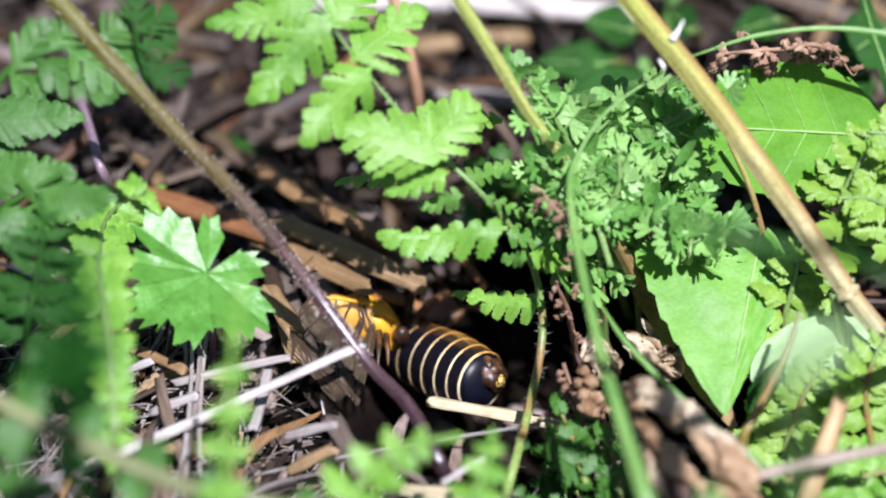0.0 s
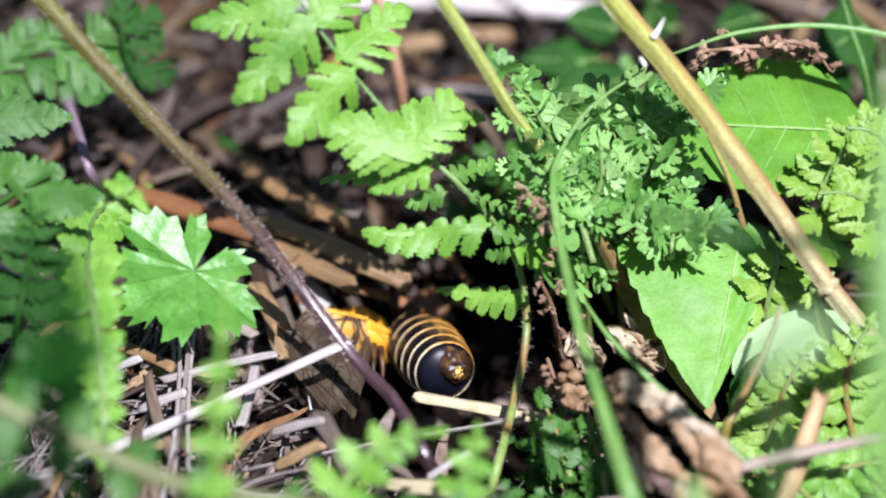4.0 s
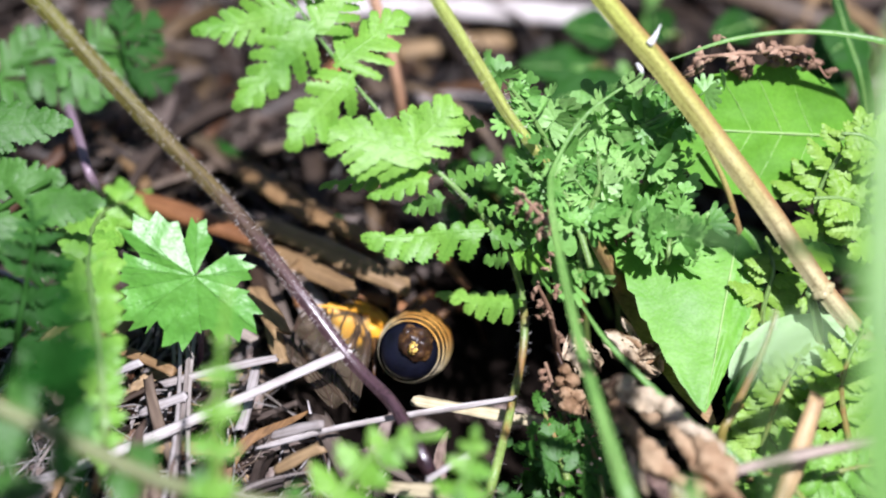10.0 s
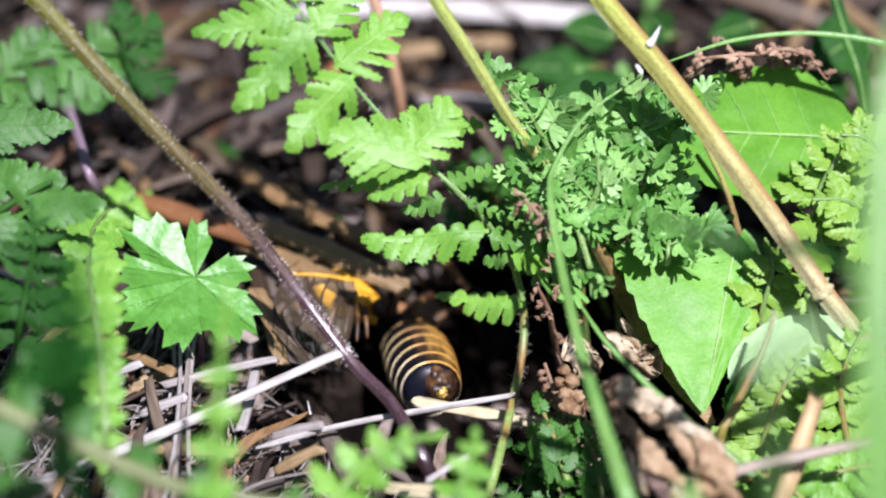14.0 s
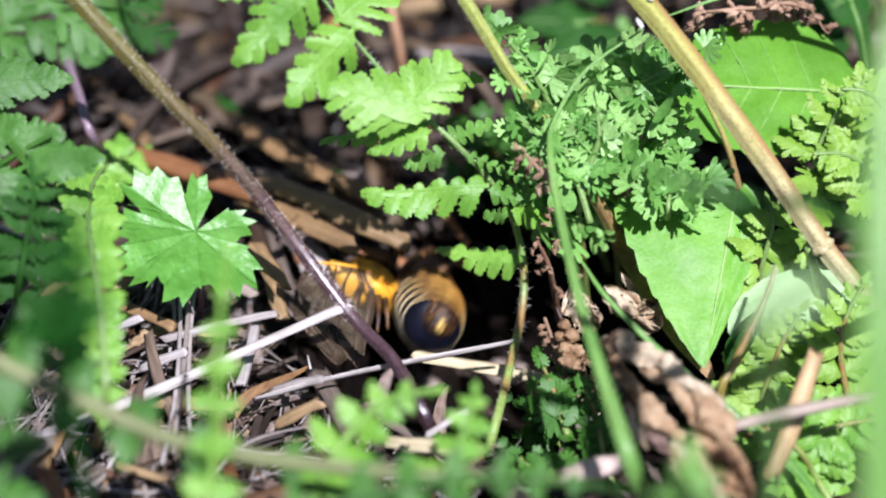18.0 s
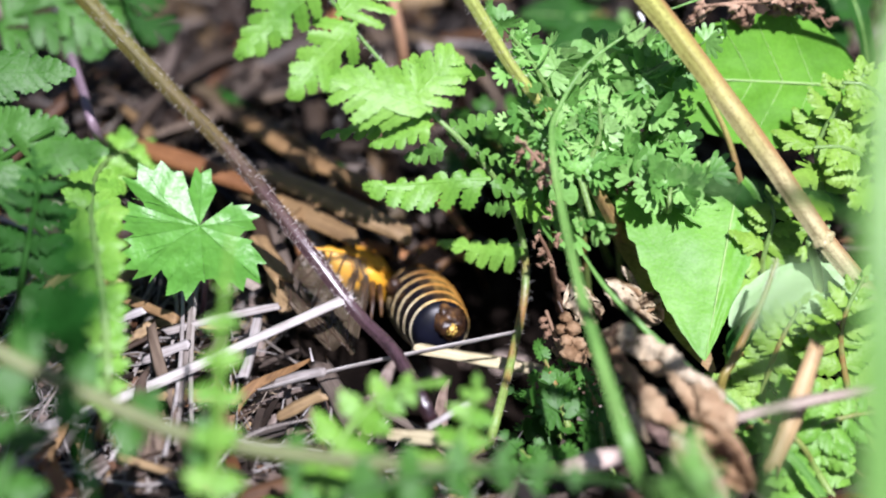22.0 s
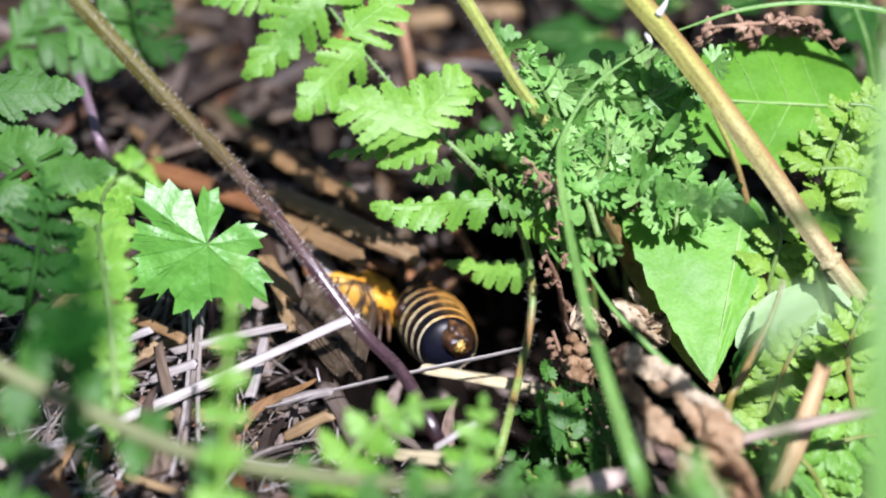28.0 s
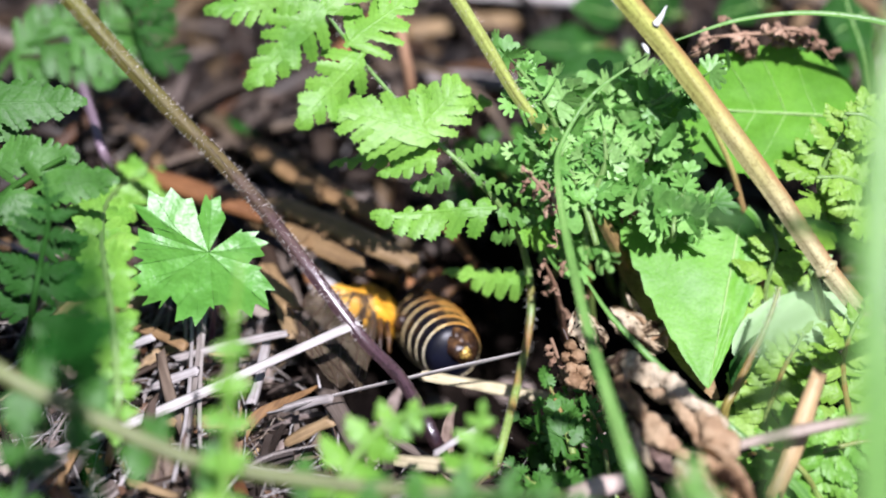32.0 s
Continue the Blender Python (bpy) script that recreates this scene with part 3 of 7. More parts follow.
def build_ground():
    g = Geo()
    xs = [-6.0, -2.0, -0.5, -0.38, -0.28, -0.2] + [-0.16 + 0.002 * i for i in range(161)] + [0.2, 0.28, 0.38, 0.5, 2.0, 6.0]
    ys = [-6.0, -2.0, -0.45, -0.36, -0.26, -0.19] + [-0.14 + 0.002 * i for i in range(171)] + [0.25, 0.32, 0.42, 0.55, 2.0, 6.0]
    verts = [(x, y, ground_z(x, y) if abs(x) < 1 and abs(y) < 1 else -0.0045) for y in ys for x in xs]
    w = len(xs)
    faces = [(j * w + i, j * w + i + 1, (j + 1) * w + i + 1, (j + 1) * w + i) for j in range(len(ys) - 1) for i in range(w - 1)]
    g.add(verts, faces)
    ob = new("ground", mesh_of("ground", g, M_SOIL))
    tagged(ob, "damp forest soil with a small hollow, darkened for the hollow's shade", "ground", kind="structure")


build_ground()


def rest(x, y, lift):
    return (x, y, ground_z(x, y) + lift)


def build_litter():
    """Loose litter: uncountable broken bits, then single dry pieces that can be told apart."""
    g = Geo()
    r = random.Random(21)
    for far in range(11000):
        x, y = (r.gauss(0, 0.075), r.gauss(0.03, 0.06)) if far < 6000 else (r.uniform(-0.55, 0.55), r.uniform(-0.55, 0.6))
        if far >= 6000 and (math.hypot(x, y - 0.03) < 0.13 or (abs(x) < 0.1 and -0.25 < y < 0)):
            continue
        if math.hypot((x - PIT.x) / 0.024, (y - PIT.y) / 0.022) < 1 and r.random() < 0.97:
            continue
        if math.hypot(x - LAIR.x, y - LAIR.y) < 0.012 or (-0.002 < x < 0.034 and -0.024 < y < 0.03 and r.random() < 0.96):
            continue
        L, w = r.choice((r.uniform(0.003, 0.010), r.uniform(0.006, 0.022))), r.uniform(0.0004, 0.0018)
        m = Matrix.Translation(rest(x, y, r.uniform(-0.001, 0.0045))) @ Euler((r.uniform(-.9, .9), r.uniform(-.4, .4), r.uniform(0, 6.28))).to_matrix().to_4x4()
        t = w * 0.25
        c = r.uniform(-0.2, 0.2) * L
        vs = [(-L / 2, -w / 2, 0), (-L / 2 + w * .3, w / 2, 0), (0, -w * .6, c * .4), (0, w * .6, c * .4 + t), (L / 2 - w * .4, -w / 2, 0), (L / 2, w / 2, t), (-L / 2, 0, -t), (0, 0, c * .4 - t * 2), (L / 2, 0, -t)]
        g.add([m @ Vector(v) for v in vs], [(0, 2, 3, 1), (2, 4, 5, 3), (0, 6, 7, 2), (2, 7, 8, 4), (1, 3, 7, 6), (3, 5, 8, 7)])
    ob = new("leaf_litter", mesh_of("leaf_litter", g, M_LITTER, False))
    tagged(ob, "brown and grey crumbled dead leaves and stalk bits", "litter", kind="stuff")
    shapes = [mesh_of("dry_stalk", straw_geo(L, w, bd, fl), M_CHIP) for L, w, bd, fl in
              ((0.02, 0.0014, 0.05, 0.5), (0.03, 0.0012, 0.03, 0.4), (0.014, 0.0018, 0.1, 0.3), (0.024, 0.0009, 0.12, 0.6), (0.035, 0.0016, -0.04, 0.4), (0.011, 0.0022, 0.06, 0.25), (0.018, 0.0007, 0.2, 0.8), (0.028, 0.002, 0.04, 0.3))]
    for k in range(180):
        x, y = r.uniform(-0.085, 0.075), r.uniform(-0.05, 0.11)
        if math.hypot((x - PIT.x) / 0.025, (y - PIT.y) / 0.026) < 1 or math.hypot(x - LAIR.x, y - LAIR.y) < 0.023 or (x > 0.02 and (y < 0.03 or r.random() < 0.4)):
            continue
        ob = new("dry_stalk", shapes[k % len(shapes)])
        ob.matrix_world = Matrix.Translation(rest(x, y, r.uniform(0.0015, 0.005))) @ Euler((r.uniform(-.5, .5), r.uniform(-.25, .25), r.uniform(0, 6.28))).to_matrix().to_4x4()
        tagged(ob, "broken dry plant stalk lying on the litter", "dead stalk", "dry stalks in the litter")
    slim = [mesh_of("dry_stalk", straw_geo(L, w, bd, fl, True, 14, 7, 0.55), mt) for L, w, bd, fl, mt in
            ((0.018, 0.0005, 0.05, 0.4, M_STRAW), (0.016, 0.0008, 0.08, 0.3, M_CHIP), (0.016, 0.0004, 0.1, 0.5, M_STRAW), (0.014, 0.0010, 0.03, 0.25, M_CHIP), (0.010, 0.0012, 0.1, 0.2, M_TAN), (0.019, 0.0005, 0.1, 0.6, M_STRAW))]
    for k in range(115):
        x, y = r.uniform(-0.045, 0.006), r.uniform(-0.045, 0.004)
        if math.hypot((x - PIT.x) / 0.02, (y - PIT.y) / 0.02) < 1 or math.hypot(x - LAIR.x, y - LAIR.y) < 0.012 or (x > -0.026 and y > -0.024):
            continue
        ob = new("dry_stalk", slim[k % len(slim)])
        ob.matrix_world = Matrix.Translation(rest(x, y, r.uniform(0.002, 0.006))) @ Euler((r.uniform(-.6, .6), r.uniform(-.35, .35), r.uniform(0, 6.28))).to_matrix().to_4x4()
        tagged(ob, "slim pale dry stalk on the litter", "dead stalk", "dry stalks in the litter")
    flat = [mesh_of("withered_leaf", straw_geo(L, w, bd, 0.14, True, 12, 7, 0.88), mt) for L, w, bd, mt in
            ((0.014, 0.0026, 0.06, M_CHIP), (0.018, 0.0018, 0.12, M_DEADBLADE), (0.012, 0.003, 0.05, M_CHIP), (0.016, 0.0022, 0.1, M_FLAKE), (0.013, 0.0018, 0.08, M_DEADBLADE), (0.017, 0.0014, 0.15, M_TAN))]
    for k in range(170):
        x, y = r.uniform(-0.05, 0.004), r.uniform(-0.045, 0.012)
        if math.hypot((x - PIT.x) / 0.02, (y - PIT.y) / 0.02) < 1 or math.hypot(x - LAIR.x, y - LAIR.y) < 0.012:
            continue
        ob = new("withered_leaf", flat[k % len(flat)])
        ob.matrix_world = Matrix.Translation(rest(x, y, r.uniform(0.001, 0.0035))) @ Euler((r.uniform(-.7, .7), r.uniform(-.3, .3), r.gauss(1.3, 0.8))).to_matrix().to_4x4()
        tagged(ob, "flat narrow brown withered leaf lying in the litter", "dead leaf", "withered leaves in the litter")


build_litter()


def build_flakes():
    """Torn, curled pieces of dead leaves scattered over the litter before the hollow."""
    r = random.Random(91)
    shapes = []
    for k in range(8):
        L, w, curl, nu, nv = r.uniform(0.003, 0.0065), r.uniform(0.0014, 0.003), r.uniform(0.5, 1.6), 10, 6
        verts = []
        for i in range(nu + 1):
            u = i / nu * 2 - 1
            for j in range(nv + 1):
                v = j / nv * 2 - 1
                rag = 1 + 0.55 * noise.noise((u * 2.2 + k * 5, v * 1.7, 3.3 + k))
                a = v * curl
                h = w / 2 * (1 - 0.75 * abs(u) ** 2.5) * rag
                z = -(1 - math.cos(a)) * h / curl - 0.25 * L * u * u * (0.4 + 0.2 * (k % 3)) + 0.0005 * noise.noise((u * 3, v * 3, k * 2.0))
                verts.append((u * L / 2 * (1 + 0.3 * noise.noise((v * 2.5, k, 1.0))), math.sin(a) * h / curl * 1.4, z))
        g = Geo().add(verts, [(i * (nv + 1) + j, i * (nv + 1) + j + 1, (i + 1) * (nv + 1) + j + 1, (i + 1) * (nv + 1) + j) for i in range(nu) for j in range(nv)])
        shapes.append(mesh_of("leaf_flake", g, M_FLAKE))
    placed = 0
    while placed < 110:
        x, y = r.uniform(-0.048, 0.004), r.uniform(-0.046, 0.002)
        if math.hypot((x - PIT.x) / 0.018, (y - PIT.y) / 0.018) < 1 or math.hypot(x - LAIR.x, y - LAIR.y) < 0.011 or (x > -0.022 and y > -0.02):
            continue
        ob = new("leaf_flake", shapes[placed % 8])
        placed += 1
        ob.matrix_world = Matrix.Translation(rest(x, y, r.uniform(0.002, 0.005))) @ Euler((r.uniform(-.6, 1.0), r.uniform(-.5, .5), r.uniform(0, 6.28))).to_matrix().to_4x4()
        tagged(ob, "torn curled piece of a brown-grey dead leaf", "dead leaf", "torn leaf pieces in the litter")
    for k in range(34):
        a, q = r.uniform(0, 6.28), r.uniform(0.0, 1.0) ** 0.5
        x, y = PIT.x + 0.006 + math.cos(a) * 0.018 * q, PIT.y + math.sin(a) * 0.018 * q
        ob = new("leaf_flake", shapes[k % 8])
        ob.matrix_world = Matrix.Translation(rest(x, y, r.uniform(0.0, 0.0015))) @ Euler((r.uniform(-.6, .6), r.uniform(-.4, .4), r.uniform(0, 6.28))).to_matrix().to_4x4()
        tagged(ob, "torn piece of dead leaf down in the hollow", "dead leaf", "torn leaf pieces in the litter")


build_flakes()


def build_dead_blades():
    """Long narrow dead leaf blades, crossed in layers over the litter, with dark gaps between them."""
    r = random.Random(55)
    placed = 0
    while placed < 190:
        x, y = r.uniform(-0.075, 0.07), r.uniform(0.008, 0.115)
        L, w = r.uniform(0.014, 0.038), r.uniform(0.0012, 0.0036)
        a = r.gauss(-0.7, 0.75) if r.random() < 0.7 else r.uniform(0, 3.1)
        if x > -0.012 and y < 0.03 or math.hypot(x - LAIR.x, y - LAIR.y) < 0.024:
            continue
        placed += 1
        lift = r.uniform(0.002, 0.009)
        d = Vector((math.cos(a), math.sin(a), 0)) * L / 2
        c = Vector(rest(x, y, lift))
        tilt = r.uniform(-0.16, 0.16) * L
        sway = Vector((-d.y, d.x, 0)) * r.uniform(-0.22, 0.22)
        pts = [c - d - Vector((0, 0, tilt + 0.002)), c - d * 0.4 + sway + Vector((0, 0, 0.0012 - tilt * 0.4)), c + d * 0.4 + sway + Vector((0, 0, 0.0012 + tilt * 0.4)), c + d + Vector((0, 0, tilt - 0.002))]
        g = ribbon([p - c for p in pts], [w * 0.4, w, w * 0.9, w * 0.12], r.uniform(0.15, 0.7), 12, (r.uniform(-0.5, 0.5), r.uniform(-0.5, 0.3), 1), r.uniform(-1.2, 1.2))
        ob = new("dead_leaf", mesh_of("dead_leaf", g, M_DEADBLADE))
        ob.location = c
        tagged(ob, "long narrow brown dead leaf blade on the litter", "dead leaf", "dead blades in the litter")


build_dead_blades()


def build_fibres():
    """Shreds and threads of dead stalks, too many to count."""
    r = random.Random(77)
    g = Geo()
    for k in range(800):
        x, y = (r.uniform(-0.05, 0.008), r.uniform(-0.05, 0.006)) if k < 560 else (r.gauss(-0.01, 0.05), r.gauss(0.03, 0.04))
        if math.hypot((x - PIT.x) / 0.021, (y - PIT.y) / 0.021) < 1 or math.hypot(x - LAIR.x, y - LAIR.y) < 0.011 or (x > 0.004 and y < 0.03):
            continue
        L, a, w = r.uniform(0.006, 0.02), r.gauss(1.3, 0.7), r.uniform(0.00004, 0.00013)
        c = Vector(rest(x, y, r.uniform(0.002, 0.0055)))
        d = Vector((math.cos(a), math.sin(a), r.uniform(-0.25, 0.25))) * L / 2
        e = Vector((r.uniform(-1, 1), r.uniform(-1, 1), r.uniform(-0.4, 0.6))) * L * 0.22
        t = tube([c - d, c + e, c + d * 0.6 + e, c + d], [w, w * 1.3, w * 0.5], 5, 4, 0, 0.0, 0.6)
        g.add(t.v, t.f, t.uv)
    ob = new("straw_fibres", mesh_of("straw_fibres", g, M_FIBRE))
    tagged(ob, "fine pale shreds of dead stalks strewn over litter", "litter", kind="stuff")


build_fibres()


# ---- the insect in the hollow ----
def insect_materials():
    m, n, l, b = material("black_gold_segment", 0.3, 0.22)
    tc = n.new("ShaderNodeTexCoord")
    sep = n.new("ShaderNodeSeparateXYZ")
    l.new(tc.outputs["Object"], sep.inputs[0])
    nz = noise_node(n, l, 900.0, 4.0, (0.3, 1.5, 1.5))
    ad = n.new("ShaderNodeMath")
    ad.operation = "MULTIPLY_ADD"
    l.new(nz.outputs[0], ad.inputs[0])
    ad.inputs[1].default_value = 0.003
    l.new(sep.outputs[2], ad.inputs[2])
    mr = n.new("ShaderNodeMapRange")
    mr.inputs["From Min"].default_value, mr.inputs["From Max"].default_value = 0.0037, 0.0062
    l.new(ad.outputs[0], mr.inputs[0])
    c = ramp(n, l, mr.outputs[0], [(0.0, (0.006, 0.005, 0.008)), (0.4, (0.05, 0.028, 0.009)), (1.0, (0.42, 0.25, 0.06))])
    l.new(c.outputs[0], b.inputs["Base Color"])
    bump(n, l, b, nz.outputs[0], 0.3, 0.0002)
    cap, n2, l2, b2 = material("blue_black_shell", 0.4, 0.3)
    nz2 = noise_node(n2, l2, 500.0, 3.0)
    l2.new(ramp(n2, l2, nz2.outputs[0], [(0.3, (0.002, 0.0023, 0.005)), (0.8, (0.006, 0.007, 0.016))]).outputs[0], b2.inputs["Base Color"])
    bump(n2, l2, b2, nz2.outputs[0], 0.15, 0.0003)
    band, n3, l3, b3 = material("cream_band", 0.45, 0.4)
    nz3 = noise_node(n3, l3, 1200.0, 3.0)
    cream = ramp(n3, l3, nz3.outputs[0], [(0.3, (0.5, 0.41, 0.22)), (0.6, (0.78, 0.7, 0.48))])
    tc3 = n3.new("ShaderNodeTexCoord")
    sep3 = n3.new("ShaderNodeSeparateXYZ")
    l3.new(tc3.outputs["Object"], sep3.inputs[0])
    mr3 = n3.new("ShaderNodeMapRange")
    mr3.inputs["From Min"].default_value, mr3.inputs["From Max"].default_value = 0.0, 0.0115
    l3.new(sep3.outputs[0], mr3.inputs[0])
    up3 = n3.new("ShaderNodeMapRange")
    up3.inputs["From Min"].default_value, up3.inputs["From Max"].default_value = 0.0002, 0.0032
    l3.new(sep3.outputs[2], up3.inputs[0])
    # rings painted darker towards the root, as the body there lies in shadow
    root_shade = ramp(n3, l3, mr3.outputs[0], [(0.0, (0.25, 0.2, 0.13)), (0.4, (0.55, 0.49, 0.38)), (0.75, (0.85, 0.8, 0.7)), (0.97, (1, 1, 1))])
    gild = ramp(n3, l3, up3.outputs[0], [(0.0, (1, 1, 1)), (0.45, (1, 0.86, 0.6)), (1.0, (0.8, 0.46, 0.14))])
    shaded_cream = mixc(n3, l3, 1.0, cream.outputs[0], root_shade.outputs[0], "MULTIPLY")
    l3.new(mixc(n3, l3, 1.0, shaded_cream, gild.outputs[0], "MULTIPLY"), b3.inputs["Base Color"])
    orange, n4, l4, b4 = material("orange_shell", 0.42, 0.4)
    nz4 = noise_node(n4, l4, 420.0, 5.0)
    l4.new(ramp(n4, l4, nz4.outputs[0], [(0.3, (0.3, 0.11, 0.01)), (0.5, (0.7, 0.34, 0.02)), (0.75, (0.85, 0.48, 0.05))]).outputs[0], b4.inputs["Base Color"])
    bump(n4, l4, b4, nz4.outputs[0], 0.6, 0.0004)
    brown, n5, l5, b5 = material("brown_shell", 0.42, 0.5)
    nz5 = noise_node(n5, l5, 700.0, 4.0)
    l5.new(ramp(n5, l5, nz5.outputs[0], [(0.3, (0.012, 0.005, 0.003)), (0.52, (0.045, 0.02, 0.007)), (0.72, (0.2, 0.1, 0.03))]).outputs[0], b5.inputs["Base Color"])
    wing, n6, l6, b6 = material("smoky_wing", 0.35, 0.5)
    nz6 = noise_node(n6, l6, 220.0, 4.0)
    l6.new(ramp(n6, l6, nz6.outputs[0], [(0.3, (0.2, 0.145, 0.085)), (0.7, (0.4, 0.32, 0.21))]).outputs[0], b6.inputs["Base Color"])
    tp = n6.new("ShaderNodeBsdfTransparent")
    mx = n6.new("ShaderNodeMixShader")
    cells = noise_node(n6, l6, 420.0, 4.0)
    l6.new(ramp(n6, l6, cells.outputs[0], [(0.3, (0.1, 0.1, 0.1)), (0.55, (0.19, 0.19, 0.19)), (0.75, (0.34, 0.34, 0.34))]).outputs[0], mx.inputs[0])
    bump(n6, l6, b6, cells.outputs[0], 0.35, 0.0003)
    l6.new(tp.outputs[0], mx.inputs[1])
    l6.new(b6.outputs[0], mx.inputs[2])
    l6.new(mx.outputs[0], n6["Material Output"].inputs[0])
    vein, n7, l7, b7 = material("dark_vein", 0.4, 0.4)
    b7.inputs["Base Color"].default_value = (0.05, 0.032, 0.02, 1)
    gold, n8, l8, b8 = material("yellow_spot", 0.3, 0.5)
    nz8 = noise_node(n8, l8, 2500.0, 3.0)
    l8.new(ramp(n8, l8, nz8.outputs[0], [(0.42, (0.12, 0.05, 0.012)), (0.56, (0.78, 0.55, 0.12))]).outputs[0], b8.inputs["Base Color"])
    return m, cap, band, orange, brown, wing, vein, gold


M_SEG, M_CAP, M_BAND, M_ORN, M_BRN, M_WING, M_VEIN, M_GOLD = insect_materials()


def lathe(profile, seg=40, oz=0.0):
    verts = [(x, r * math.cos(2 * math.pi * j / seg), r * math.sin(2 * math.pi * j / seg) + oz) for x, r in profile for j in range(seg)]
    n = len(profile)
    return Geo().add(verts, [(k * seg + j, k * seg + (j + 1) % seg, (k + 1) * seg + (j + 1) % seg, (k + 1) * seg + j) for k in range(n - 1) for j in range(seg)])


def blob(center, axes, rot, rough=0.08, seg=20, rings=14):
    m = Matrix.Translation(center) @ Euler([radians(a) for a in rot]).to_matrix().to_4x4()
    verts = []
    for i in range(rings + 1):
        th = math.pi * i / rings
        for j in range(seg):
            ph = 2 * math.pi * j / seg
            d = Vector((math.cos(th), math.sin(th) * math.cos(ph), math.sin(th) * math.sin(ph)))
            q = 1 + rough * noise.noise(d * 2.5 + Vector(center) * 900)
            verts.append(m @ Vector((d.x * axes[0] * q, d.y * axes[1] * q, d.z * axes[2] * q)))
    return Geo().add(verts, [(i * seg + j, i * seg + (j + 1) % seg, (i + 1) * seg + (j + 1) % seg, (i + 1) * seg + j) for i in range(rings) for j in range(seg)])


HIP = Vector((-0.00486, -0.00053, -0.0053))


def local_part(name, geo, mat, parent, label=""):
    ob = new(name, mesh_of(name, geo, mat))
    ob.parent = parent
    return tagged(ob, label)


def aim(root, tip):
    """The pose of the abdomen, in the insect's space, that brings its root and its tip to two places."""
    return frame_on(Vector(root) - HIP, Vector(tip) - HIP, (0.55, 0.55, 0.65))


def build_insect():
    bug = thing("insect", HIP, "black insect with cream-ringed abdomen, orange thorax, smoky wing, in hollow", "insect")
    core = local_part("abdomen", lathe([(-0.003, 0.001), (-0.002, 0.0026), (0, 0.0033), (0.003, 0.0038), (0.008, 0.0036), (0.0105, 0.0027), (0.011, 0.001)], 32), M_SEG, bug, "black abdomen with cream rings and a golden-brown underside")
    xs = (-0.002, 0.0012, 0.0036, 0.0058, 0.0079, 0.0098, 0.0115)
    rs = (0.0034, 0.0039, 0.0041, 0.0042, 0.0041, 0.0039, 0.0036)
    for i in range(6):
        a, b, r0, r1 = xs[i], xs[i + 1], rs[i], rs[i + 1]
        local_part("segment", lathe([(a - 0.0004, r0 * 0.94), (a + 0.0002, r0 * 0.975), ((a + b) / 2, (r0 + r1) / 2), (b - 0.0003, r1 * 1.0), (b, r1 * 0.985)], 40), M_SEG, core)
        local_part("band", lathe([(b - 0.00004, r1 * 0.985), (b - 0.00002, r1 * 1.005), (b + 0.00005, r1 * 1.003), (b + (0.00017 if i < 5 else 0.00026), r1 * 0.965)], 40), M_BAND, core, "narrow cream ring")
    local_part("end_segment", lathe([(0.0112, 0.0034), (0.0118, 0.0032), (0.0123, 0.0027), (0.0127, 0.0018), (0.0129, 0.0009), (0.01295, 0.00001)], 40), M_CAP, core, "glossy blue-black end segment")
    tip = blob((0.0122, 0.0003, 0.0012), (0.0018, 0.0020, 0.0020), (0, -20, 0), 0.22, 26, 18)
    local_part("tail_tip", tip, M_BRN, core, "brown tail tip")
    local_part("tail_spot", blob((0.0139, 0.0004, 0.0009), (0.0003, 0.0006, 0.0006), (0, 0, 0), 0.9, 14, 10), M_GOLD, core, "yellow spot on the tail tip")
    for s in (-1, 1):
        local_part("valve", blob((0.0122, s * 0.0011, 0.0022), (0.0012, 0.0008, 0.0006), (0, 30, 0), 0.2, 14, 10), M_BRN, core, "brown tail valve")
    # thorax, its knob and the fibres that run down from it
    th = part("thorax", blob((-0.00981, 0.00037, -0.00267), (0.0044, 0.0030, 0.0028), (0, 38, 10), 0.1, 28, 20), M_ORN, bug, "ridged orange thorax")
    part("fold", blob((-0.01152, 0.00053, -0.00092), (0.0034, 0.0011, 0.0011), (0, 28, 0), 0.1), M_ORN, th)
    part("fold", blob((-0.0092, -0.00034, -0.00041), (0.0032, 0.0006, 0.0006), (0, 30, 0), 0.1), M_ORN, th)
    part("fold", blob((-0.00787, -0.00206, -0.00245), (0.0028, 0.0010, 0.0012), (0, 62, 0), 0.1), M_ORN, th)
    part("knob", blob((-0.00585, -0.00297, -0.00198), (0.0010, 0.0009, 0.0013), (0, 0, 0), 0.12), M_BRN, th, "brown rounded hip knob")
    for a, b in (((-0.00914, -0.00298, -0.00044), (-0.00982, -0.00794, -0.00169)), ((-0.00834, -0.00341, -0.00095), (-0.00838, -0.00836, -0.00219)), ((-0.00755, -0.00362, -0.0012), (-0.00723, -0.00742, -0.00262)), ((-0.01033, -0.00256, 0.00006), (-0.01165, -0.0071, -0.00068))):
        mid = (Vector(a) + Vector(b)) / 2 + VIEW_UP * 0.0006
        part("fibre", tube([a, mid, b], [0.0004, 0.0003, 0.00012], 10, 6), M_BRN, th, "brown muscle ridge")
    # wing: a smoky sheet that hangs from the thorax over the litter
    ca, cb, cc, cd = (Vector((-0.00917, -0.00075, 0.00067)), Vector((-0.01609, -0.00161, 0.00275)), Vector((-0.0076, -0.0130, -0.00221)), Vector((-0.0148, -0.0176, -0.0001)))
    g = Geo()
    nu, nv = 22, 22

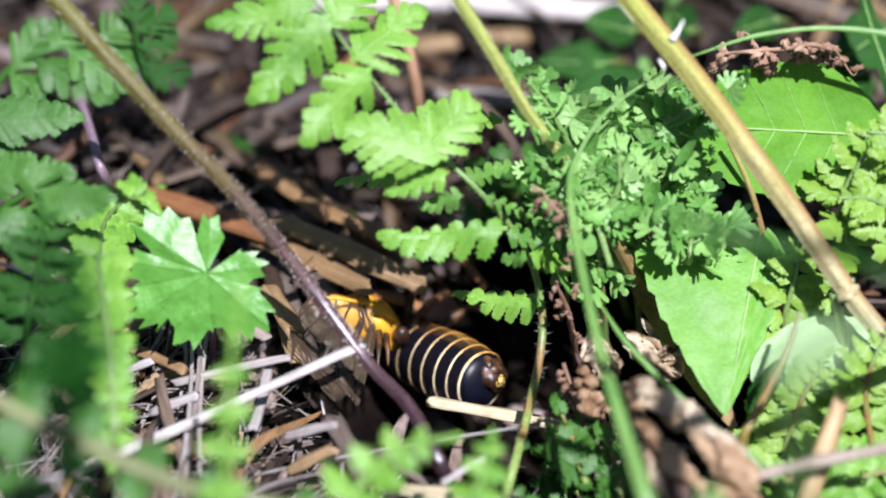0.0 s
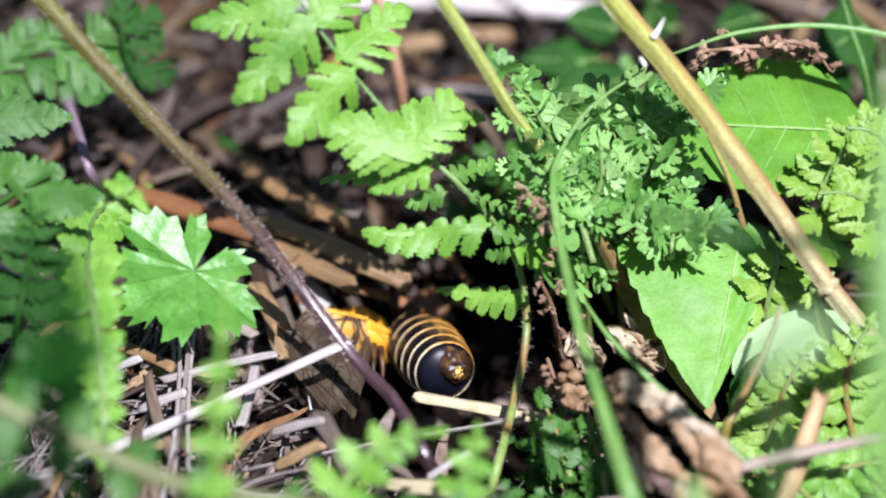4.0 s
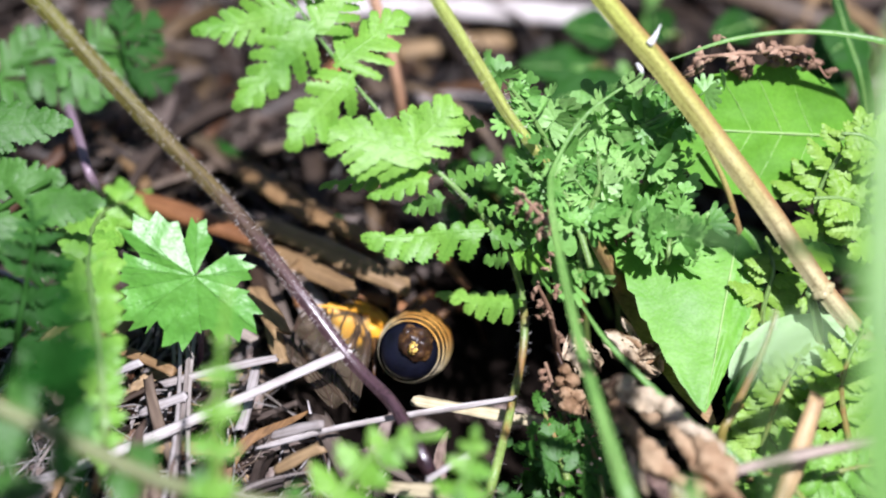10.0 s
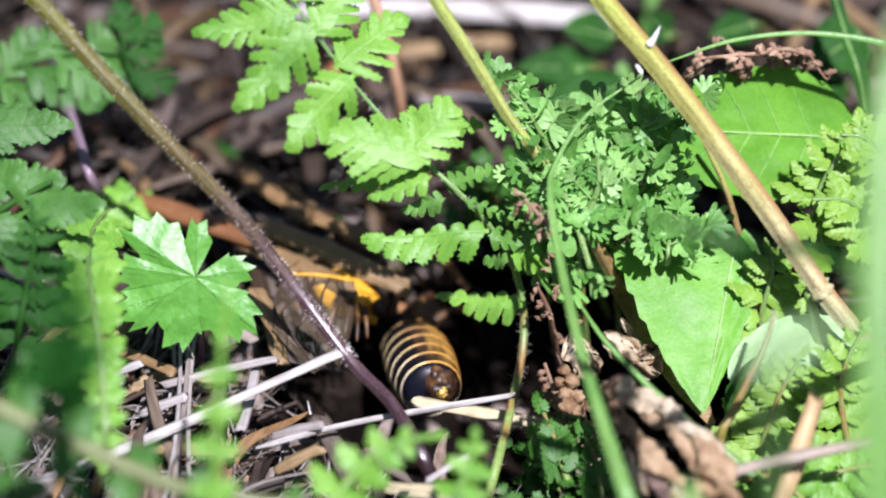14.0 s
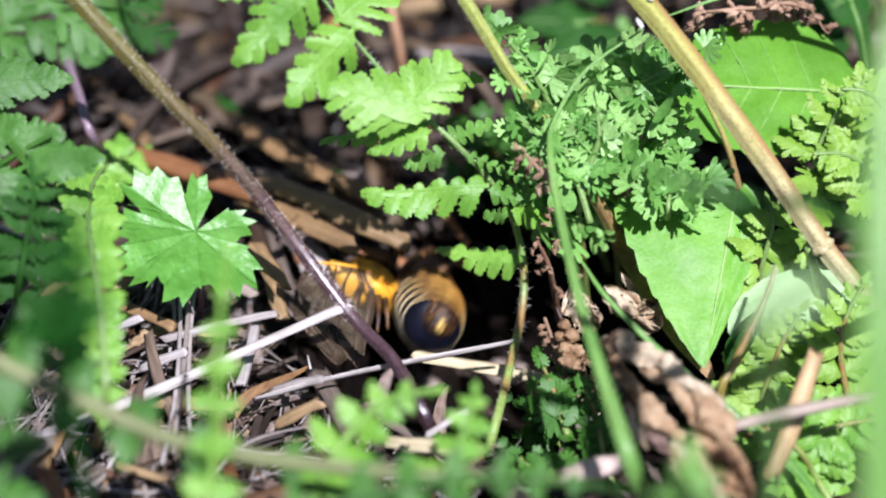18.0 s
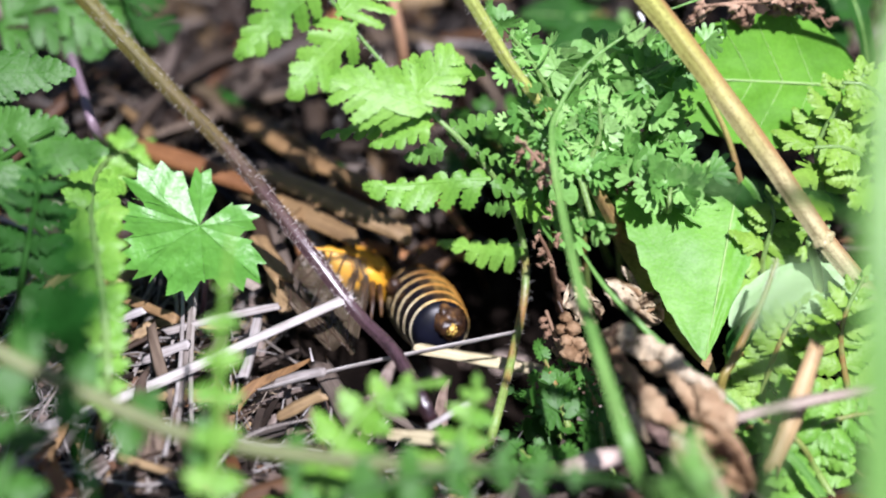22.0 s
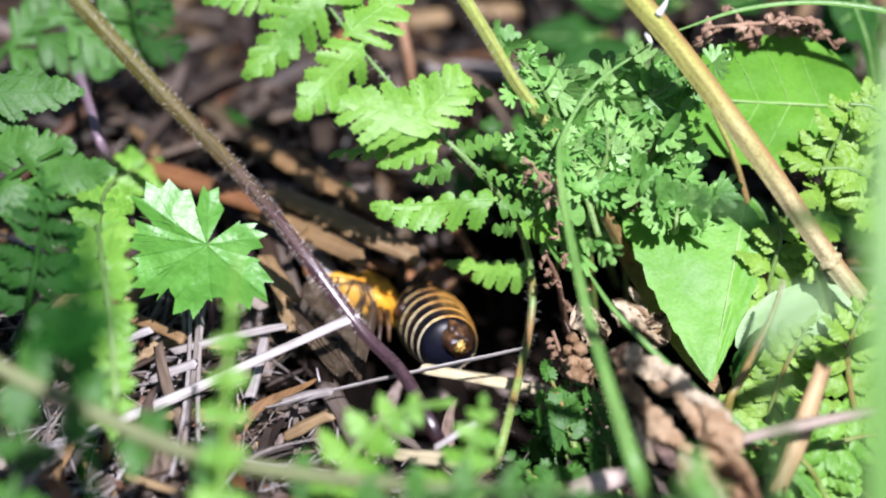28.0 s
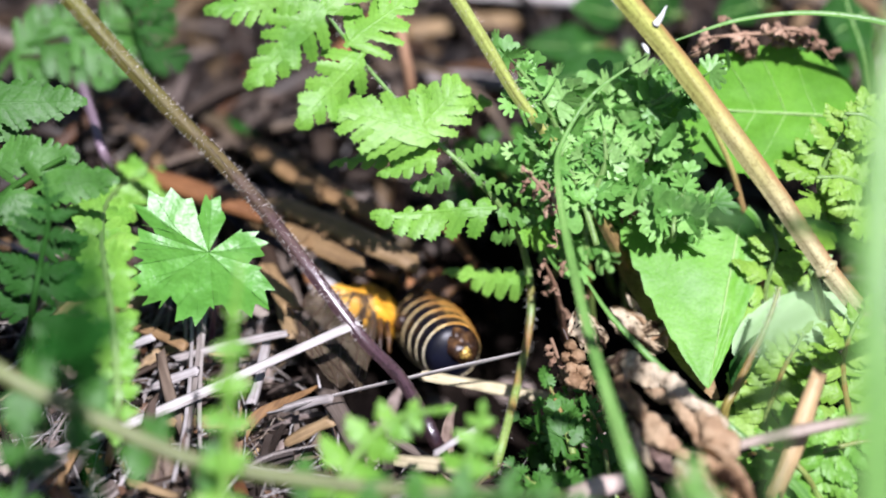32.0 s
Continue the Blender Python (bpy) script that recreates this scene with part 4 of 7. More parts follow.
    def wing_point(a, b):
        u, v = 0.5 + (a - 0.5) * (1 - 0.4 * b ** 4), b * (1 - 0.34 * (2 * a - 1) ** 4)
        p = ca.lerp(cb, u).lerp(cc.lerp(cd, u), v)
        p = p + Vector((-0.0034, 0, 0)) * math.sin(math.pi * v) * u * u + Vector((0, -0.0004, -0.0006)) * math.sin(u * 19) * v ** 3
        return p + VIEW_UP * (0.0016 * math.sin(math.pi * min(1, u * 1.1)) * (0.4 + 0.6 * v) + 0.00016 * math.sin(u * 22 + v * 3))

    verts = [wing_point(i / nu, j / nv) for i in range(nu + 1) for j in range(nv + 1)]
    g.add(verts, [(i * (nv + 1) + j, i * (nv + 1) + j + 1, (i + 1) * (nv + 1) + j + 1, (i + 1) * (nv + 1) + j) for i in range(nu) for j in range(nv)])
    wing = part("wing", g, M_WING, bug, "smoky brown see-through wing with dark veins")
    for u in (0.08, 0.24, 0.4, 0.54, 0.67, 0.79, 0.9, 0.98):
        pts = [wing_point(min(1, max(0, u + 0.07 * math.sin(v * 9 + u * 13))), v) + VIEW_UP * 0.00006 for v in (0.02, 0.2, 0.4, 0.6, 0.8, 0.99)]
        part("vein", tube(pts, [0.00014, 0.00012, 0.00008], 24, 5), M_VEIN, wing)
    part("vein", tube([wing_point(u, 0.0) for u in (0, 0.3, 0.6, 0.9, 1.0)], [0.0003, 0.00022, 0.00012], 18, 6), M_ORN, wing, "orange front vein")
    for v in (0.3, 0.5, 0.66, 0.84):
        pts = [wing_point(k / 8, v + 0.06 * math.sin(k * 2.3)) + VIEW_UP * 0.00006 for k in range(9)]
        part("vein", tube(pts, [0.00006], 26, 5), M_VEIN, wing)
    # legs that reach into the hollow
    part("leg", tube([(-0.00569, 0.00212, -0.0037), (-0.0033, 0.00333, -0.0007), (-0.00095, 0.00624, -0.0019), (0.00042, 0.00814, -0.00586)], [0.0006, 0.0005, 0.0003], 20, 6), M_BRN, bug, "thin brown leg")
    part("leg", tube([(-0.00641, 0.00404, -0.00451), (-0.00539, 0.00667, -0.00138), (-0.00374, 0.01103, -0.00241), (-0.00237, 0.01165, -0.00478)], [0.0006, 0.0005, 0.0003], 20, 6), M_BRN, bug, "thin brown leg")
    part("leg", tube([(-0.00301, 0.00391, -0.00623), (0.0011, 0.00739, -0.0052), (0.00392, 0.00971, -0.00865), (0.00537, 0.00968, -0.01335)], [0.0006, 0.0005, 0.0003], 20, 6), M_BRN, bug, "thin brown leg")
    return bug, core, th, wing


INSECT, ABDOMEN, THORAX, WING = build_insect()


# ---- stems ----
def stem(name, pts, radii, mat, label, category="stem", hair=0, ridges=0, hair_len=0.0008, n=60, seg=14):
    ob = thing(name, pts[-1], label, category)
    stalk = part("stalk", tube(pts, radii, n, seg, ridges, 0.05), mat, ob)
    if hair:
        upper = max(3, len(pts) - 3)
        part("hairs", hairs(pts[:upper], radii[:upper], hair, hair_len), M_HAIR, stalk, "short stiff pale hairs")
    return ob


stem("plant_stem", [(-0.04875, 0.00594, 0.04753), (-0.0435, 0.00394, 0.04203), (-0.03308, -0.0013, 0.03112), (-0.02284, -0.00601, 0.02084), (-0.01637, -0.00986, 0.01315), (-0.00994, -0.01591, 0.00748), (-0.00519, -0.02129, 0.00574), (-0.00146, -0.02777, 0.00269), (-0.00076, -0.02294, -0.006)],
     [0.00103, 0.00098, 0.00092, 0.00085, 0.00078, 0.00072, 0.00072, 0.00078, 0.0009], M_STALK_A, "hairy leaning stem, olive above and purple below", hair=1500, ridges=5, hair_len=0.0005)
stem_b = stem("plant_stem", [(-0.00389, 0.00784, 0.04668), (-0.00055, 0.00561, 0.04091), (0.00409, 0.00334, 0.03354), (0.00759, 0.00216, 0.02747), (0.01149, 0.00151, 0.02202), (0.01555, -0.00335, 0.01779), (0.01948, -0.00265, 0.00929), (0.02308, 0, 0), (0.02534, -0.00137, -0.006)],
              [0.0007, 0.00072, 0.0007, 0.00066, 0.0006, 0.00066, 0.0008, 0.0009, 0.0009], M_STALK_B, "yellow-green hairy stem turning brown below", hair=350, ridges=4)
stem_c = stem("plant_stem", [(0.01318, 0.00869, 0.04614), (0.01764, 0.00561, 0.04091), (0.02445, 0.00212, 0.03365), (0.03137, -0.00284, 0.02618), (0.03672, -0.00665, 0.02008), (0.04211, -0.01077, 0.01361), (0.0468, -0.01357, 0.00872), (0.05412, -0.01777, 0.0006), (0.05943, -0.02189, -0.006)],
              [0.00118, 0.00122, 0.00126, 0.00124, 0.00114, 0.0011, 0.0011, 0.0011], M_STALK_C, "thick ribbed yellow-green stem browning along one side", ridges=5)
part("node", blob((0.04199, -0.01077, 0.01361), (0.0011, 0.0014, 0.0013), (0, 50, 0), 0.4), M_STALK_C, stem_c, "swollen brownish joint")
part("thorn", tube([(0.02242, 0.00262, 0.03735), (0.02298, 0.00276, 0.03829), (0.02355, 0.00313, 0.03951)], [0.00045, 0.00028, 0.00006], 10, 7), M_THORN, stem_c, "white papery sliver")
part("thorn", tube([(0.02115, 0.00202, 0.03508), (0.02144, 0.00089, 0.03528), (0.02168, 0.00057, 0.03491)], [0.0002, 0.00026, 0.00012], 8, 7), M_THORN, stem_c, "white papery sliver")
stem("plant_stem", [(-0.00989, 0.03335, 0.0273), (-0.00719, 0.03015, 0.02037), (-0.0055, 0.02733, 0.0139), (-0.00466, 0.0274, 0.00776), (-0.00177, 0.03224, -0.006)], [0.0007, 0.00066, 0.0006, 0.0006], M_BROWNSTALK, "dead reddish-brown upright stalk", "dead stem")
stem("plant_stem", [(-0.04953, 0.03662, 0.01135), (-0.04649, 0.02534, 0.01424), (-0.04326, 0.015, 0.01514), (-0.0409, 0.00841, 0.0135), (-0.0405, 0.024, -0.006)], [0.0005, 0.00055, 0.0006, 0.00065], M_PURPLE, "slim purple stem among the ferns", "stem")
stem("plant_stem", [(0.02993, 0.00533, 0.0219), (0.03275, 0.00318, 0.01623), (0.03443, 0.00139, 0.01099), (0.03588, 0.00048, 0.00679), (0.03867, 0.00674, -0.006)], [0.0003, 0.00035, 0.0005, 0.0006], M_STALK_B, "thin yellow stalk below the leaf", "stem")
stem("plant_stem", [(0.03616, -0.01629, 0.01563), (0.03487, -0.01897, 0.01333), (0.03297, -0.02196, 0.01068), (0.03126, -0.02438, 0.00793), (0.02998, -0.02604, 0.00528), (0.0312, -0.0262, -0.006)], [0.0002, 0.0003, 0.0004, 0.00045, 0.0005, 0.0006], M_HAIRY, "hairy brown leaf stalk below leaves", "stem", hair=260, hair_len=0.0006)


# ---- the fern in front of the hollow ----
RACH = [(0.00493, -0.02364, -0.006), (0.0055, -0.02435, -0.00257), (0.00772, -0.01538, 4e-05), (0.00933, -0.00735, 0.00307), (0.00879, -0.00386, 0.00863), (0.00642, -0.00354, 0.01508), (0.00226, -0.00328, 0.02098), (-0.00275, -0.00105, 0.02519), (-0.00772, 0.00155, 0.02986), (-0.01167, 0.00312, 0.03483), (-0.01494, 0.00443, 0.0395), (-0.01847, 0.00628, 0.04482)]
# the M_LOW pinnae carry their shade as a duller green
frond("bright green fern frond with lobed toothed pinnae beside the hollow", RACH, [0.0006, 0.00058, 0.0005, 0.00048, 0.0004, 0.00034, 0.0003, 0.00026, 0.00022, 0.0002, 0.00015],
      [((-0.01391, 0.00336, 0.03979), (-0.02154, -0.00429, 0.03378), 0.0047, 6), ((-0.01181, 0.00178, 0.03479), (-0.00482, 0.00689, 0.03932), 0.0049, 6), ((-0.00959, 0.00139, 0.03432), (-0.01677, -0.00575, 0.03049), 0.0044, 5),
       ((-0.01549, 0.00419, 0.04077), (-0.02626, 0.00069, 0.03972), 0.0042, 7), ((-0.01421, 0.00317, 0.038), (-0.00886, 0.00882, 0.04318), 0.0046, 6), ((-0.0161, 0.00477, 0.04147), (-0.01366, 0.0083, 0.04568), 0.004, 6),
       ((-0.00136, -0.00403, 0.02631), (-0.01188, -0.00258, 0.03115), 0.0054, 6, dict(cut=0.82, slant=60, teeth=0.2, blunt=1.1, sag=0.3, taper=0.5, web=0.4)), ((-0.00383, -0.00351, 0.02693), (0.00099, 0.00014, 0.03128), 0.0046, 5, dict(cut=0.82, slant=60, teeth=0.2, blunt=1.1, sag=0.3, taper=0.5, web=0.4)), ((-0.00527, 0.00156, 0.02675), (0.00499, 0.00638, 0.02472), 0.0032, 6),
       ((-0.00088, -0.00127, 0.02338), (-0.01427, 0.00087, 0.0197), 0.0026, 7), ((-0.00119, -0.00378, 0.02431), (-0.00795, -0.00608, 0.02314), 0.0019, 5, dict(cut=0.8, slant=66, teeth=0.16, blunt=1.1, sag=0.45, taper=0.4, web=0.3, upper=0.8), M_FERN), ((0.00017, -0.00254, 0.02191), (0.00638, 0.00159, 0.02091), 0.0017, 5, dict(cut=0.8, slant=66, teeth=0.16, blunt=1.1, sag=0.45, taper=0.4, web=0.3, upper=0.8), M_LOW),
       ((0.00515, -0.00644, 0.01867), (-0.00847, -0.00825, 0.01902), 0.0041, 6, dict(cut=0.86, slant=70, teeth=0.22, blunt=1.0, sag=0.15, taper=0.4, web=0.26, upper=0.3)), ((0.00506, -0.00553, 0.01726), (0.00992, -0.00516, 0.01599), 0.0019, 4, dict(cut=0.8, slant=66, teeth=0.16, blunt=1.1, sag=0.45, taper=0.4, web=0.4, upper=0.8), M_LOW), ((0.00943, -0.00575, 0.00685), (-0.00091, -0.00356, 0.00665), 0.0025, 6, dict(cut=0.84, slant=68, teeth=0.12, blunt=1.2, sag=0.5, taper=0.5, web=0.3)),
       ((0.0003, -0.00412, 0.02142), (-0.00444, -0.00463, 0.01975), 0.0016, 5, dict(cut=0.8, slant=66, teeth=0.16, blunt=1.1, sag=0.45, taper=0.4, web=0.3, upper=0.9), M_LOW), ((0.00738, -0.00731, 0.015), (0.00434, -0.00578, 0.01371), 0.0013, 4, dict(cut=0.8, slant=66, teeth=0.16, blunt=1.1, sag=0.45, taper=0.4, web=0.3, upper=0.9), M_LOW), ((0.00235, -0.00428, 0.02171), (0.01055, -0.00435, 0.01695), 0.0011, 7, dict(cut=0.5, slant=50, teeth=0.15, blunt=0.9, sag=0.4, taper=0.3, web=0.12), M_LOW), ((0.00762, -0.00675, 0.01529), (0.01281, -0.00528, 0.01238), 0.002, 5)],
      M_FERN, hair=520, cutargs=dict(cut=0.72, slant=60, teeth=0.2, blunt=1.1, sag=0.3, taper=0.6, web=0.34))

# ---- fine-cut fern behind it ----
for lab, pts, auto in (
        ("small-leaved grey-green fern frond with crisp rounded leaflets", [(0.0204, 0.00674, -0.006), (0.01474, 0.00306, 0.01298), (0.01291, 0.00367, 0.01994), (0.00986, 0.00417, 0.02675), (0.00728, 0.00458, 0.03035)], (9, 0.3, 0.98, 0.0064, 0.5, 4, 30, None)),
        ("small-leaved grey-green fern frond with crisp rounded leaflets", [(0.01506, 0.01093, -0.006), (0.01669, 0.00516, 0.01548), (0.02029, 0.00533, 0.0219), (0.02396, 0.00537, 0.02507), (0.02852, 0.00539, 0.02821)], (10, 0.3, 0.98, 0.0062, 0.5, 4, 30, None)),
        ("small-leaved grey-green fern frond with crisp rounded leaflets", [(0.02154, 0.00264, -0.006), (0.02011, 0.00166, 0.0082), (0.02174, 0.00234, 0.01524), (0.02479, 0.00367, 0.01994), (0.02651, 0.00414, 0.02361)], (9, 0.2, 0.98, 0.0064, 0.5, 4, 30, None)),
        ("small-leaved grey-green fern frond with crisp rounded leaflets", [(0.01735, 0.00063, -0.006), (0.01604, -0.00197, 0.00699), (0.01527, -0.00057, 0.01177), (0.01291, 0.00037, 0.016), (0.0093, 0.00046, 0.01921)], (9, 0.25, 0.98, 0.0055, 0.5, 4, 30, None)),
        ("small-leaved grey-green fern frond with crisp rounded leaflets", [(0.02413, 0.00063, -0.006), (0.0248, 0.00115, 0.00604), (0.02648, 0.00097, 0.01049), (0.02951, -0.00098, 0.01127), (0.03262, -0.00299, 0.01043)], (9, 0.2, 0.98, 0.0062, 0.5, 4, 30, None)),
        ("small-leaved grey-green fern frond with crisp rounded leaflets", [(0.01213, 0.00674, -0.006), (0.01354, 0.00039, 0.00669), (0.01604, 0.00055, 0.00999), (0.0193, 0.00139, 0.01099), (0.02239, 0.00193, 0.01474)], (9, 0.2, 0.98, 0.0053, 0.5, 4, 30, None)),
        ("small-leaved grey-green fern frond with crisp rounded leaflets", [(0.02573, 0.0062, -0.006), (0.02533, -0.0008, 0.0083), (0.02535, -0.0058, 0.0136), (0.02535, -0.00518, 0.01561), (0.0263, -0.00314, 0.01803)], (6, 0.68, 0.98, 0.0051, 0.5, 4, 30, None)),
        ("small-leaved grey-green fern frond with crisp rounded leaflets", [(0.01653, -0.00758, 0.01411), (0.01493, -0.00428, 0.01795), (0.01344, -0.00241, 0.0209), (0.0117, -0.00075, 0.0236)], (7, 0.25, 0.98, 0.0046, 0.5, 4, 30, None)),
        ("small-leaved grey-green fern frond with crisp rounded leaflets", [(0.01538, -0.00523, 0.01378), (0.01624, -0.00332, 0.01799), (0.01742, -0.00177, 0.02162), (0.01718, 0.0001, 0.02456)], (7, 0.25, 0.98, 0.0046, 0.5, 4, 30, None)),
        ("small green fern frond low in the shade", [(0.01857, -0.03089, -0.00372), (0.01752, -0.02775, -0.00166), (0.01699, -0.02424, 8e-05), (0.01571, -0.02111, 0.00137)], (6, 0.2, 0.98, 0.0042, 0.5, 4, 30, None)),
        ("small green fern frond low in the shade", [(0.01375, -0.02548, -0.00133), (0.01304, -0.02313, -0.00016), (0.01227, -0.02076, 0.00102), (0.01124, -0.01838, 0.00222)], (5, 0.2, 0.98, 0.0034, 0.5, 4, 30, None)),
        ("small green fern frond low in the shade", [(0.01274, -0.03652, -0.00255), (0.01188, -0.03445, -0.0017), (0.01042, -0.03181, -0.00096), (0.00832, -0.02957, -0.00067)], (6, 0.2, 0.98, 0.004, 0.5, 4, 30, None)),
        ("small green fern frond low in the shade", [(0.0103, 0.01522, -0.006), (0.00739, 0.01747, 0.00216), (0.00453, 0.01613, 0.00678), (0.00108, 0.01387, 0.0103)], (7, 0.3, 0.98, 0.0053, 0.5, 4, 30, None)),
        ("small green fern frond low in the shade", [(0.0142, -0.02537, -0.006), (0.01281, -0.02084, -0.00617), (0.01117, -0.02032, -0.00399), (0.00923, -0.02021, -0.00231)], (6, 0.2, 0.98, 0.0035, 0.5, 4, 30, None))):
    # low fronds get the darker green, which paints their shade into the colour
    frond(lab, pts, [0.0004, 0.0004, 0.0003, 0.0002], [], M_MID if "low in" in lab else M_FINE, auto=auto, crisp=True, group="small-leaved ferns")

# ---- yellow-green ferns on the sunny side ----
for lab, pts, auto, mat in (
        ("yellow-green fern frond with toothed lobes", [(0.04729, 0.00674, -0.006), (0.04277, -0.00087, 0.01453), (0.04244, 0.00005, 0.01872), (0.04464, 0.00133, 0.02336), (0.04698, 0.00256, 0.02638)], (8, 0.2, 0.98, 0.0065, 0.4, 6, 30, None), M_YELLOW),
        ("yellow-green fern frond with toothed lobes", [(0.03887, -0.01286, -0.006), (0.03792, -0.0093, 0.00136), (0.03635, -0.00747, 0.00665), (0.0373, -0.00569, 0.01189), (0.0368, -0.00405, 0.01384)], (8, 0.3, 0.98, 0.006, 0.4, 6, 30, None), M_YELLOW),
        ("yellow-green fern frond with toothed lobes", [(0.03431, -0.02537, -0.006), (0.03579, -0.01981, -0.00182), (0.03754, -0.01687, 0.00323), (0.0399, -0.01478, 0.00728)], (10, 0.15, 0.98, 0.0068, 0.36, 7, 30, None), M_YELLOW),
        ("yellow-green fern frond with toothed lobes", [(0.04876, -0.02537, -0.006), (0.04554, -0.02163, -0.00089), (0.04411, -0.01832, 0.00461), (0.04456, -0.01665, 0.00816), (0.04643, -0.01425, 0.01102)], (9, 0.2, 0.98, 0.0065, 0.36, 7, 30, None), M_YELLOW),
        ("yellow-green fern frond with toothed lobes", [(0.05556, 0.00674, -0.006), (0.04964, -0.00246, 0.01418), (0.04735, -0.00196, 0.01789), (0.04464, -0.00192, 0.01949), (0.04132, -0.0027, 0.02011)], (8, 0.25, 0.98, 0.0055, 0.42, 6, 30, None), M_YELLOW),
        ("yellow-green fern frond with toothed lobes", [(0.05757, 0.01522, -0.006), (0.05116, -0.00033, 0.01983), (0.04938, 0.00133, 0.02336), (0.04698, 0.00175, 0.02542), (0.04446, 0.00195, 0.02566)], (8, 0.25, 0.98, 0.0055, 0.42, 6, 30, None), M_YELLOW),
        ("green fern frond spreading low at the ground", [(0.03659, -0.03294, -0.006), (0.03803, -0.02804, -0.0023), (0.04018, -0.02785, 0.00103), (0.04385, -0.02707, 0.00197), (0.04753, -0.02667, 0.00244)], (8, 0.15, 0.98, 0.0068, 0.36, 7, 30, None), M_FERN),
        ("green fern frond spreading low at the ground", [(0.04374, -0.03458, -0.006), (0.04079, -0.031, -0.00272), (0.03864, -0.03043, 0.00108), (0.0356, -0.02886, 0.00294), (0.03256, -0.02925, 0.00247)], (8, 0.15, 0.98, 0.006, 0.36, 7, 30, None), M_FERN)):
    frond(lab, pts, [0.0005, 0.0004, 0.0003, 0.0002], [], mat, auto=auto, cutargs=dict(cut=0.95, teeth=0.15, sag=0.45, blunt=1.2, web=0.42, taper=0.6), group="yellow-green ferns")

# ---- ferns on the shaded side, most with the shade put into darker greens ----
TOOTHED = dict(cut=1.0, slant=60, teeth=0.16, blunt=1.2, sag=0.2, taper=0.55, web=0.7)
WIDE = dict(cut=0.62, slant=52, teeth=0.2, blunt=0.8, sag=0.2, taper=0.5, web=0.14)
frond("fern frond with broad lobed leaflets, green deepened for shade", [(-0.06097, 0.02411, -0.006), (-0.05858, 0.02203, 0.00918), (-0.0547, 0.02522, 0.01625), (-0.04968, 0.02596, 0.01877), (-0.04384, 0.02857, 0.01861)], [0.0005, 0.0005, 0.0004, 0.0003],
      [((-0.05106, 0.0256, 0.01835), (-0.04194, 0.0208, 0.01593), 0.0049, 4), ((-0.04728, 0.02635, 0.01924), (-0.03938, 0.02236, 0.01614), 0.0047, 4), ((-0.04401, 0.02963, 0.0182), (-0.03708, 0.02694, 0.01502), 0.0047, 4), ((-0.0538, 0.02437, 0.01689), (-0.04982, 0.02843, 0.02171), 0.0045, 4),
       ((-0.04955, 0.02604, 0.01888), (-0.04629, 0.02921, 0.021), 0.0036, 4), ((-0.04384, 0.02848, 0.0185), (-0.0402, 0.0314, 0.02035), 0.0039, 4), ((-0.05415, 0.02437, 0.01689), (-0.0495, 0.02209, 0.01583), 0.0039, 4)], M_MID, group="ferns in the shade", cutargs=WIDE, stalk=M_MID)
frond("fern frond low between the stems, green darkened for shade", [(-0.03925, 0.04197, -0.006), (-0.03755, 0.02643, 0.01283), (-0.03867, 0.02748, 0.01719), (-0.03922, 0.02888, 0.02041)], [0.0004, 0.0004, 0.0003],
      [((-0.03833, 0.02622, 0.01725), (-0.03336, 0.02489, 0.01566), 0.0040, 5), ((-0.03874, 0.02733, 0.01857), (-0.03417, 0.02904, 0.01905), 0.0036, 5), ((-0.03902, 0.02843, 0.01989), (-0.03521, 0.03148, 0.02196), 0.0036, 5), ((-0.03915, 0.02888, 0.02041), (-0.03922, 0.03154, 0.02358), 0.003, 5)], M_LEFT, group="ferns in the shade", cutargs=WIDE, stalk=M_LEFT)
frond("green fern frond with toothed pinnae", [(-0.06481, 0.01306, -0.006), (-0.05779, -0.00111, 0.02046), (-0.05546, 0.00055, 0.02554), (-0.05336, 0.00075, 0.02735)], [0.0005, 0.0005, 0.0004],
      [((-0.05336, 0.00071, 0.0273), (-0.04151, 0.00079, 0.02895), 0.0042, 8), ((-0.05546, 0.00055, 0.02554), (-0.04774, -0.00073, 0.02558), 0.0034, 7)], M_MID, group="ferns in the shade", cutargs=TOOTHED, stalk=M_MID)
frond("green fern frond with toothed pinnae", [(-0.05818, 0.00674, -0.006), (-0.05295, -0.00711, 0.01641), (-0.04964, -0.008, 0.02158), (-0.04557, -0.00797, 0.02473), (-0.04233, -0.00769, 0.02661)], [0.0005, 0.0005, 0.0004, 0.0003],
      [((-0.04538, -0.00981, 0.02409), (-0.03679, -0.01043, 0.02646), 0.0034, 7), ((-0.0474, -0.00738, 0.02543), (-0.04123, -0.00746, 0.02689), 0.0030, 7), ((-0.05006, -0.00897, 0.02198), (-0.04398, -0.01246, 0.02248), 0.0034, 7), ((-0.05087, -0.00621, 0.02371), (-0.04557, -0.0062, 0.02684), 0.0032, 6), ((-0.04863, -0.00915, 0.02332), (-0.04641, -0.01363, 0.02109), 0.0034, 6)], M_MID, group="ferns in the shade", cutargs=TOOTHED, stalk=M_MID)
frond("fern frond with hanging pinnae, shade put into its green", [(-0.05037, -0.00912, -0.006), (-0.04581, -0.01949, 0.01411), (-0.04434, -0.01824, 0.02026), (-0.04309, -0.01669, 0.02522), (-0.0432, -0.01517, 0.02859)], [0.0005, 0.0004, 0.0003, 0.0002], [], M_LEFT, stalk=M_LEFT,
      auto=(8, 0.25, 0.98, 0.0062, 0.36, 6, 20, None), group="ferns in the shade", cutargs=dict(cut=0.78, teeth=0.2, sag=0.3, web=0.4))
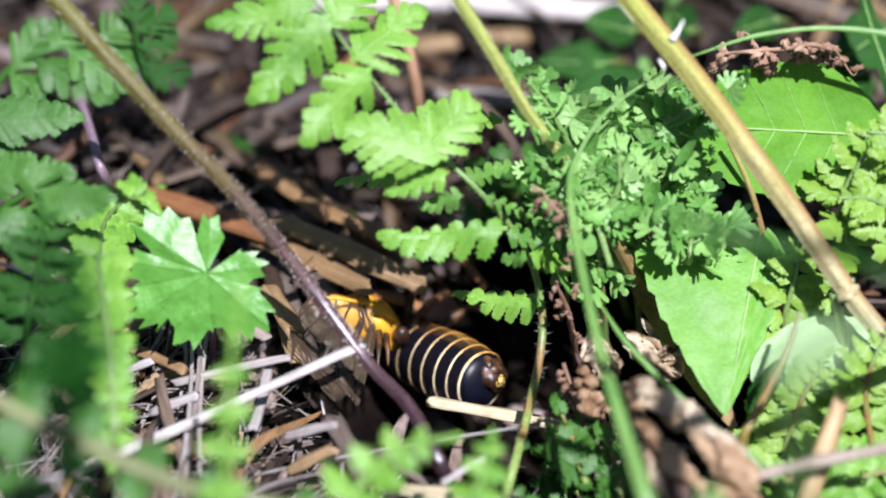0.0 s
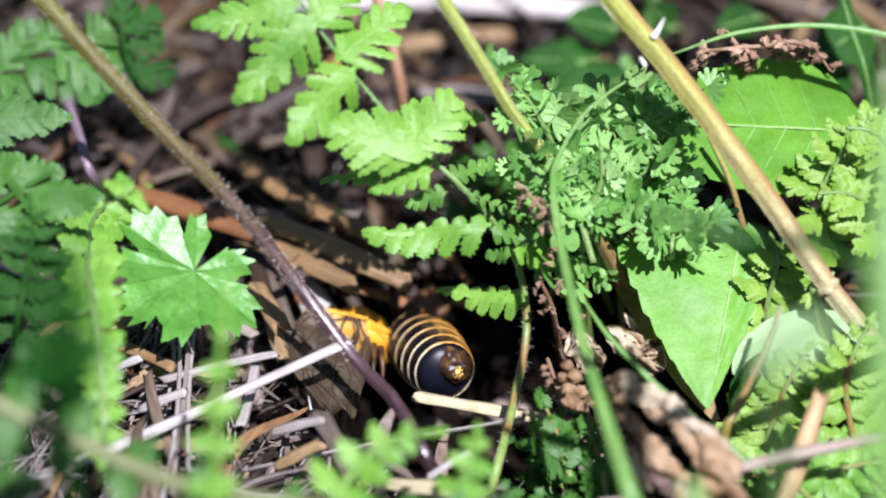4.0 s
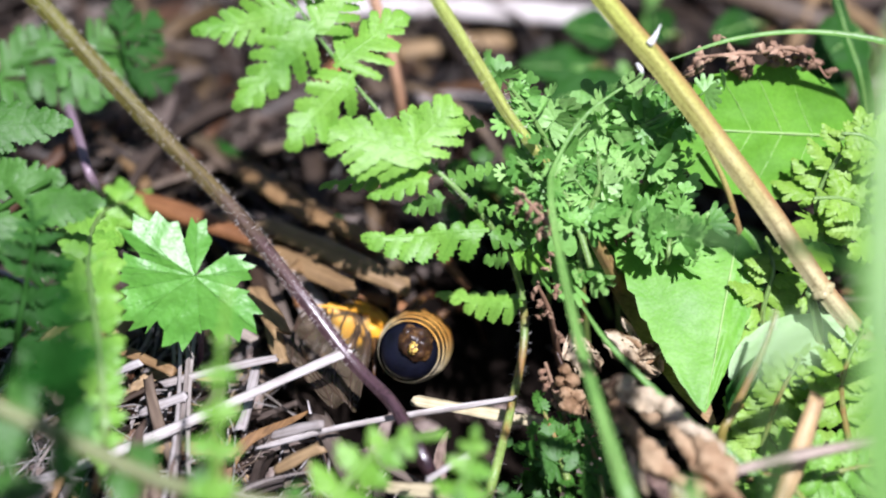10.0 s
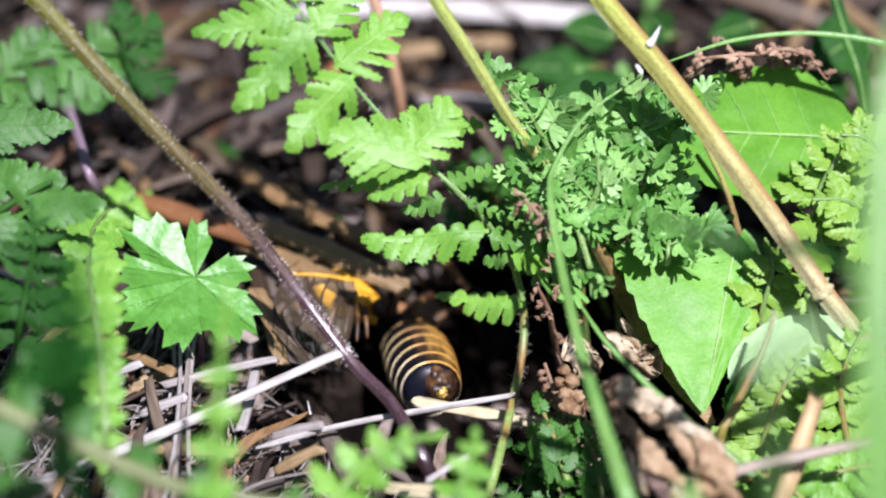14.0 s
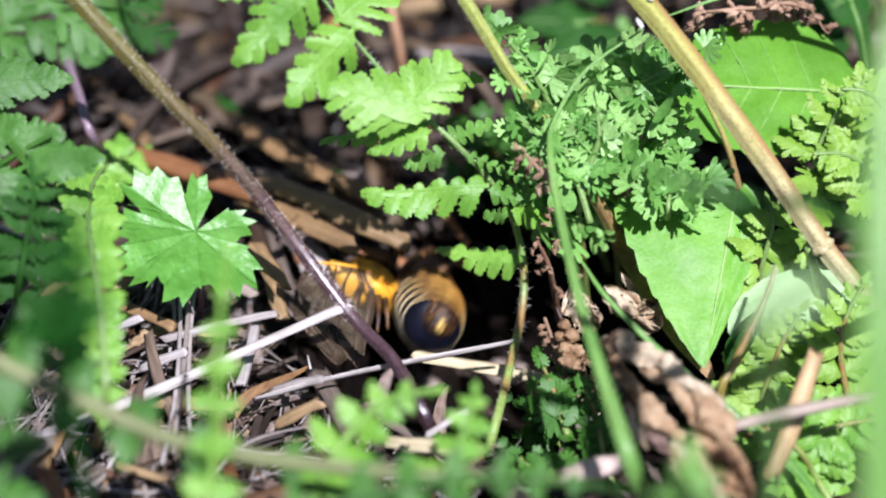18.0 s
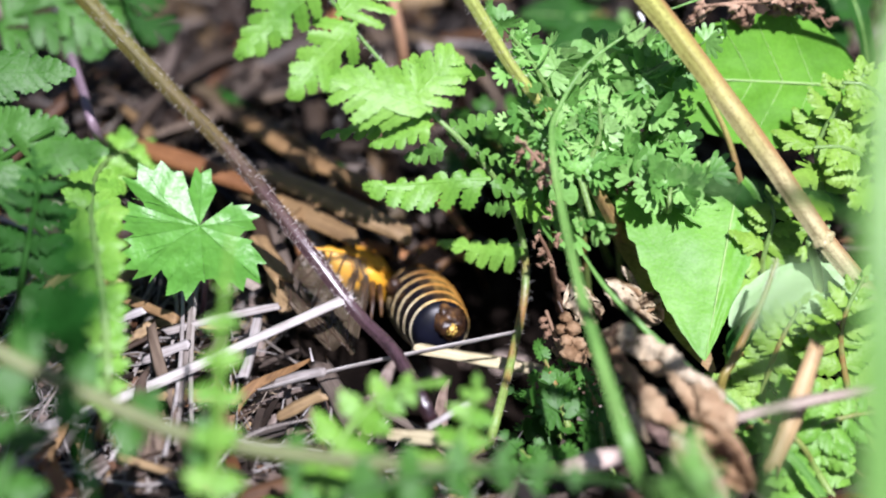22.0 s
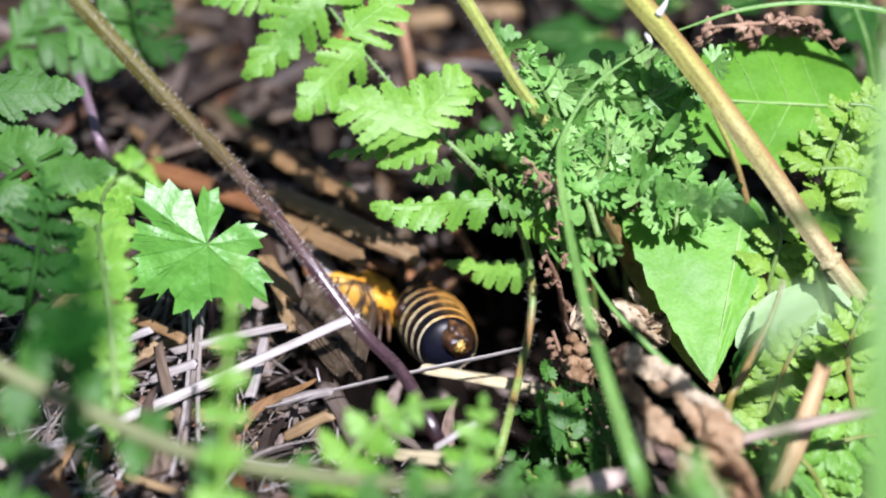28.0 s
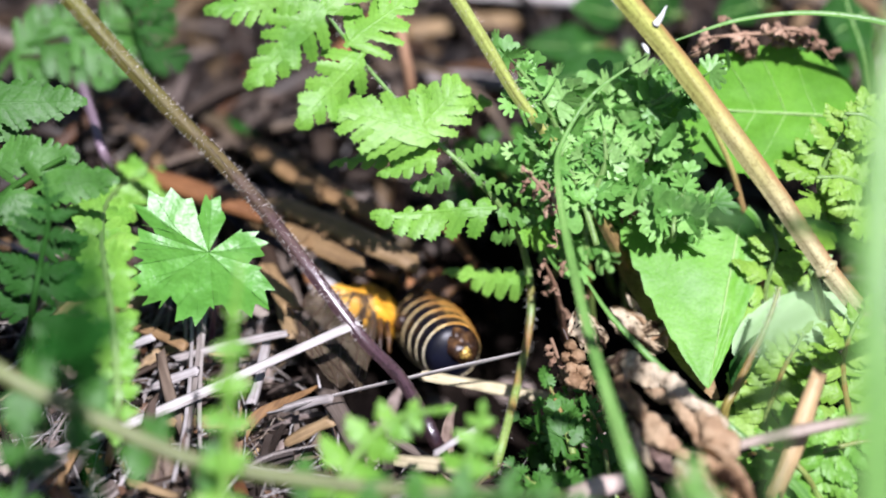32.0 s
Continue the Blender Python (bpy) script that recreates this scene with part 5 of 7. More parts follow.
# drooping frond whose tip bends over beside the lobed leaf
frond("drooping green fern frond with short rounded pinnae", [(-0.03921, -0.02537, -0.006), (-0.0346, -0.03577, 0.01402), (-0.03487, -0.03122, 0.01769), (-0.03553, -0.02667, 0.01984), (-0.03669, -0.02131, 0.0214), (-0.03848, -0.01246, 0.01936), (-0.04007, 0.00071, 0.01315), (-0.03937, 0.01004, 0.00862), (-0.03701, 0.01421, 0.00578), (-0.03347, 0.01477, 0.00339)], [0.0005, 0.0004, 0.0003, 0.0002], [], M_FERN,
      auto=(26, 0.1, 0.99, 0.0040, 0.6, 3, 10, None, True), group="ferns in the shade", cutargs=dict(cut=0.9, teeth=0.1, sag=0.3))
# fronds held high over the litter
HIGH_FROND = dict(cut=0.95, teeth=0.1, sag=0.3, blunt=0.6)
for lab, pts, auto, mat in (
        # the M_SHADE frond is near black because its shade is in the colour
        ("fern frond held high over the litter, coloured as if shaded", [(-0.03192, -0.06336, 0.04625), (-0.03131, -0.06263, 0.05011), (-0.0307, -0.06163, 0.05428), (-0.03017, -0.06008, 0.05756), (-0.02946, -0.05871, 0.06064)], (7, 0.25, 0.98, 0.0038, 0.6, 4, 20, None), M_SHADE),
        ("fern frond with small round pinnae held high over the litter", [(-0.02182, -0.05812, 0.01704), (-0.0216, -0.05302, 0.02313), (-0.02119, -0.04825, 0.02881), (-0.02087, -0.04417, 0.03367), (-0.02012, -0.03974, 0.03895)], (9, 0.12, 0.98, 0.0034, 0.6, 3, 12, None), M_FERN),
        ("fern frond with round pinnae bending to the hollow", [(-0.01453, -0.05492, 0.00764), (-0.01239, -0.04825, 0.01411), (-0.00915, -0.04319, 0.01719), (-0.00526, -0.04036, 0.01909), (-0.00078, -0.03915, 0.01906)], (8, 0.2, 0.98, 0.0052, 0.55, 4, 20, None), M_FERN),
        ("fern frond with round pinnae bending to the hollow", [(-0.0046, -0.05553, 0.00837), (-0.00132, -0.0486, 0.01369), (0.00145, -0.04475, 0.01681), (0.00284, -0.04175, 0.0189), (0.00323, -0.04057, 0.02031)], (7, 0.2, 0.98, 0.0045, 0.55, 4, 20, None), M_FERN),
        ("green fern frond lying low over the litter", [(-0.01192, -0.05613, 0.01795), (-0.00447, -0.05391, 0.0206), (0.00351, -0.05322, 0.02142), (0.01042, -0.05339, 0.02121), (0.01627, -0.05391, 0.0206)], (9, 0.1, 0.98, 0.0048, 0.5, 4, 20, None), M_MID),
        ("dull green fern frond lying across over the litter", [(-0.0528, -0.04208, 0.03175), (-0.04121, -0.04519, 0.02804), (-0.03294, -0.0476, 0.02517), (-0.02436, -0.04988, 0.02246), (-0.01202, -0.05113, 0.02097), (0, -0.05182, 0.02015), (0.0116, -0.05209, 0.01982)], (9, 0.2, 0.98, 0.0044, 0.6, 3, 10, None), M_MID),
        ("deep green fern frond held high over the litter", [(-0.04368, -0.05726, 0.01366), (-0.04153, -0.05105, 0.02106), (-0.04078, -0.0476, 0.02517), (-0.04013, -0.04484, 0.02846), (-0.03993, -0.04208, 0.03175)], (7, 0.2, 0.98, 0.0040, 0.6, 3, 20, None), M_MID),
        ("green fern frond held high over the litter", [(0.02255, -0.06983, 0.02514), (0.02205, -0.06602, 0.02969), (0.02131, -0.06379, 0.03233), (0.02106, -0.06189, 0.03461)], (6, 0.2, 0.98, 0.005, 0.45, 4, 20, None), M_LOW)):
    pts = [tuple(Vector(pts[0]) * 1.0 + Vector((0, 0.004, -max(0.0, Vector(pts[0]).z + 0.004)))) ] + pts
    frond(lab, pts, [0.0009, 0.0009, 0.0008, 0.0006] if "across" in lab else [0.0005, 0.0005, 0.0004, 0.0003], [], mat, auto=auto, cutargs=HIGH_FROND, stalk=M_DULLSTALK if "across" in lab else mat, group="ferns held high over the litter")


frond("pale green fern frond low behind the stems", [(0.026, 0.034, -0.006), (0.02403, 0.03203, 0.00568), (0.0197, 0.03255, 0.0079), (0.01474, 0.03319, 0.00871)], [0.0005, 0.0004, 0.0003], [], M_LOW, auto=(7, 0.3, 0.98, 0.0062, 0.45, 5, 25, None), group="ferns in the shade", cutargs=WIDE, stalk=M_LOW)


# ---- broad leaves ----
def broad_leaf(base, tip, width, label, face, cup=0.15, teeth=14, name="broad_leaf", stalk_to=None, mat=None, shape=0.75, curl=0.1, skew=1.0, rib=1.0, wedge=0.0, fold=0.0, veins=1.0):
    """An egg-shaped toothed leaf with raised veins."""
    ob = thing(name, stalk_to or base, label, "leaf")
    L = (Vector(tip) - Vector(base)).length
    m = frame_on(base, tip, face)
    nu, nv = 56, 20
    verts = []

    def half(u):
        if wedge:
            return width / 2 * min(1.0, (u / 0.2 + 0.02) ** 0.5) * max(0.0, 1 - u) ** wedge
        return width / 2 * (math.sin(math.pi * min(1, u ** shape)) ** 0.75) * (1 - 0.12 * u)

    def point(u, v):
        w = half(u) * (skew if v > 0 else 1.0)
        edge = abs(v) ** 6
        saw = ((u * teeth) % 1.0) * 0.07 * edge
        y = v * w * (1 + saw - 0.03 * edge)
        q = (u - abs(v) * 0.22) * 9
        vein = -0.00012 * veins * (abs(((q) % 1.0) - 0.5) * 2) ** 3 * (1 - abs(v))
        z = cup * w * v * v * 0.8 + vein - curl * L * u * u + 0.0006 * (2 * half(u) / width) * noise.noise((u * 4, v * 3, L * 900)) - (fold * w * v if v > 0 else 0.0)
        back = -0.10 * L * abs(v) * (1 - u) ** 3
        return (u * L + back, y, z)

    for i in range(nu + 1):
        for j in range(nv + 1):
            verts.append(m @ Vector(point(i / nu, j / nv * 2 - 1)))
    g = Geo().add(verts, [(i * (nv + 1) + j, i * (nv + 1) + j + 1, (i + 1) * (nv + 1) + j + 1, (i + 1) * (nv + 1) + j) for i in range(nu) for j in range(nv)])
    blade = part("blade", g, mat or M_BROAD, ob)
    line = [m @ (Vector(point(u, 0)) + Vector((0, 0, 0.00005))) for u in (0, 0.25, 0.5, 0.75, 0.97)]
    if 0.4 < rib < 1.0:
        for k in range(5):
            for sd in (-1, 1):
                u0 = 0.14 + 0.15 * k
                row = [m @ (Vector(point(min(0.96, u0 + 0.16 * q), sd * 0.88 * q)) + Vector((0, 0, 0.00003))) for q in (0.0, 0.3, 0.6, 1.0)]
                part("side_vein", tube(row, [0.00014 * rib, 0.00011 * rib, 0.00006 * rib], 14, 5), M_RIB, blade)
    part("midrib", tube(line, [0.0004 * rib, 0.00035 * rib, 0.00028 * rib, 0.0002 * rib, 0.0001 * rib], 20, 6), M_RIB, blade, "pale midrib")
    if stalk_to:
        mid = (Vector(base) + Vector(stalk_to)) / 2 + Vector((0.001, 0.001, 0.002))
        part("leaf_stalk", tube([stalk_to, mid, base], [0.0007, 0.0006, 0.0005], 16, 8), M_RACHIS, ob)
    return ob


broad_leaf((0.04626, 0.01053, 0.01877), (0.02218, 0.00728, 0.02268), 0.0165, "broad dull green leaf with a thin pale midrib", (0.1, -0.75, 0.65), 0.1, 12, stalk_to=(0.05699, 0.02072, -0.006), curl=0.04, mat=M_DULL, rib=0.45)
broad_leaf((0.0335, -0.0012, 0.0125), (0.02902, -0.0194, 0.00327), 0.0345, "broad bright green leaf folded along its midrib", (-0.1, -0.78, 0.62), 0.05, 9, stalk_to=(0.03867, 0.00674, -0.006), curl=0.03, skew=0.27, wedge=0.85, fold=0.28, rib=0.4, veins=0.4)
broad_leaf((0.03352, -0.01454, 0.00472), (0.04942, -0.00899, 0.00677), 0.0092, "pale green rounded leaf with a soft surface", (0.15, -0.62, 0.77), 0.1, 6, stalk_to=(0.0415, -0.009, -0.006), mat=M_PALE, rib=0.4, veins=0.0)
broad_leaf((0.02309, -0.07713, 0.06365), (0.02807, -0.07796, 0.06889), 0.0030, "narrow yellow-green leaf with a soft surface", (0.1, -0.6, 0.8), 0.15, 6, stalk_to=(0.02728, -0.07319, 0.03412), mat=M_PALE)
broad_leaf((0.04058, -0.01065, 0.01333), (0.04296, -0.00961, 0.01458), 0.0014, "small curled bluish-white leaf tip", (0.1, -0.6, 0.8), 0.5, 6, stalk_to=(0.0425, -0.012, -0.006), mat=M_PALE, rib=0.4)
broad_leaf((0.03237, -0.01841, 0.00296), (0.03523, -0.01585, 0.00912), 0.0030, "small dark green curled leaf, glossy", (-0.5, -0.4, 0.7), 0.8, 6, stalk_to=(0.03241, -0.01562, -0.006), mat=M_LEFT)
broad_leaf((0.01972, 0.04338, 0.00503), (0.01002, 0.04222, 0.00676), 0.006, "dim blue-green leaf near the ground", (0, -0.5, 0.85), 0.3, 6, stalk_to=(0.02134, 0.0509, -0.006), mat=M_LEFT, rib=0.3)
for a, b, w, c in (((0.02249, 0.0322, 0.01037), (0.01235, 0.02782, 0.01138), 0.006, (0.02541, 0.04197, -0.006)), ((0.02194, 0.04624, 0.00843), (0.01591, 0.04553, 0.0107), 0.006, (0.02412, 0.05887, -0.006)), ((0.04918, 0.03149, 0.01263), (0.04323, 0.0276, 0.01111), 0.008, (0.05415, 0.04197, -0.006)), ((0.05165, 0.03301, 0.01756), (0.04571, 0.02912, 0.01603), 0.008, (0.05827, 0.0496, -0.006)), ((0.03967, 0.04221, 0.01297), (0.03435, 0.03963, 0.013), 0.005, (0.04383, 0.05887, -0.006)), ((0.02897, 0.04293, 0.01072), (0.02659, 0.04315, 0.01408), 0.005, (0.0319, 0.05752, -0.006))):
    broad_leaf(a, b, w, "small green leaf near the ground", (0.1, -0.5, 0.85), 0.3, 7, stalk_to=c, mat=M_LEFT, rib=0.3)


def lobed_leaf():
    """A palmate leaf: roof-folded lobes with sharp teeth round one point, some cut apart down to the middle."""
    base = (-0.02885, -0.00625, -0.006)
    ob = thing("lobed_leaf", base, "shining green palmate leaf with sharply toothed lobes", "leaf")
    c = (-0.02739, -0.01036, 0.01526)
    m = frame_on(c, Vector(c) + Vector((1, 0, 0)), (0.06, -0.82, 0.56))
    # each lobe: its two edges and its rib in degrees, reach, teeth, reach at the edges, steepness of the fold
    for a0, a1, rib, R, teeth, ends, steep in ((64, 108, 87, 0.0069, 3, 0.62, 0.24), (108, 162, 147, 0.0102, 4, 0.62, 0.3), (162, 191, 172, 0.0098, 3, 0.86, 0.2), (191, 229, 212, 0.0102, 4, 0.86, 0.24),
                                               (229, 275, 250, 0.0091, 3, 0.72, 0.18), (275, 344, 318, 0.0094, 5, 0.66, 0.2), (344, 396, 368, 0.0069, 4, 0.66, 0.18)):
        g = Geo()
        n, k = teeth * 8, 10
        verts, uv = [], []

        def height(a, r):
            return -steep * r * abs(math.sin(radians(a - rib))) - 5.0 * r * r + 0.00018 * math.sin(r * 1500 + a * 0.1) * (r / R)

        for i in range(n + 1):
            a = a0 + (a1 - a0) * i / n
            q = (a - rib) / ((a1 - rib) if a > rib else (rib - a0))
            s = (i % 8) / 8
            saw = 1.0 - 0.17 * (s / 0.7) ** 0.8 if s < 0.7 else 0.83 + 0.17 * (s - 0.7) / 0.3
            reach = R * (1 - (1 - ends) * abs(q) ** 1.8) * saw
            for j in range(k + 1):
                r = reach * j / k
                verts.append(m @ Vector((r * math.cos(radians(a)), r * math.sin(radians(a)), height(a, r))))
                uv.append((0.0, j / k))
        g.add(verts, [(i * (k + 1) + j, i * (k + 1) + j + 1, (i + 1) * (k + 1) + j + 1, (i + 1) * (k + 1) + j) for i in range(n) for j in range(k)], uv)
        lob = part("lobe", g, M_PALM, ob)
        rows = [(rib, R * 0.95)] + [(rib + sd * (a1 - a0) * 0.22, R * 0.8) for sd in (-1, 1)]
        for deg, far in rows:
            start = 0.0 if deg == rib else 0.3
            pts = [m @ Vector((R * q * math.cos(radians(rib + (deg - rib) * min(1, (q - start) * 2.2))), R * q * math.sin(radians(rib + (deg - rib) * min(1, (q - start) * 2.2))), height(rib + (deg - rib) * min(1, (q - start) * 2.2), R * q) + 0.00003)) for q in (start, 0.45, 0.65, far / R)]
            part("vein", tube(pts, [0.00006, 0.00005, 0.00004, 0.00002], 12, 5), M_PALM, lob)
    part("leaf_stalk", tube([base, (-0.0275, -0.0085, 0.0055), (-0.0276, -0.0096, 0.0125), (-0.02739, -0.00996, 0.0149)], [0.0004, 0.00035, 0.0003], 20, 7), M_PURPLE, ob)
    return ob


PALM = lobed_leaf()


# ---- grass ----
def grass(pts, widths, label, mat=None, face=None, fold=0.3, twist=0.0):
    ob = thing("grass_blade", pts[0], label, "grass blade", "grass blades")
    blade = part("blade", ribbon(pts, widths, fold, 40, face, twist), mat or M_GRASS, ob)
    line = curve_points(pts, 40)
    low = [p - VIEW_UP * (along(widths, k / 40) * 0.03) for k, p in enumerate(line)]
    part("midrib", tube(low[::4], [w * 0.06 for w in widths], 40, 5), M_RIB, blade, "pale midrib")
    return ob


grass([(0.02389, -0.03859, -0.006), (0.0193, -0.04614, 0.01346), (0.01687, -0.04077, 0.01831), (0.01421, -0.02912, 0.0213), (0.01241, -0.01516, 0.02238), (0.0117, -0.00777, 0.02496), (0.01241, -0.00403, 0.02631), (0.01593, 0.00095, 0.02914), (0.02202, 0.00531, 0.03121)], [0.0018, 0.0018, 0.0014, 0.0011, 0.0009, 0.0007, 0.0005, 0.0004, 0.0002], "long bright green grass blade")
grass([(0.0697, 0.03583, -0.006), (0.05412, 0.00783, 0.03111), (0.04868, 0.00772, 0.0341), (0.04053, 0.00841, 0.03491), (0.03237, 0.00789, 0.03429), (0.02516, 0.00639, 0.03251)], [0.0012, 0.0010, 0.0008, 0.0006, 0.0005, 0.0002], "thin arching green grass blade")
grass([(0.04341, -0.037, -0.006), (0.03832, -0.03337, 0.00068), (0.03109, -0.02911, 0.00576), (0.02406, -0.02379, 0.00899), (0.01813, -0.0184, 0.01229), (0.01519, -0.01415, 0.01425)], [0.0010, 0.0010, 0.0009, 0.0008, 0.0006, 0.0003], "slim green grass blade leaning across")
EDGE_BLADE = grass([(0.03329, -0.08799, 0.04449), (0.03329, -0.08247, 0.05106), (0.03316, -0.07558, 0.05928), (0.03331, -0.06792, 0.06685), (0.03411, -0.06074, 0.07385), (0.03561, -0.05545, 0.0786), (0.03757, -0.05124, 0.08206)], [0.0036, 0.0037, 0.0035, 0.0032, 0.0027, 0.002, 0.001], "wide pale green grass blade with a soft surface", fold=0.15)
grass([(0.02443, -0.06578, 0.01806), (0.02392, -0.06216, 0.02238), (0.02341, -0.05886, 0.02631), (0.02279, -0.05589, 0.02985)], [0.0024, 0.0022, 0.0018, 0.0006], "short bright green grass blade before the dead leaves")
grass([(0.05639, 0.0264, -0.006), (0.05087, 0.02201, 0.0169), (0.04882, 0.0264, 0.02213), (0.04678, 0.03078, 0.02735)], [0.0025, 0.0024, 0.002, 0.0012], "dark green upright grass blade", M_LEFT)
grass([(0.06308, -0.00137, -0.006), (0.03503, -0.04607, 0.04777), (0.02821, -0.04696, 0.04983), (0.02173, -0.04584, 0.05116), (0.01742, -0.04316, 0.05124)], [0.0016, 0.0016, 0.0015, 0.0012, 0.0005], "translucent green grass blade with a soft surface", M_LEFT)

# ---- single straws and twigs ----
WHITE_STRAW = straw((-0.04522, -0.02947, 0.002), (-0.01012, -0.01503, 0.00854), 0.00115, M_WSTRAW, "long bleached straw leaning over the litter", bend=-0.025, flat=0.35)
straw((-0.04396, -0.0298, 0.002), (-0.02418, -0.01752, 0.00245), 0.0008, M_STRAW, "split bleached straw beside a longer one", bend=-0.01, flat=0.3)
straw((-0.00313, -0.0143, 0.00007), (0.01185, -0.01165, -0.0061), 0.0015, M_YSTRAW, "short split pale yellow straw at the hollow's edge", bend=0.0, flat=0.3)
THIN_STRAW = straw((-0.0207, -0.0232, 0.00191), (0.00762, -0.01623, 0.004), 0.0008, M_WSTRAW, "flat grey straw lifted across the hollow", bend=0.05, flat=0.22)
straw((-0.03873, -0.00732, 0.002), (-0.03058, -0.01248, 0.003), 0.0013, M_TAN, "short tan straw on the litter")
straw((-0.03182, -0.01375, 0.002), (-0.01847, -0.01141, 0.004), 0.0010, M_STRAW, "pale yellow straw on the litter")
straw((-0.03804, -0.01235, 0.002), (-0.03404, -0.01216, 0.004), 0.0010, M_STRAW, "pale short straw on the litter")
straw((-0.02994, -0.00225, 0.002), (-0.02862, -0.03323, 0.004), 0.0006, M_STRAW, "fine bleached straw hanging down", bend=0.03)
straw((-0.02871, -0.00519, 0.002), (-0.0269, -0.0324, 0.004), 0.0005, M_STRAW, "fine bleached straw hanging down", bend=-0.03)
straw((-0.0303, -0.0063, 0.003), (-0.02966, -0.03486, 0.004), 0.0005, M_STRAW, "fine bleached straw hanging down", bend=0.05)
straw((-0.02121, -0.01, 0.002), (-0.02227, -0.02202, 0.003), 0.0012, M_STRAW, "pale straw in the litter")
straw((-0.01423, -0.01671, 0), (-0.00974, -0.02782, 0.001), 0.0026, M_CHIP, "grey split stalk beside the insect")
straw((-0.02252, 0.00926, 0), (-0.01722, -0.00784, 0), 0.0030, M_CHIP, "broad grey dead blade on the litter", flat=0.2)
straw((-0.01961, 0.01246, 0), (-0.01634, 0.00151, 0), 0.0022, M_ORANGE, "orange-brown dead stalk on the litter", flat=0.3)
straw((-0.01547, 0.01246, 0), (-0.01241, 0.00406, 0), 0.0018, M_TAN, "tan dead stalk on the litter", flat=0.3)
straw((-0.01305, 0.01246, 0), (-0.01108, 0.00457, 0), 0.0014, M_STRAW, "pale dead stalk on the litter", flat=0.3)
straw((-0.01902, -0.02087, 0.001), (-0.01324, -0.02215, 0.004), 0.0012, M_STRAW, "pale straw in the litter")
straw((-0.0181, -0.02611, 0.001), (-0.0131, -0.02564, 0.004), 0.0014, M_TAN, "tan straw in the litter")
straw((-0.00635, -0.02867, 0.001), (0.00275, -0.03323, 0.004), 0.0017, M_YSTRAW, "pale yellow straw in the litter")
straw((-0.00176, -0.02977, 0.003), (0.0028, -0.02693, 0.004), 0.0008, M_STRAW, "thin white straw on the litter")
straw((-0.03448, -0.02264, 0.001), (-0.02234, -0.02551, 0.003), 0.0016, M_TAN, "yellowish straw under the leaf stalks")
straw((-0.03359, -0.01832, 0.002), (-0.02847, -0.01768, 0.004), 0.0012, M_STRAW, "pale straw in the litter")
straw((-0.04665, -0.03623, 0.002), (-0.04145, -0.03254, 0.005), 0.0010, M_STRAW, "pale straw in the litter")
straw((-0.03511, -0.03297, 0.002), (-0.02409, -0.0406, 0.005), 0.0010, M_TAN, "thin tan straw on the litter")
straw((-0.04389, -0.03119, 0.001), (-0.04009, -0.03863, 0.002), 0.0024, M_ORANGE, "orange-brown broken stalk on the litter", flat=0.4)
straw((-0.02146, -0.03902, 0.002), (-0.00849, -0.03729, 0.004), 0.0022, M_CHIP, "grey stalk in the litter")
straw((0.01264, -0.03838, 0.0056), (0.01921, -0.03864, 0.0084), 0.0022, M_PINK, "pale pinkish-brown stalk end", flat=0.9)
straw((0.02844, -0.03526, 0.00932), (0.04541, -0.03285, 0.01219), 0.0013, M_TWIG, "thin grey-brown twig over dead leaves", bend=0.03, flat=0.9, name="twig", category="twig")
straw((0.03984, -0.02557, 0.01153), (0.03443, -0.03632, 0.00339), 0.0022, M_STUB, "tan broken woody stub among ferns", flat=0.9, name="twig", category="twig")
straw((-0.04181, 0.01748, 0.005), (-0.02046, 0.00733, 0.005), 0.0026, M_ORANGE, "long orange-brown dead stalk", flat=0.5)
straw((-0.02273, 0.01126, 0.005), (-0.0046, 0.00214, 0.003), 0.0028, M_TAN, "pale tan split stalk on litter", flat=0.4)
BOUGH = straw((-0.03333, 0.0353, 0), (-0.00636, 0.00691, 0.002), 0.003, M_DARKTWIG, "thick dark mossy twig on the litter", flat=0.9, name="twig", category="twig")
for u0, u1, side, mt, nm in ((0.05, 0.4, -0.0009, M_CHIP, "bark_strip"), (0.3, 0.75, 0.0006, M_TAN, "bark_strip"), (0.55, 0.97, -0.0004, M_CHIP, "bark_strip"), (0.1, 0.3, 0.0011, M_LEFT, "moss"), (0.45, 0.6, -0.0012, M_LEFT, "moss"), (0.72, 0.88, 0.0010, M_LEFT, "moss")):
    span = (Vector((-0.00636, 0.00691, 0.002)) - Vector((-0.03333, 0.0353, 0))).length
    row = [(span * (u0 + (u1 - u0) * k / 4), side + 0.0004 * math.sin(k * 2 + u0 * 9), 0.0017 - abs(side) * 0.35) for k in range(5)]
    local = new(nm, mesh_of(nm, tube(row, [0.0002, 0.0006, 0.0005, 0.0001], 16, 7, 3, 1.2, 0.5), mt))
    local.parent = BOUGH
    tagged(local, "dull green moss patch" if nm == "moss" else "")
straw((-0.04672, 0.03764, 0.001), (-0.03678, 0.02089, 0.003), 0.0016, M_TAN, "tan stalk lying further back")
straw((-0.05643, 0.02862, 0.001), (-0.04193, 0.02851, 0.002), 0.0026, M_CHIP, "grey-brown stalk lying further back")
straw((-0.05723, 0.03398, 0.001), (-0.04797, 0.03087, 0.002), 0.0024, M_STRAW, "pale stalk lying further back")
straw((-0.02052, 0.06066, 0.003), (0.02338, 0.05524, 0.005), 0.0034, M_WSTRAW, "thick bleached straw lying further back", flat=0.5)
straw((-0.00643, 0.05272, 0.001), (0.00889, 0.05422, 0.002), 0.0026, M_TAN, "tan straw lying on the litter")
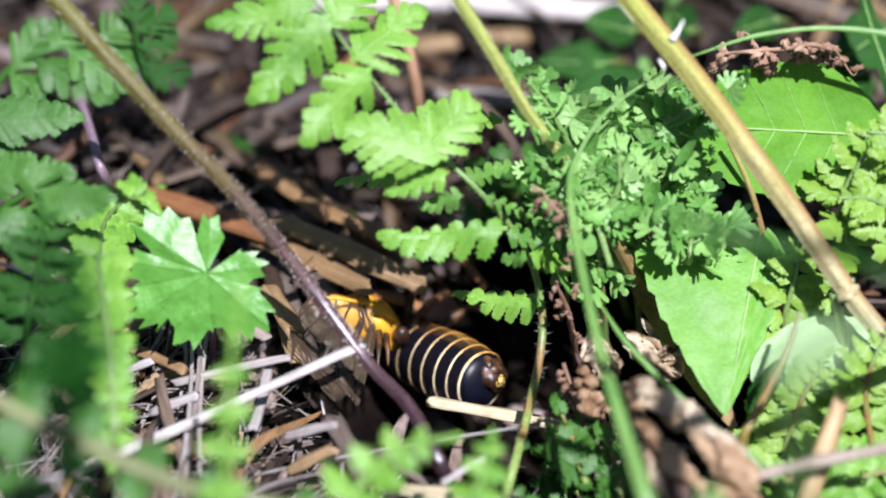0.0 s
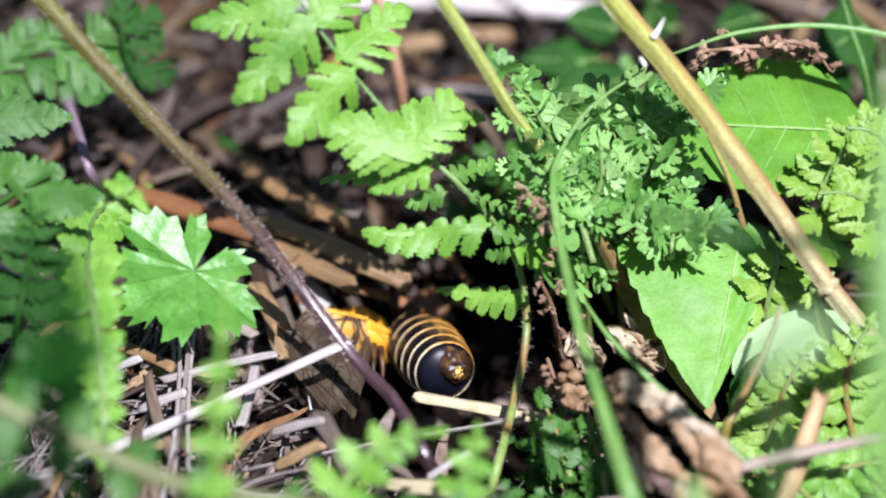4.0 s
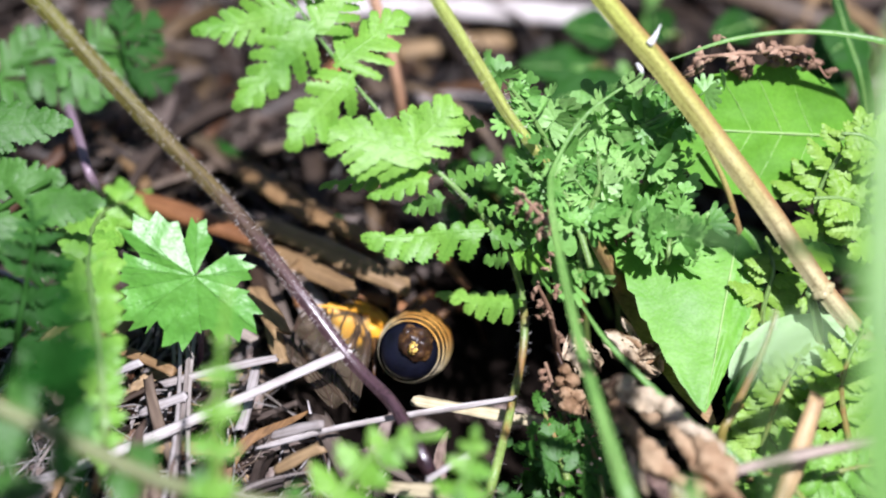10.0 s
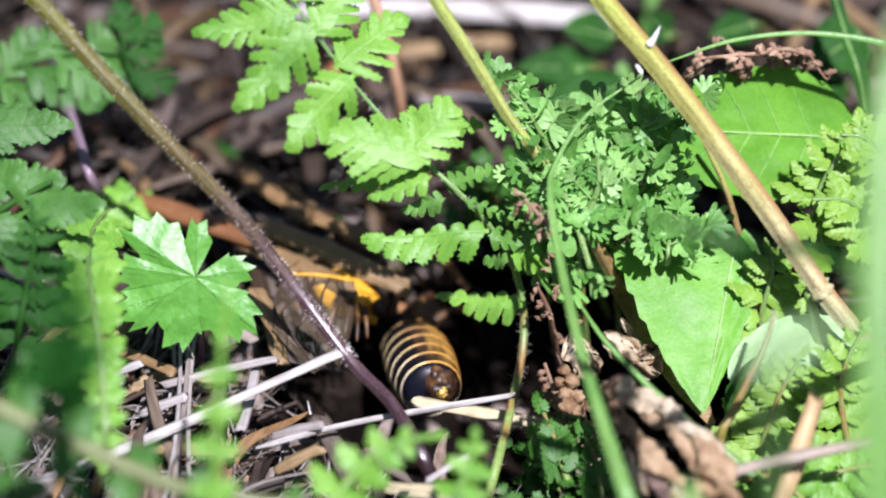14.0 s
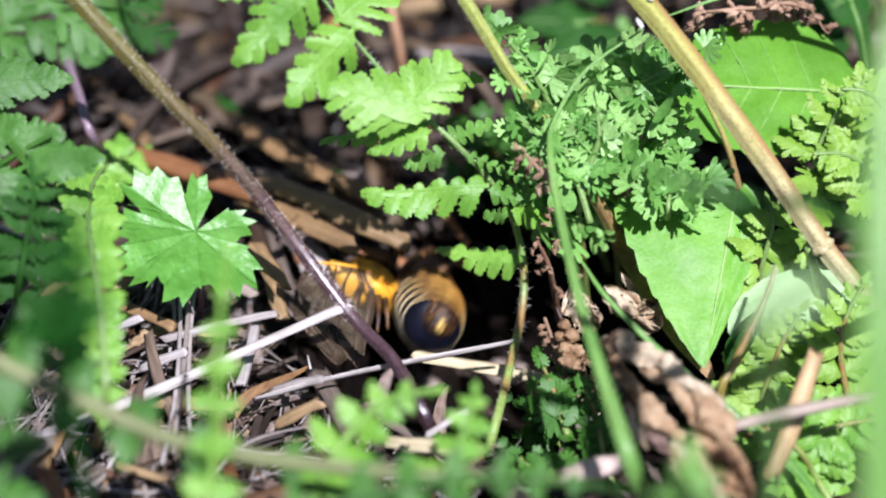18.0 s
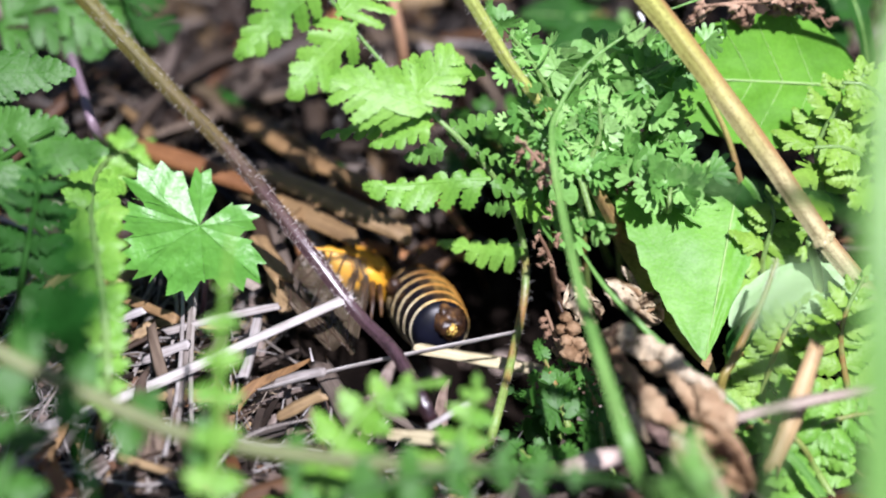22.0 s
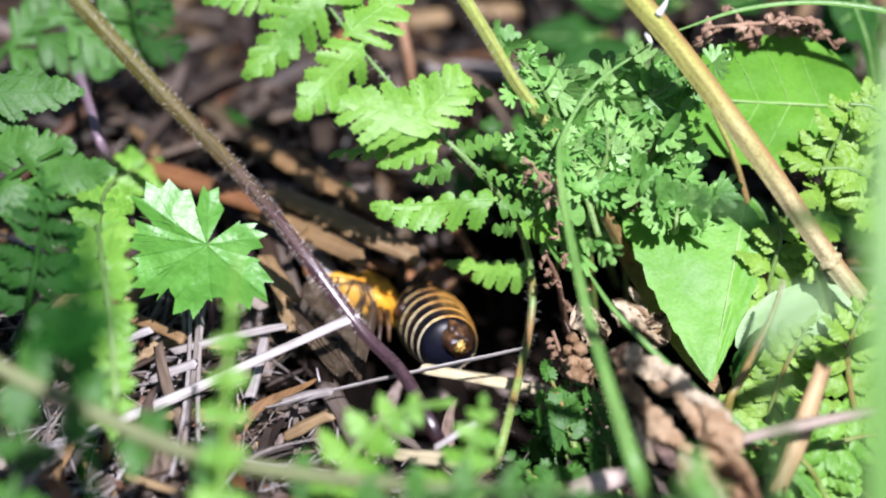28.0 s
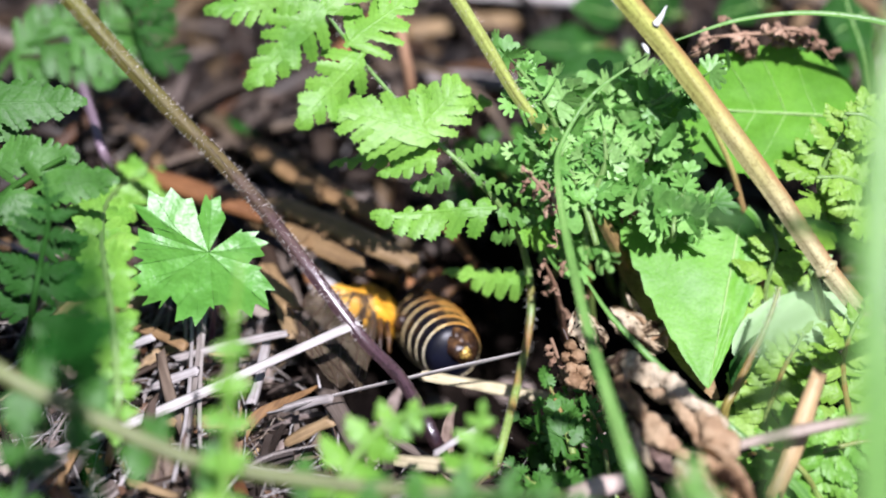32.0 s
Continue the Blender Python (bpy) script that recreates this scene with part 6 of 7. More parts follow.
straw((-0.00402, 0.04199, 0.001), (0.00857, 0.03938, 0.002), 0.0026, M_STRAW, "grey-white straw lying further back")
straw((-0.01501, 0.05702, 0.001), (-0.01421, 0.0606, 0.006), 0.0024, M_STRAW, "pale upright straw standing in the litter")
straw((-0.01269, 0.05702, 0.001), (-0.01128, 0.06625, 0.006), 0.0020, M_TAN, "brown upright straw standing in the litter")
straw((-0.01677, 0.04389, 0.001), (-0.00954, 0.05557, 0.002), 0.0022, M_ORANGE, "orange-brown stalk lying further back")
straw((0.04124, 0.05557, 0.002), (0.04236, 0.06035, 0.008), 0.0018, M_PURPLE, "purple-grey upright stalk standing in the litter")
straw((0.0447, 0.05557, 0.002), (0.04544, 0.06035, 0.008), 0.0018, M_TAN, "brown upright stalk standing in the litter")
straw((0.04692, 0.05156, 0.002), (0.05086, 0.05758, 0.008), 0.0020, M_TAN, "brown upright stalk standing in the litter")
straw((-0.00098, 0.01484, -0.002), (0.00318, 0.00969, -0.004), 0.0010, M_ORANGE, "dark red rootlet at the hollow", flat=0.8)
straw((0.05343, 0.06222, 0.004), (0.05877, 0.04428, 0.008), 0.0026, M_TAN, "brown stalk lying further back")
straw((0.02816, 0.05557, 0.002), (0.02891, 0.06035, 0.008), 0.0022, M_GRASS, "green upright stalk standing in the litter")

straw((-0.02386, 0.00902, 0.00401), (-0.01001, 0.0003, 0.00351), 0.0026, M_OLDSTALK, "long tan dead stalk lying in the litter", flat=0.3)
straw((-0.02548, 0.0228, 0.00401), (-0.01593, 0.01395, 0.00351), 0.0022, M_OLDSTALK, "tan dead stalk lying in the litter", flat=0.3)
straw((-0.01745, 0.00328, 0.00401), (-0.01305, 0.01071, 0.00351), 0.002, M_OLDSTALK, "brown dead stalk lying in the litter", flat=0.3)
straw((-0.02724, 0.01331, 0.00401), (-0.0198, 0.00909, 0.00351), 0.0024, M_OLDSTALK, "brown dead stalk lying in the litter", flat=0.3)
straw((-0.01593, 0.01442, 0.00401), (-0.00684, 0.00838, 0.00351), 0.0022, M_OLDSTALK, "tan dead stalk lying in the litter", flat=0.3)
straw((-0.02231, 0.00071, 0.00401), (-0.01861, -0.00667, 0.00351), 0.0024, M_OLDSTALK, "brown dead blade lying in the litter", flat=0.3)

for a, b, w, mt in (((-0.02452, 0.01353, 0), (-0.0203, -0.00112, 0.001), 0.0020, M_CHIP), ((-0.02182, 0.01462, 0), (-0.01594, 0, 0), 0.0016, M_STRAW), ((-0.01835, 0.01559, 0.001), (-0.01416, 0.0056, 0), 0.0024, M_CHIP), ((-0.0222, 0.00406, 0), (-0.01842, -0.00892, 0.001), 0.0018, M_TAN),
                    ((-0.01656, 0.00612, 0), (-0.01342, 0.00225, -0.002), 0.0020, M_STRAW), ((-0.01256, 0.00728, -0.001), (-0.01032, 0.00388, -0.003), 0.0018, M_CHIP), ((-0.0268, -0.00112, 0.001), (-0.0219, -0.00507, 0.001), 0.0014, M_STRAW), ((-0.00977, 0.0052, -0.001), (-0.00438, 0.00603, -0.004), 0.0014, M_ORANGE)):
    straw(a, b, w, mt, "dead stalk lying in the litter", flat=0.3)

# ---- dead curled leaves ----
def dead_leaf(base, tip, width, curl, mat, label, ragged=0.35, seed=1, face=None, folds=1.5):
    """A crumpled dead leaf: a half-rolled ragged sheet with long folds, and brown rolled strips of its edge."""
    ob = thing("dead_leaf", base, label, "dead leaf", "curled dead leaves")
    L = (Vector(tip) - Vector(base)).length
    m = frame_on(base, tip, face)
    nu, nv = 34, 20
    verts = []

    def sheet(i, j):
        u, v = i / nu, j / nv * 2 - 1
        w = width / 2 * math.sqrt(max(0.03, 1 - (2 * u - 1) ** 2)) * (1 + ragged * noise.noise((u * 7, v * 1.5 + seed, seed * 3.1)))
        a = v * curl
        rad = w / max(0.4, curl)
        q = width * (0.13 * math.sin(v * folds * 3.1 + seed + 2.0 * noise.noise((u * 3, seed, 1))) + 0.24 * noise.noise((u * 5 + seed, v * 2.6, 2.2)) + 0.09 * noise.noise((u * 13, v * 7 + seed, 5.2)))
        return Vector((u * L + 0.3 * q, math.sin(a) * rad, -(1 - math.cos(a)) * rad + q))

    verts = [m @ sheet(i, j) for i in range(nu + 1) for j in range(nv + 1)]
    faces = [(i * (nv + 1) + j, i * (nv + 1) + j + 1, (i + 1) * (nv + 1) + j + 1, (i + 1) * (nv + 1) + j) for i in range(nu) for j in range(nv)
             if noise.noise((i * 0.35 + seed * 9, j * 0.45, 7.7)) < 0.42]
    part("blade", Geo().add(verts, faces), mat, ob)
    r = random.Random(seed)
    for j in r.sample(range(2, nv - 1), 3 if width > 0.0045 else 1):
        i0 = r.randint(1, nu // 3)
        i1 = r.randint(2 * nu // 3, nu - 1)
        pts = [m @ (sheet(i0 + (i1 - i0) * k // 4, j) + Vector((0, 0, width * 0.04))) for k in range(5)]
        part("rolled_edge", tube(pts, [width * 0.03, width * 0.075, width * 0.06, width * 0.02], 18, 8, 3, 0.6), M_DEAD, ob, "brown rolled edge")
    return ob


FRONT = (0.1, -0.7, 0.7)
def rolled_leaf(base, label, strips):
    """A dead leaf shrivelled into lumpy rolls that lie side by side with dark gaps between them."""
    ob = thing("dead_leaf", base, label, "dead leaf", "curled dead leaves")
    for pts, r, mat in strips:
        g = tube(pts, [r * 0.3, r * 0.85, r, r * 0.8, r * 0.95, r * 0.7, r * 0.25], 44, 18, 3, 0.8, 0.7)
        g.v = [v + noise.noise_vector(v * 750) * (r * 0.55) + noise.noise_vector(v * 2100) * (r * 0.25) for v in map(Vector, g.v)]
        part("rolled_strip", g, mat, ob)
    return ob


rolled_leaf((0.0205, -0.02600, 0.009), "dead leaf shrivelled into beige and brown rolls", (
    ([(0.01752, -0.02344, 0.01084), (0.01955, -0.02477, 0.01155), (0.02142, -0.02554, 0.01107), (0.02305, -0.02663, 0.01022)], 0.00137, M_DEADPALE),
    ([(0.01815, -0.02677, 0.0116), (0.01998, -0.03074, 0.01105), (0.02222, -0.03367, 0.00988), (0.0248, -0.03642, 0.00892)], 0.00119, M_DEAD),
    ([(0.02233, -0.02564, 0.01136), (0.02514, -0.02917, 0.01157), (0.02766, -0.03197, 0.01081), (0.02979, -0.0349, 0.00988)], 0.00107, M_DEADPALE),
    ([(0.02026, -0.02708, 0.00897), (0.02083, -0.03101, 0.00897), (0.02197, -0.03398, 0.00826), (0.02356, -0.03685, 0.00767)], 0.00101, M_ROT),
    ([(0.01892, -0.03112, 0.01042), (0.01943, -0.03375, 0.01015), (0.02021, -0.0354, 0.00918), (0.02116, -0.03693, 0.00834)], 0.0006, M_DEADPALE),
    ([(0.02434, -0.02814, 0.01002), (0.0258, -0.0311, 0.01013), (0.02701, -0.03318, 0.00942), (0.02785, -0.03525, 0.00873)], 0.00077, M_ROT),
    ([(0.02565, -0.03146, 0.01078), (0.02734, -0.03363, 0.01103), (0.0288, -0.03506, 0.0103), (0.02991, -0.0366, 0.00945)], 0.00131, M_DEAD),
    ([(0.02325, -0.02918, 0.01186), (0.02449, -0.03163, 0.0118), (0.02562, -0.03329, 0.01082), (0.0265, -0.03502, 0.00975)], 0.00065, M_DEAD),
    ([(0.02121, -0.02592, 0.00953), (0.02298, -0.02776, 0.01015), (0.02472, -0.02898, 0.00966), (0.02634, -0.03043, 0.00891)], 0.00083, M_DEAD),
))
dead_leaf((0.02606, -0.03692, 0.012), (0.03127, -0.04312, 0.00773), 0.0060, 1.5, M_DEAD, "crumpled brown dead leaf with dark folds", seed=6, face=FRONT)
dead_leaf((0.02326, -0.03943, 0.01212), (0.02848, -0.04675, 0.00962), 0.0050, 1.4, M_DEADPALE, "crumpled beige and brown dead leaf with dark folds", seed=7, face=FRONT)
dead_leaf((0.01429, -0.01148, 0.0081), (0.01693, -0.01692, 0.00629), 0.0044, 1.1, M_DEADPALE, "curled beige dead leaf on litter", seed=8, face=FRONT)
dead_leaf((0.01844, -0.00776, 0.00475), (0.0246, -0.01306, 0.0031), 0.0044, 1.2, M_DEADPALE, "curled beige dead leaf on litter", seed=9, face=FRONT)
dead_leaf((0.02149, -0.01151, 0.0034), (0.02473, -0.01109, 0.00545), 0.0030, 1.4, M_DEADPALE, "curled beige dead leaf on litter", seed=10, face=FRONT)
dead_leaf((0.02045, -0.00598, 0.00532), (0.02272, -0.00806, 0.00284), 0.0020, 2.2, M_DEADPALE, "curled beige dead leaf on litter", seed=11, face=FRONT)

# stand-in for the broad leaf's turned-away half; brown paints its shade
solo("dead_leaf", ribbon([(0.01939, -0.00018, 0.00703), (0.02227, -0.00331, 0.00497), (0.02526, -0.00898, 0.00305), (0.02787, -0.01414, 0.00171), (0.03026, -0.01819, 0.00012)], [0.0024, 0.0040, 0.0044, 0.0034, 0.0008], 0.3, 30), M_OLDSTALK, (0.01939, -0.00018, 0.00703), "brown blade standing in for the broad leaf's shaded other half", "dead leaf", "curled dead leaves")


def dry_frond(pts, size, count, mat, label, seed):
    """A withered fern tip: a wiry stalk with shrivelled, rolled pinnae."""
    r = random.Random(seed)
    ob = thing("withered_fern", pts[0], label, "dead fern", "withered ferns")
    part("stalk", tube(pts, [0.0004, 0.0003, 0.0002], 20, 6), mat, ob)
    line = curve_points(pts, 40)
    for i in range(count):
        c = line[int(40 * (i + 0.5) / count)]
        d = Vector((r.uniform(-1, 1), r.uniform(-0.6, 0.3), r.uniform(-1.2, 0.2))).normalized() * size * r.uniform(0.5, 1.1)
        e = Vector((r.uniform(-1, 1), r.uniform(-1, 1), r.uniform(-1, 1))) * size * 0.35
        for q in (0.3, 0.6, 0.95):
            part("pinna", blob(c + d * q + e * (1 - q), (size * 0.19, size * r.uniform(0.08, 0.15), size * r.uniform(0.06, 0.11)), (r.uniform(0, 180), r.uniform(-70, 70), r.uniform(0, 180)), 1.1, 10, 8), mat, ob)
        part("pinna_stalk", tube([c, c + d * 0.35 + e, c + d * 0.7 - e * 0.5, c + d], [size * 0.03, size * 0.05, size * 0.03, size * 0.04, size * 0.02], 12, 6, 3, 1.2, 0.5), mat, ob)
    return ob


dry_frond([(0.0142, -0.02383, -0.004), (0.01366, -0.01859, -0.00037), (0.01266, -0.01687, 0.00323), (0.01135, -0.01518, 0.0068)], 0.003, 7, M_WITHER, "withered red-brown fern tip beside the hollow", 2)
dry_frond([(0.01698, -0.01853, -0.004), (0.01555, -0.01696, 0.00157), (0.01423, -0.01647, 0.00371), (0.01292, -0.0176, 0.00392)], 0.003, 7, M_DEAD, "withered beige fern tip, curled", 3)
dry_frond([(0.04892, 0.03811, -0.004), (0.04132, 0.01398, 0.02755), (0.03598, 0.01349, 0.02852), (0.0294, 0.01234, 0.02871)], 0.0042, 22, M_WITHER, "withered brown fern hanging over the broad leaf", 4)
dry_frond([(0.0165, -0.004, -0.004), (0.01219, -0.00884, 0.01961), (0.01028, -0.00777, 0.02235), (0.00779, -0.00646, 0.02461)], 0.0022, 12, M_WITHER, "withered red-brown fern tip, curled", 5)
dry_frond([(0.01373, -0.00352, -0.004), (0.01227, -0.00747, 0.00665), (0.01153, -0.00774, 0.00945), (0.01054, -0.00726, 0.01157)], 0.0022, 6, M_WITHER, "withered brown fern tip, curled", 6)
dry_frond([(0.02594, 0.00864, -0.004), (0.02239, -0.00057, 0.01177), (0.02166, -0.00009, 0.01389), (0.0219, 0.00037, 0.016)], 0.0024, 9, M_WITHER, "withered brown fern tip, curled", 7)


def bud_cluster():
    """Round withered buds on a dark wiry stalk."""
    ob = thing("bud_cluster", (0.01482, -0.01753, -0.005), "round pinkish-beige withered buds on a dark stalk", "dry buds")
    part("stalk", tube([(0.01482, -0.01753, -0.005), (0.0149, -0.01573, -0.00319), (0.0143, -0.01841, 0.00296), (0.0135, -0.01672, 0.00652), (0.01256, -0.01511, 0.00844)], [0.0005, 0.0004, 0.0003, 0.0002], 20, 6), M_BRN, ob)
    for c, a in (((0.01347, -0.01676, 0.00725), 0.0009), ((0.01431, -0.01793, 0.00664), 0.0011), ((0.01357, -0.01881, 0.00559), 0.0010), ((0.01481, -0.01905, 0.0053), 0.0011), ((0.01379, -0.02005, 0.00489), 0.0012), ((0.01494, -0.02001, 0.00416), 0.0009), ((0.01297, -0.01764, 0.0062), 0.0008)):
        part("bud", blob(c, (a * 0.85, a * 0.75, a * 0.7), (20, 30, 40), 0.5, 14, 10), M_DEAD, ob)
    return ob


bud_cluster()


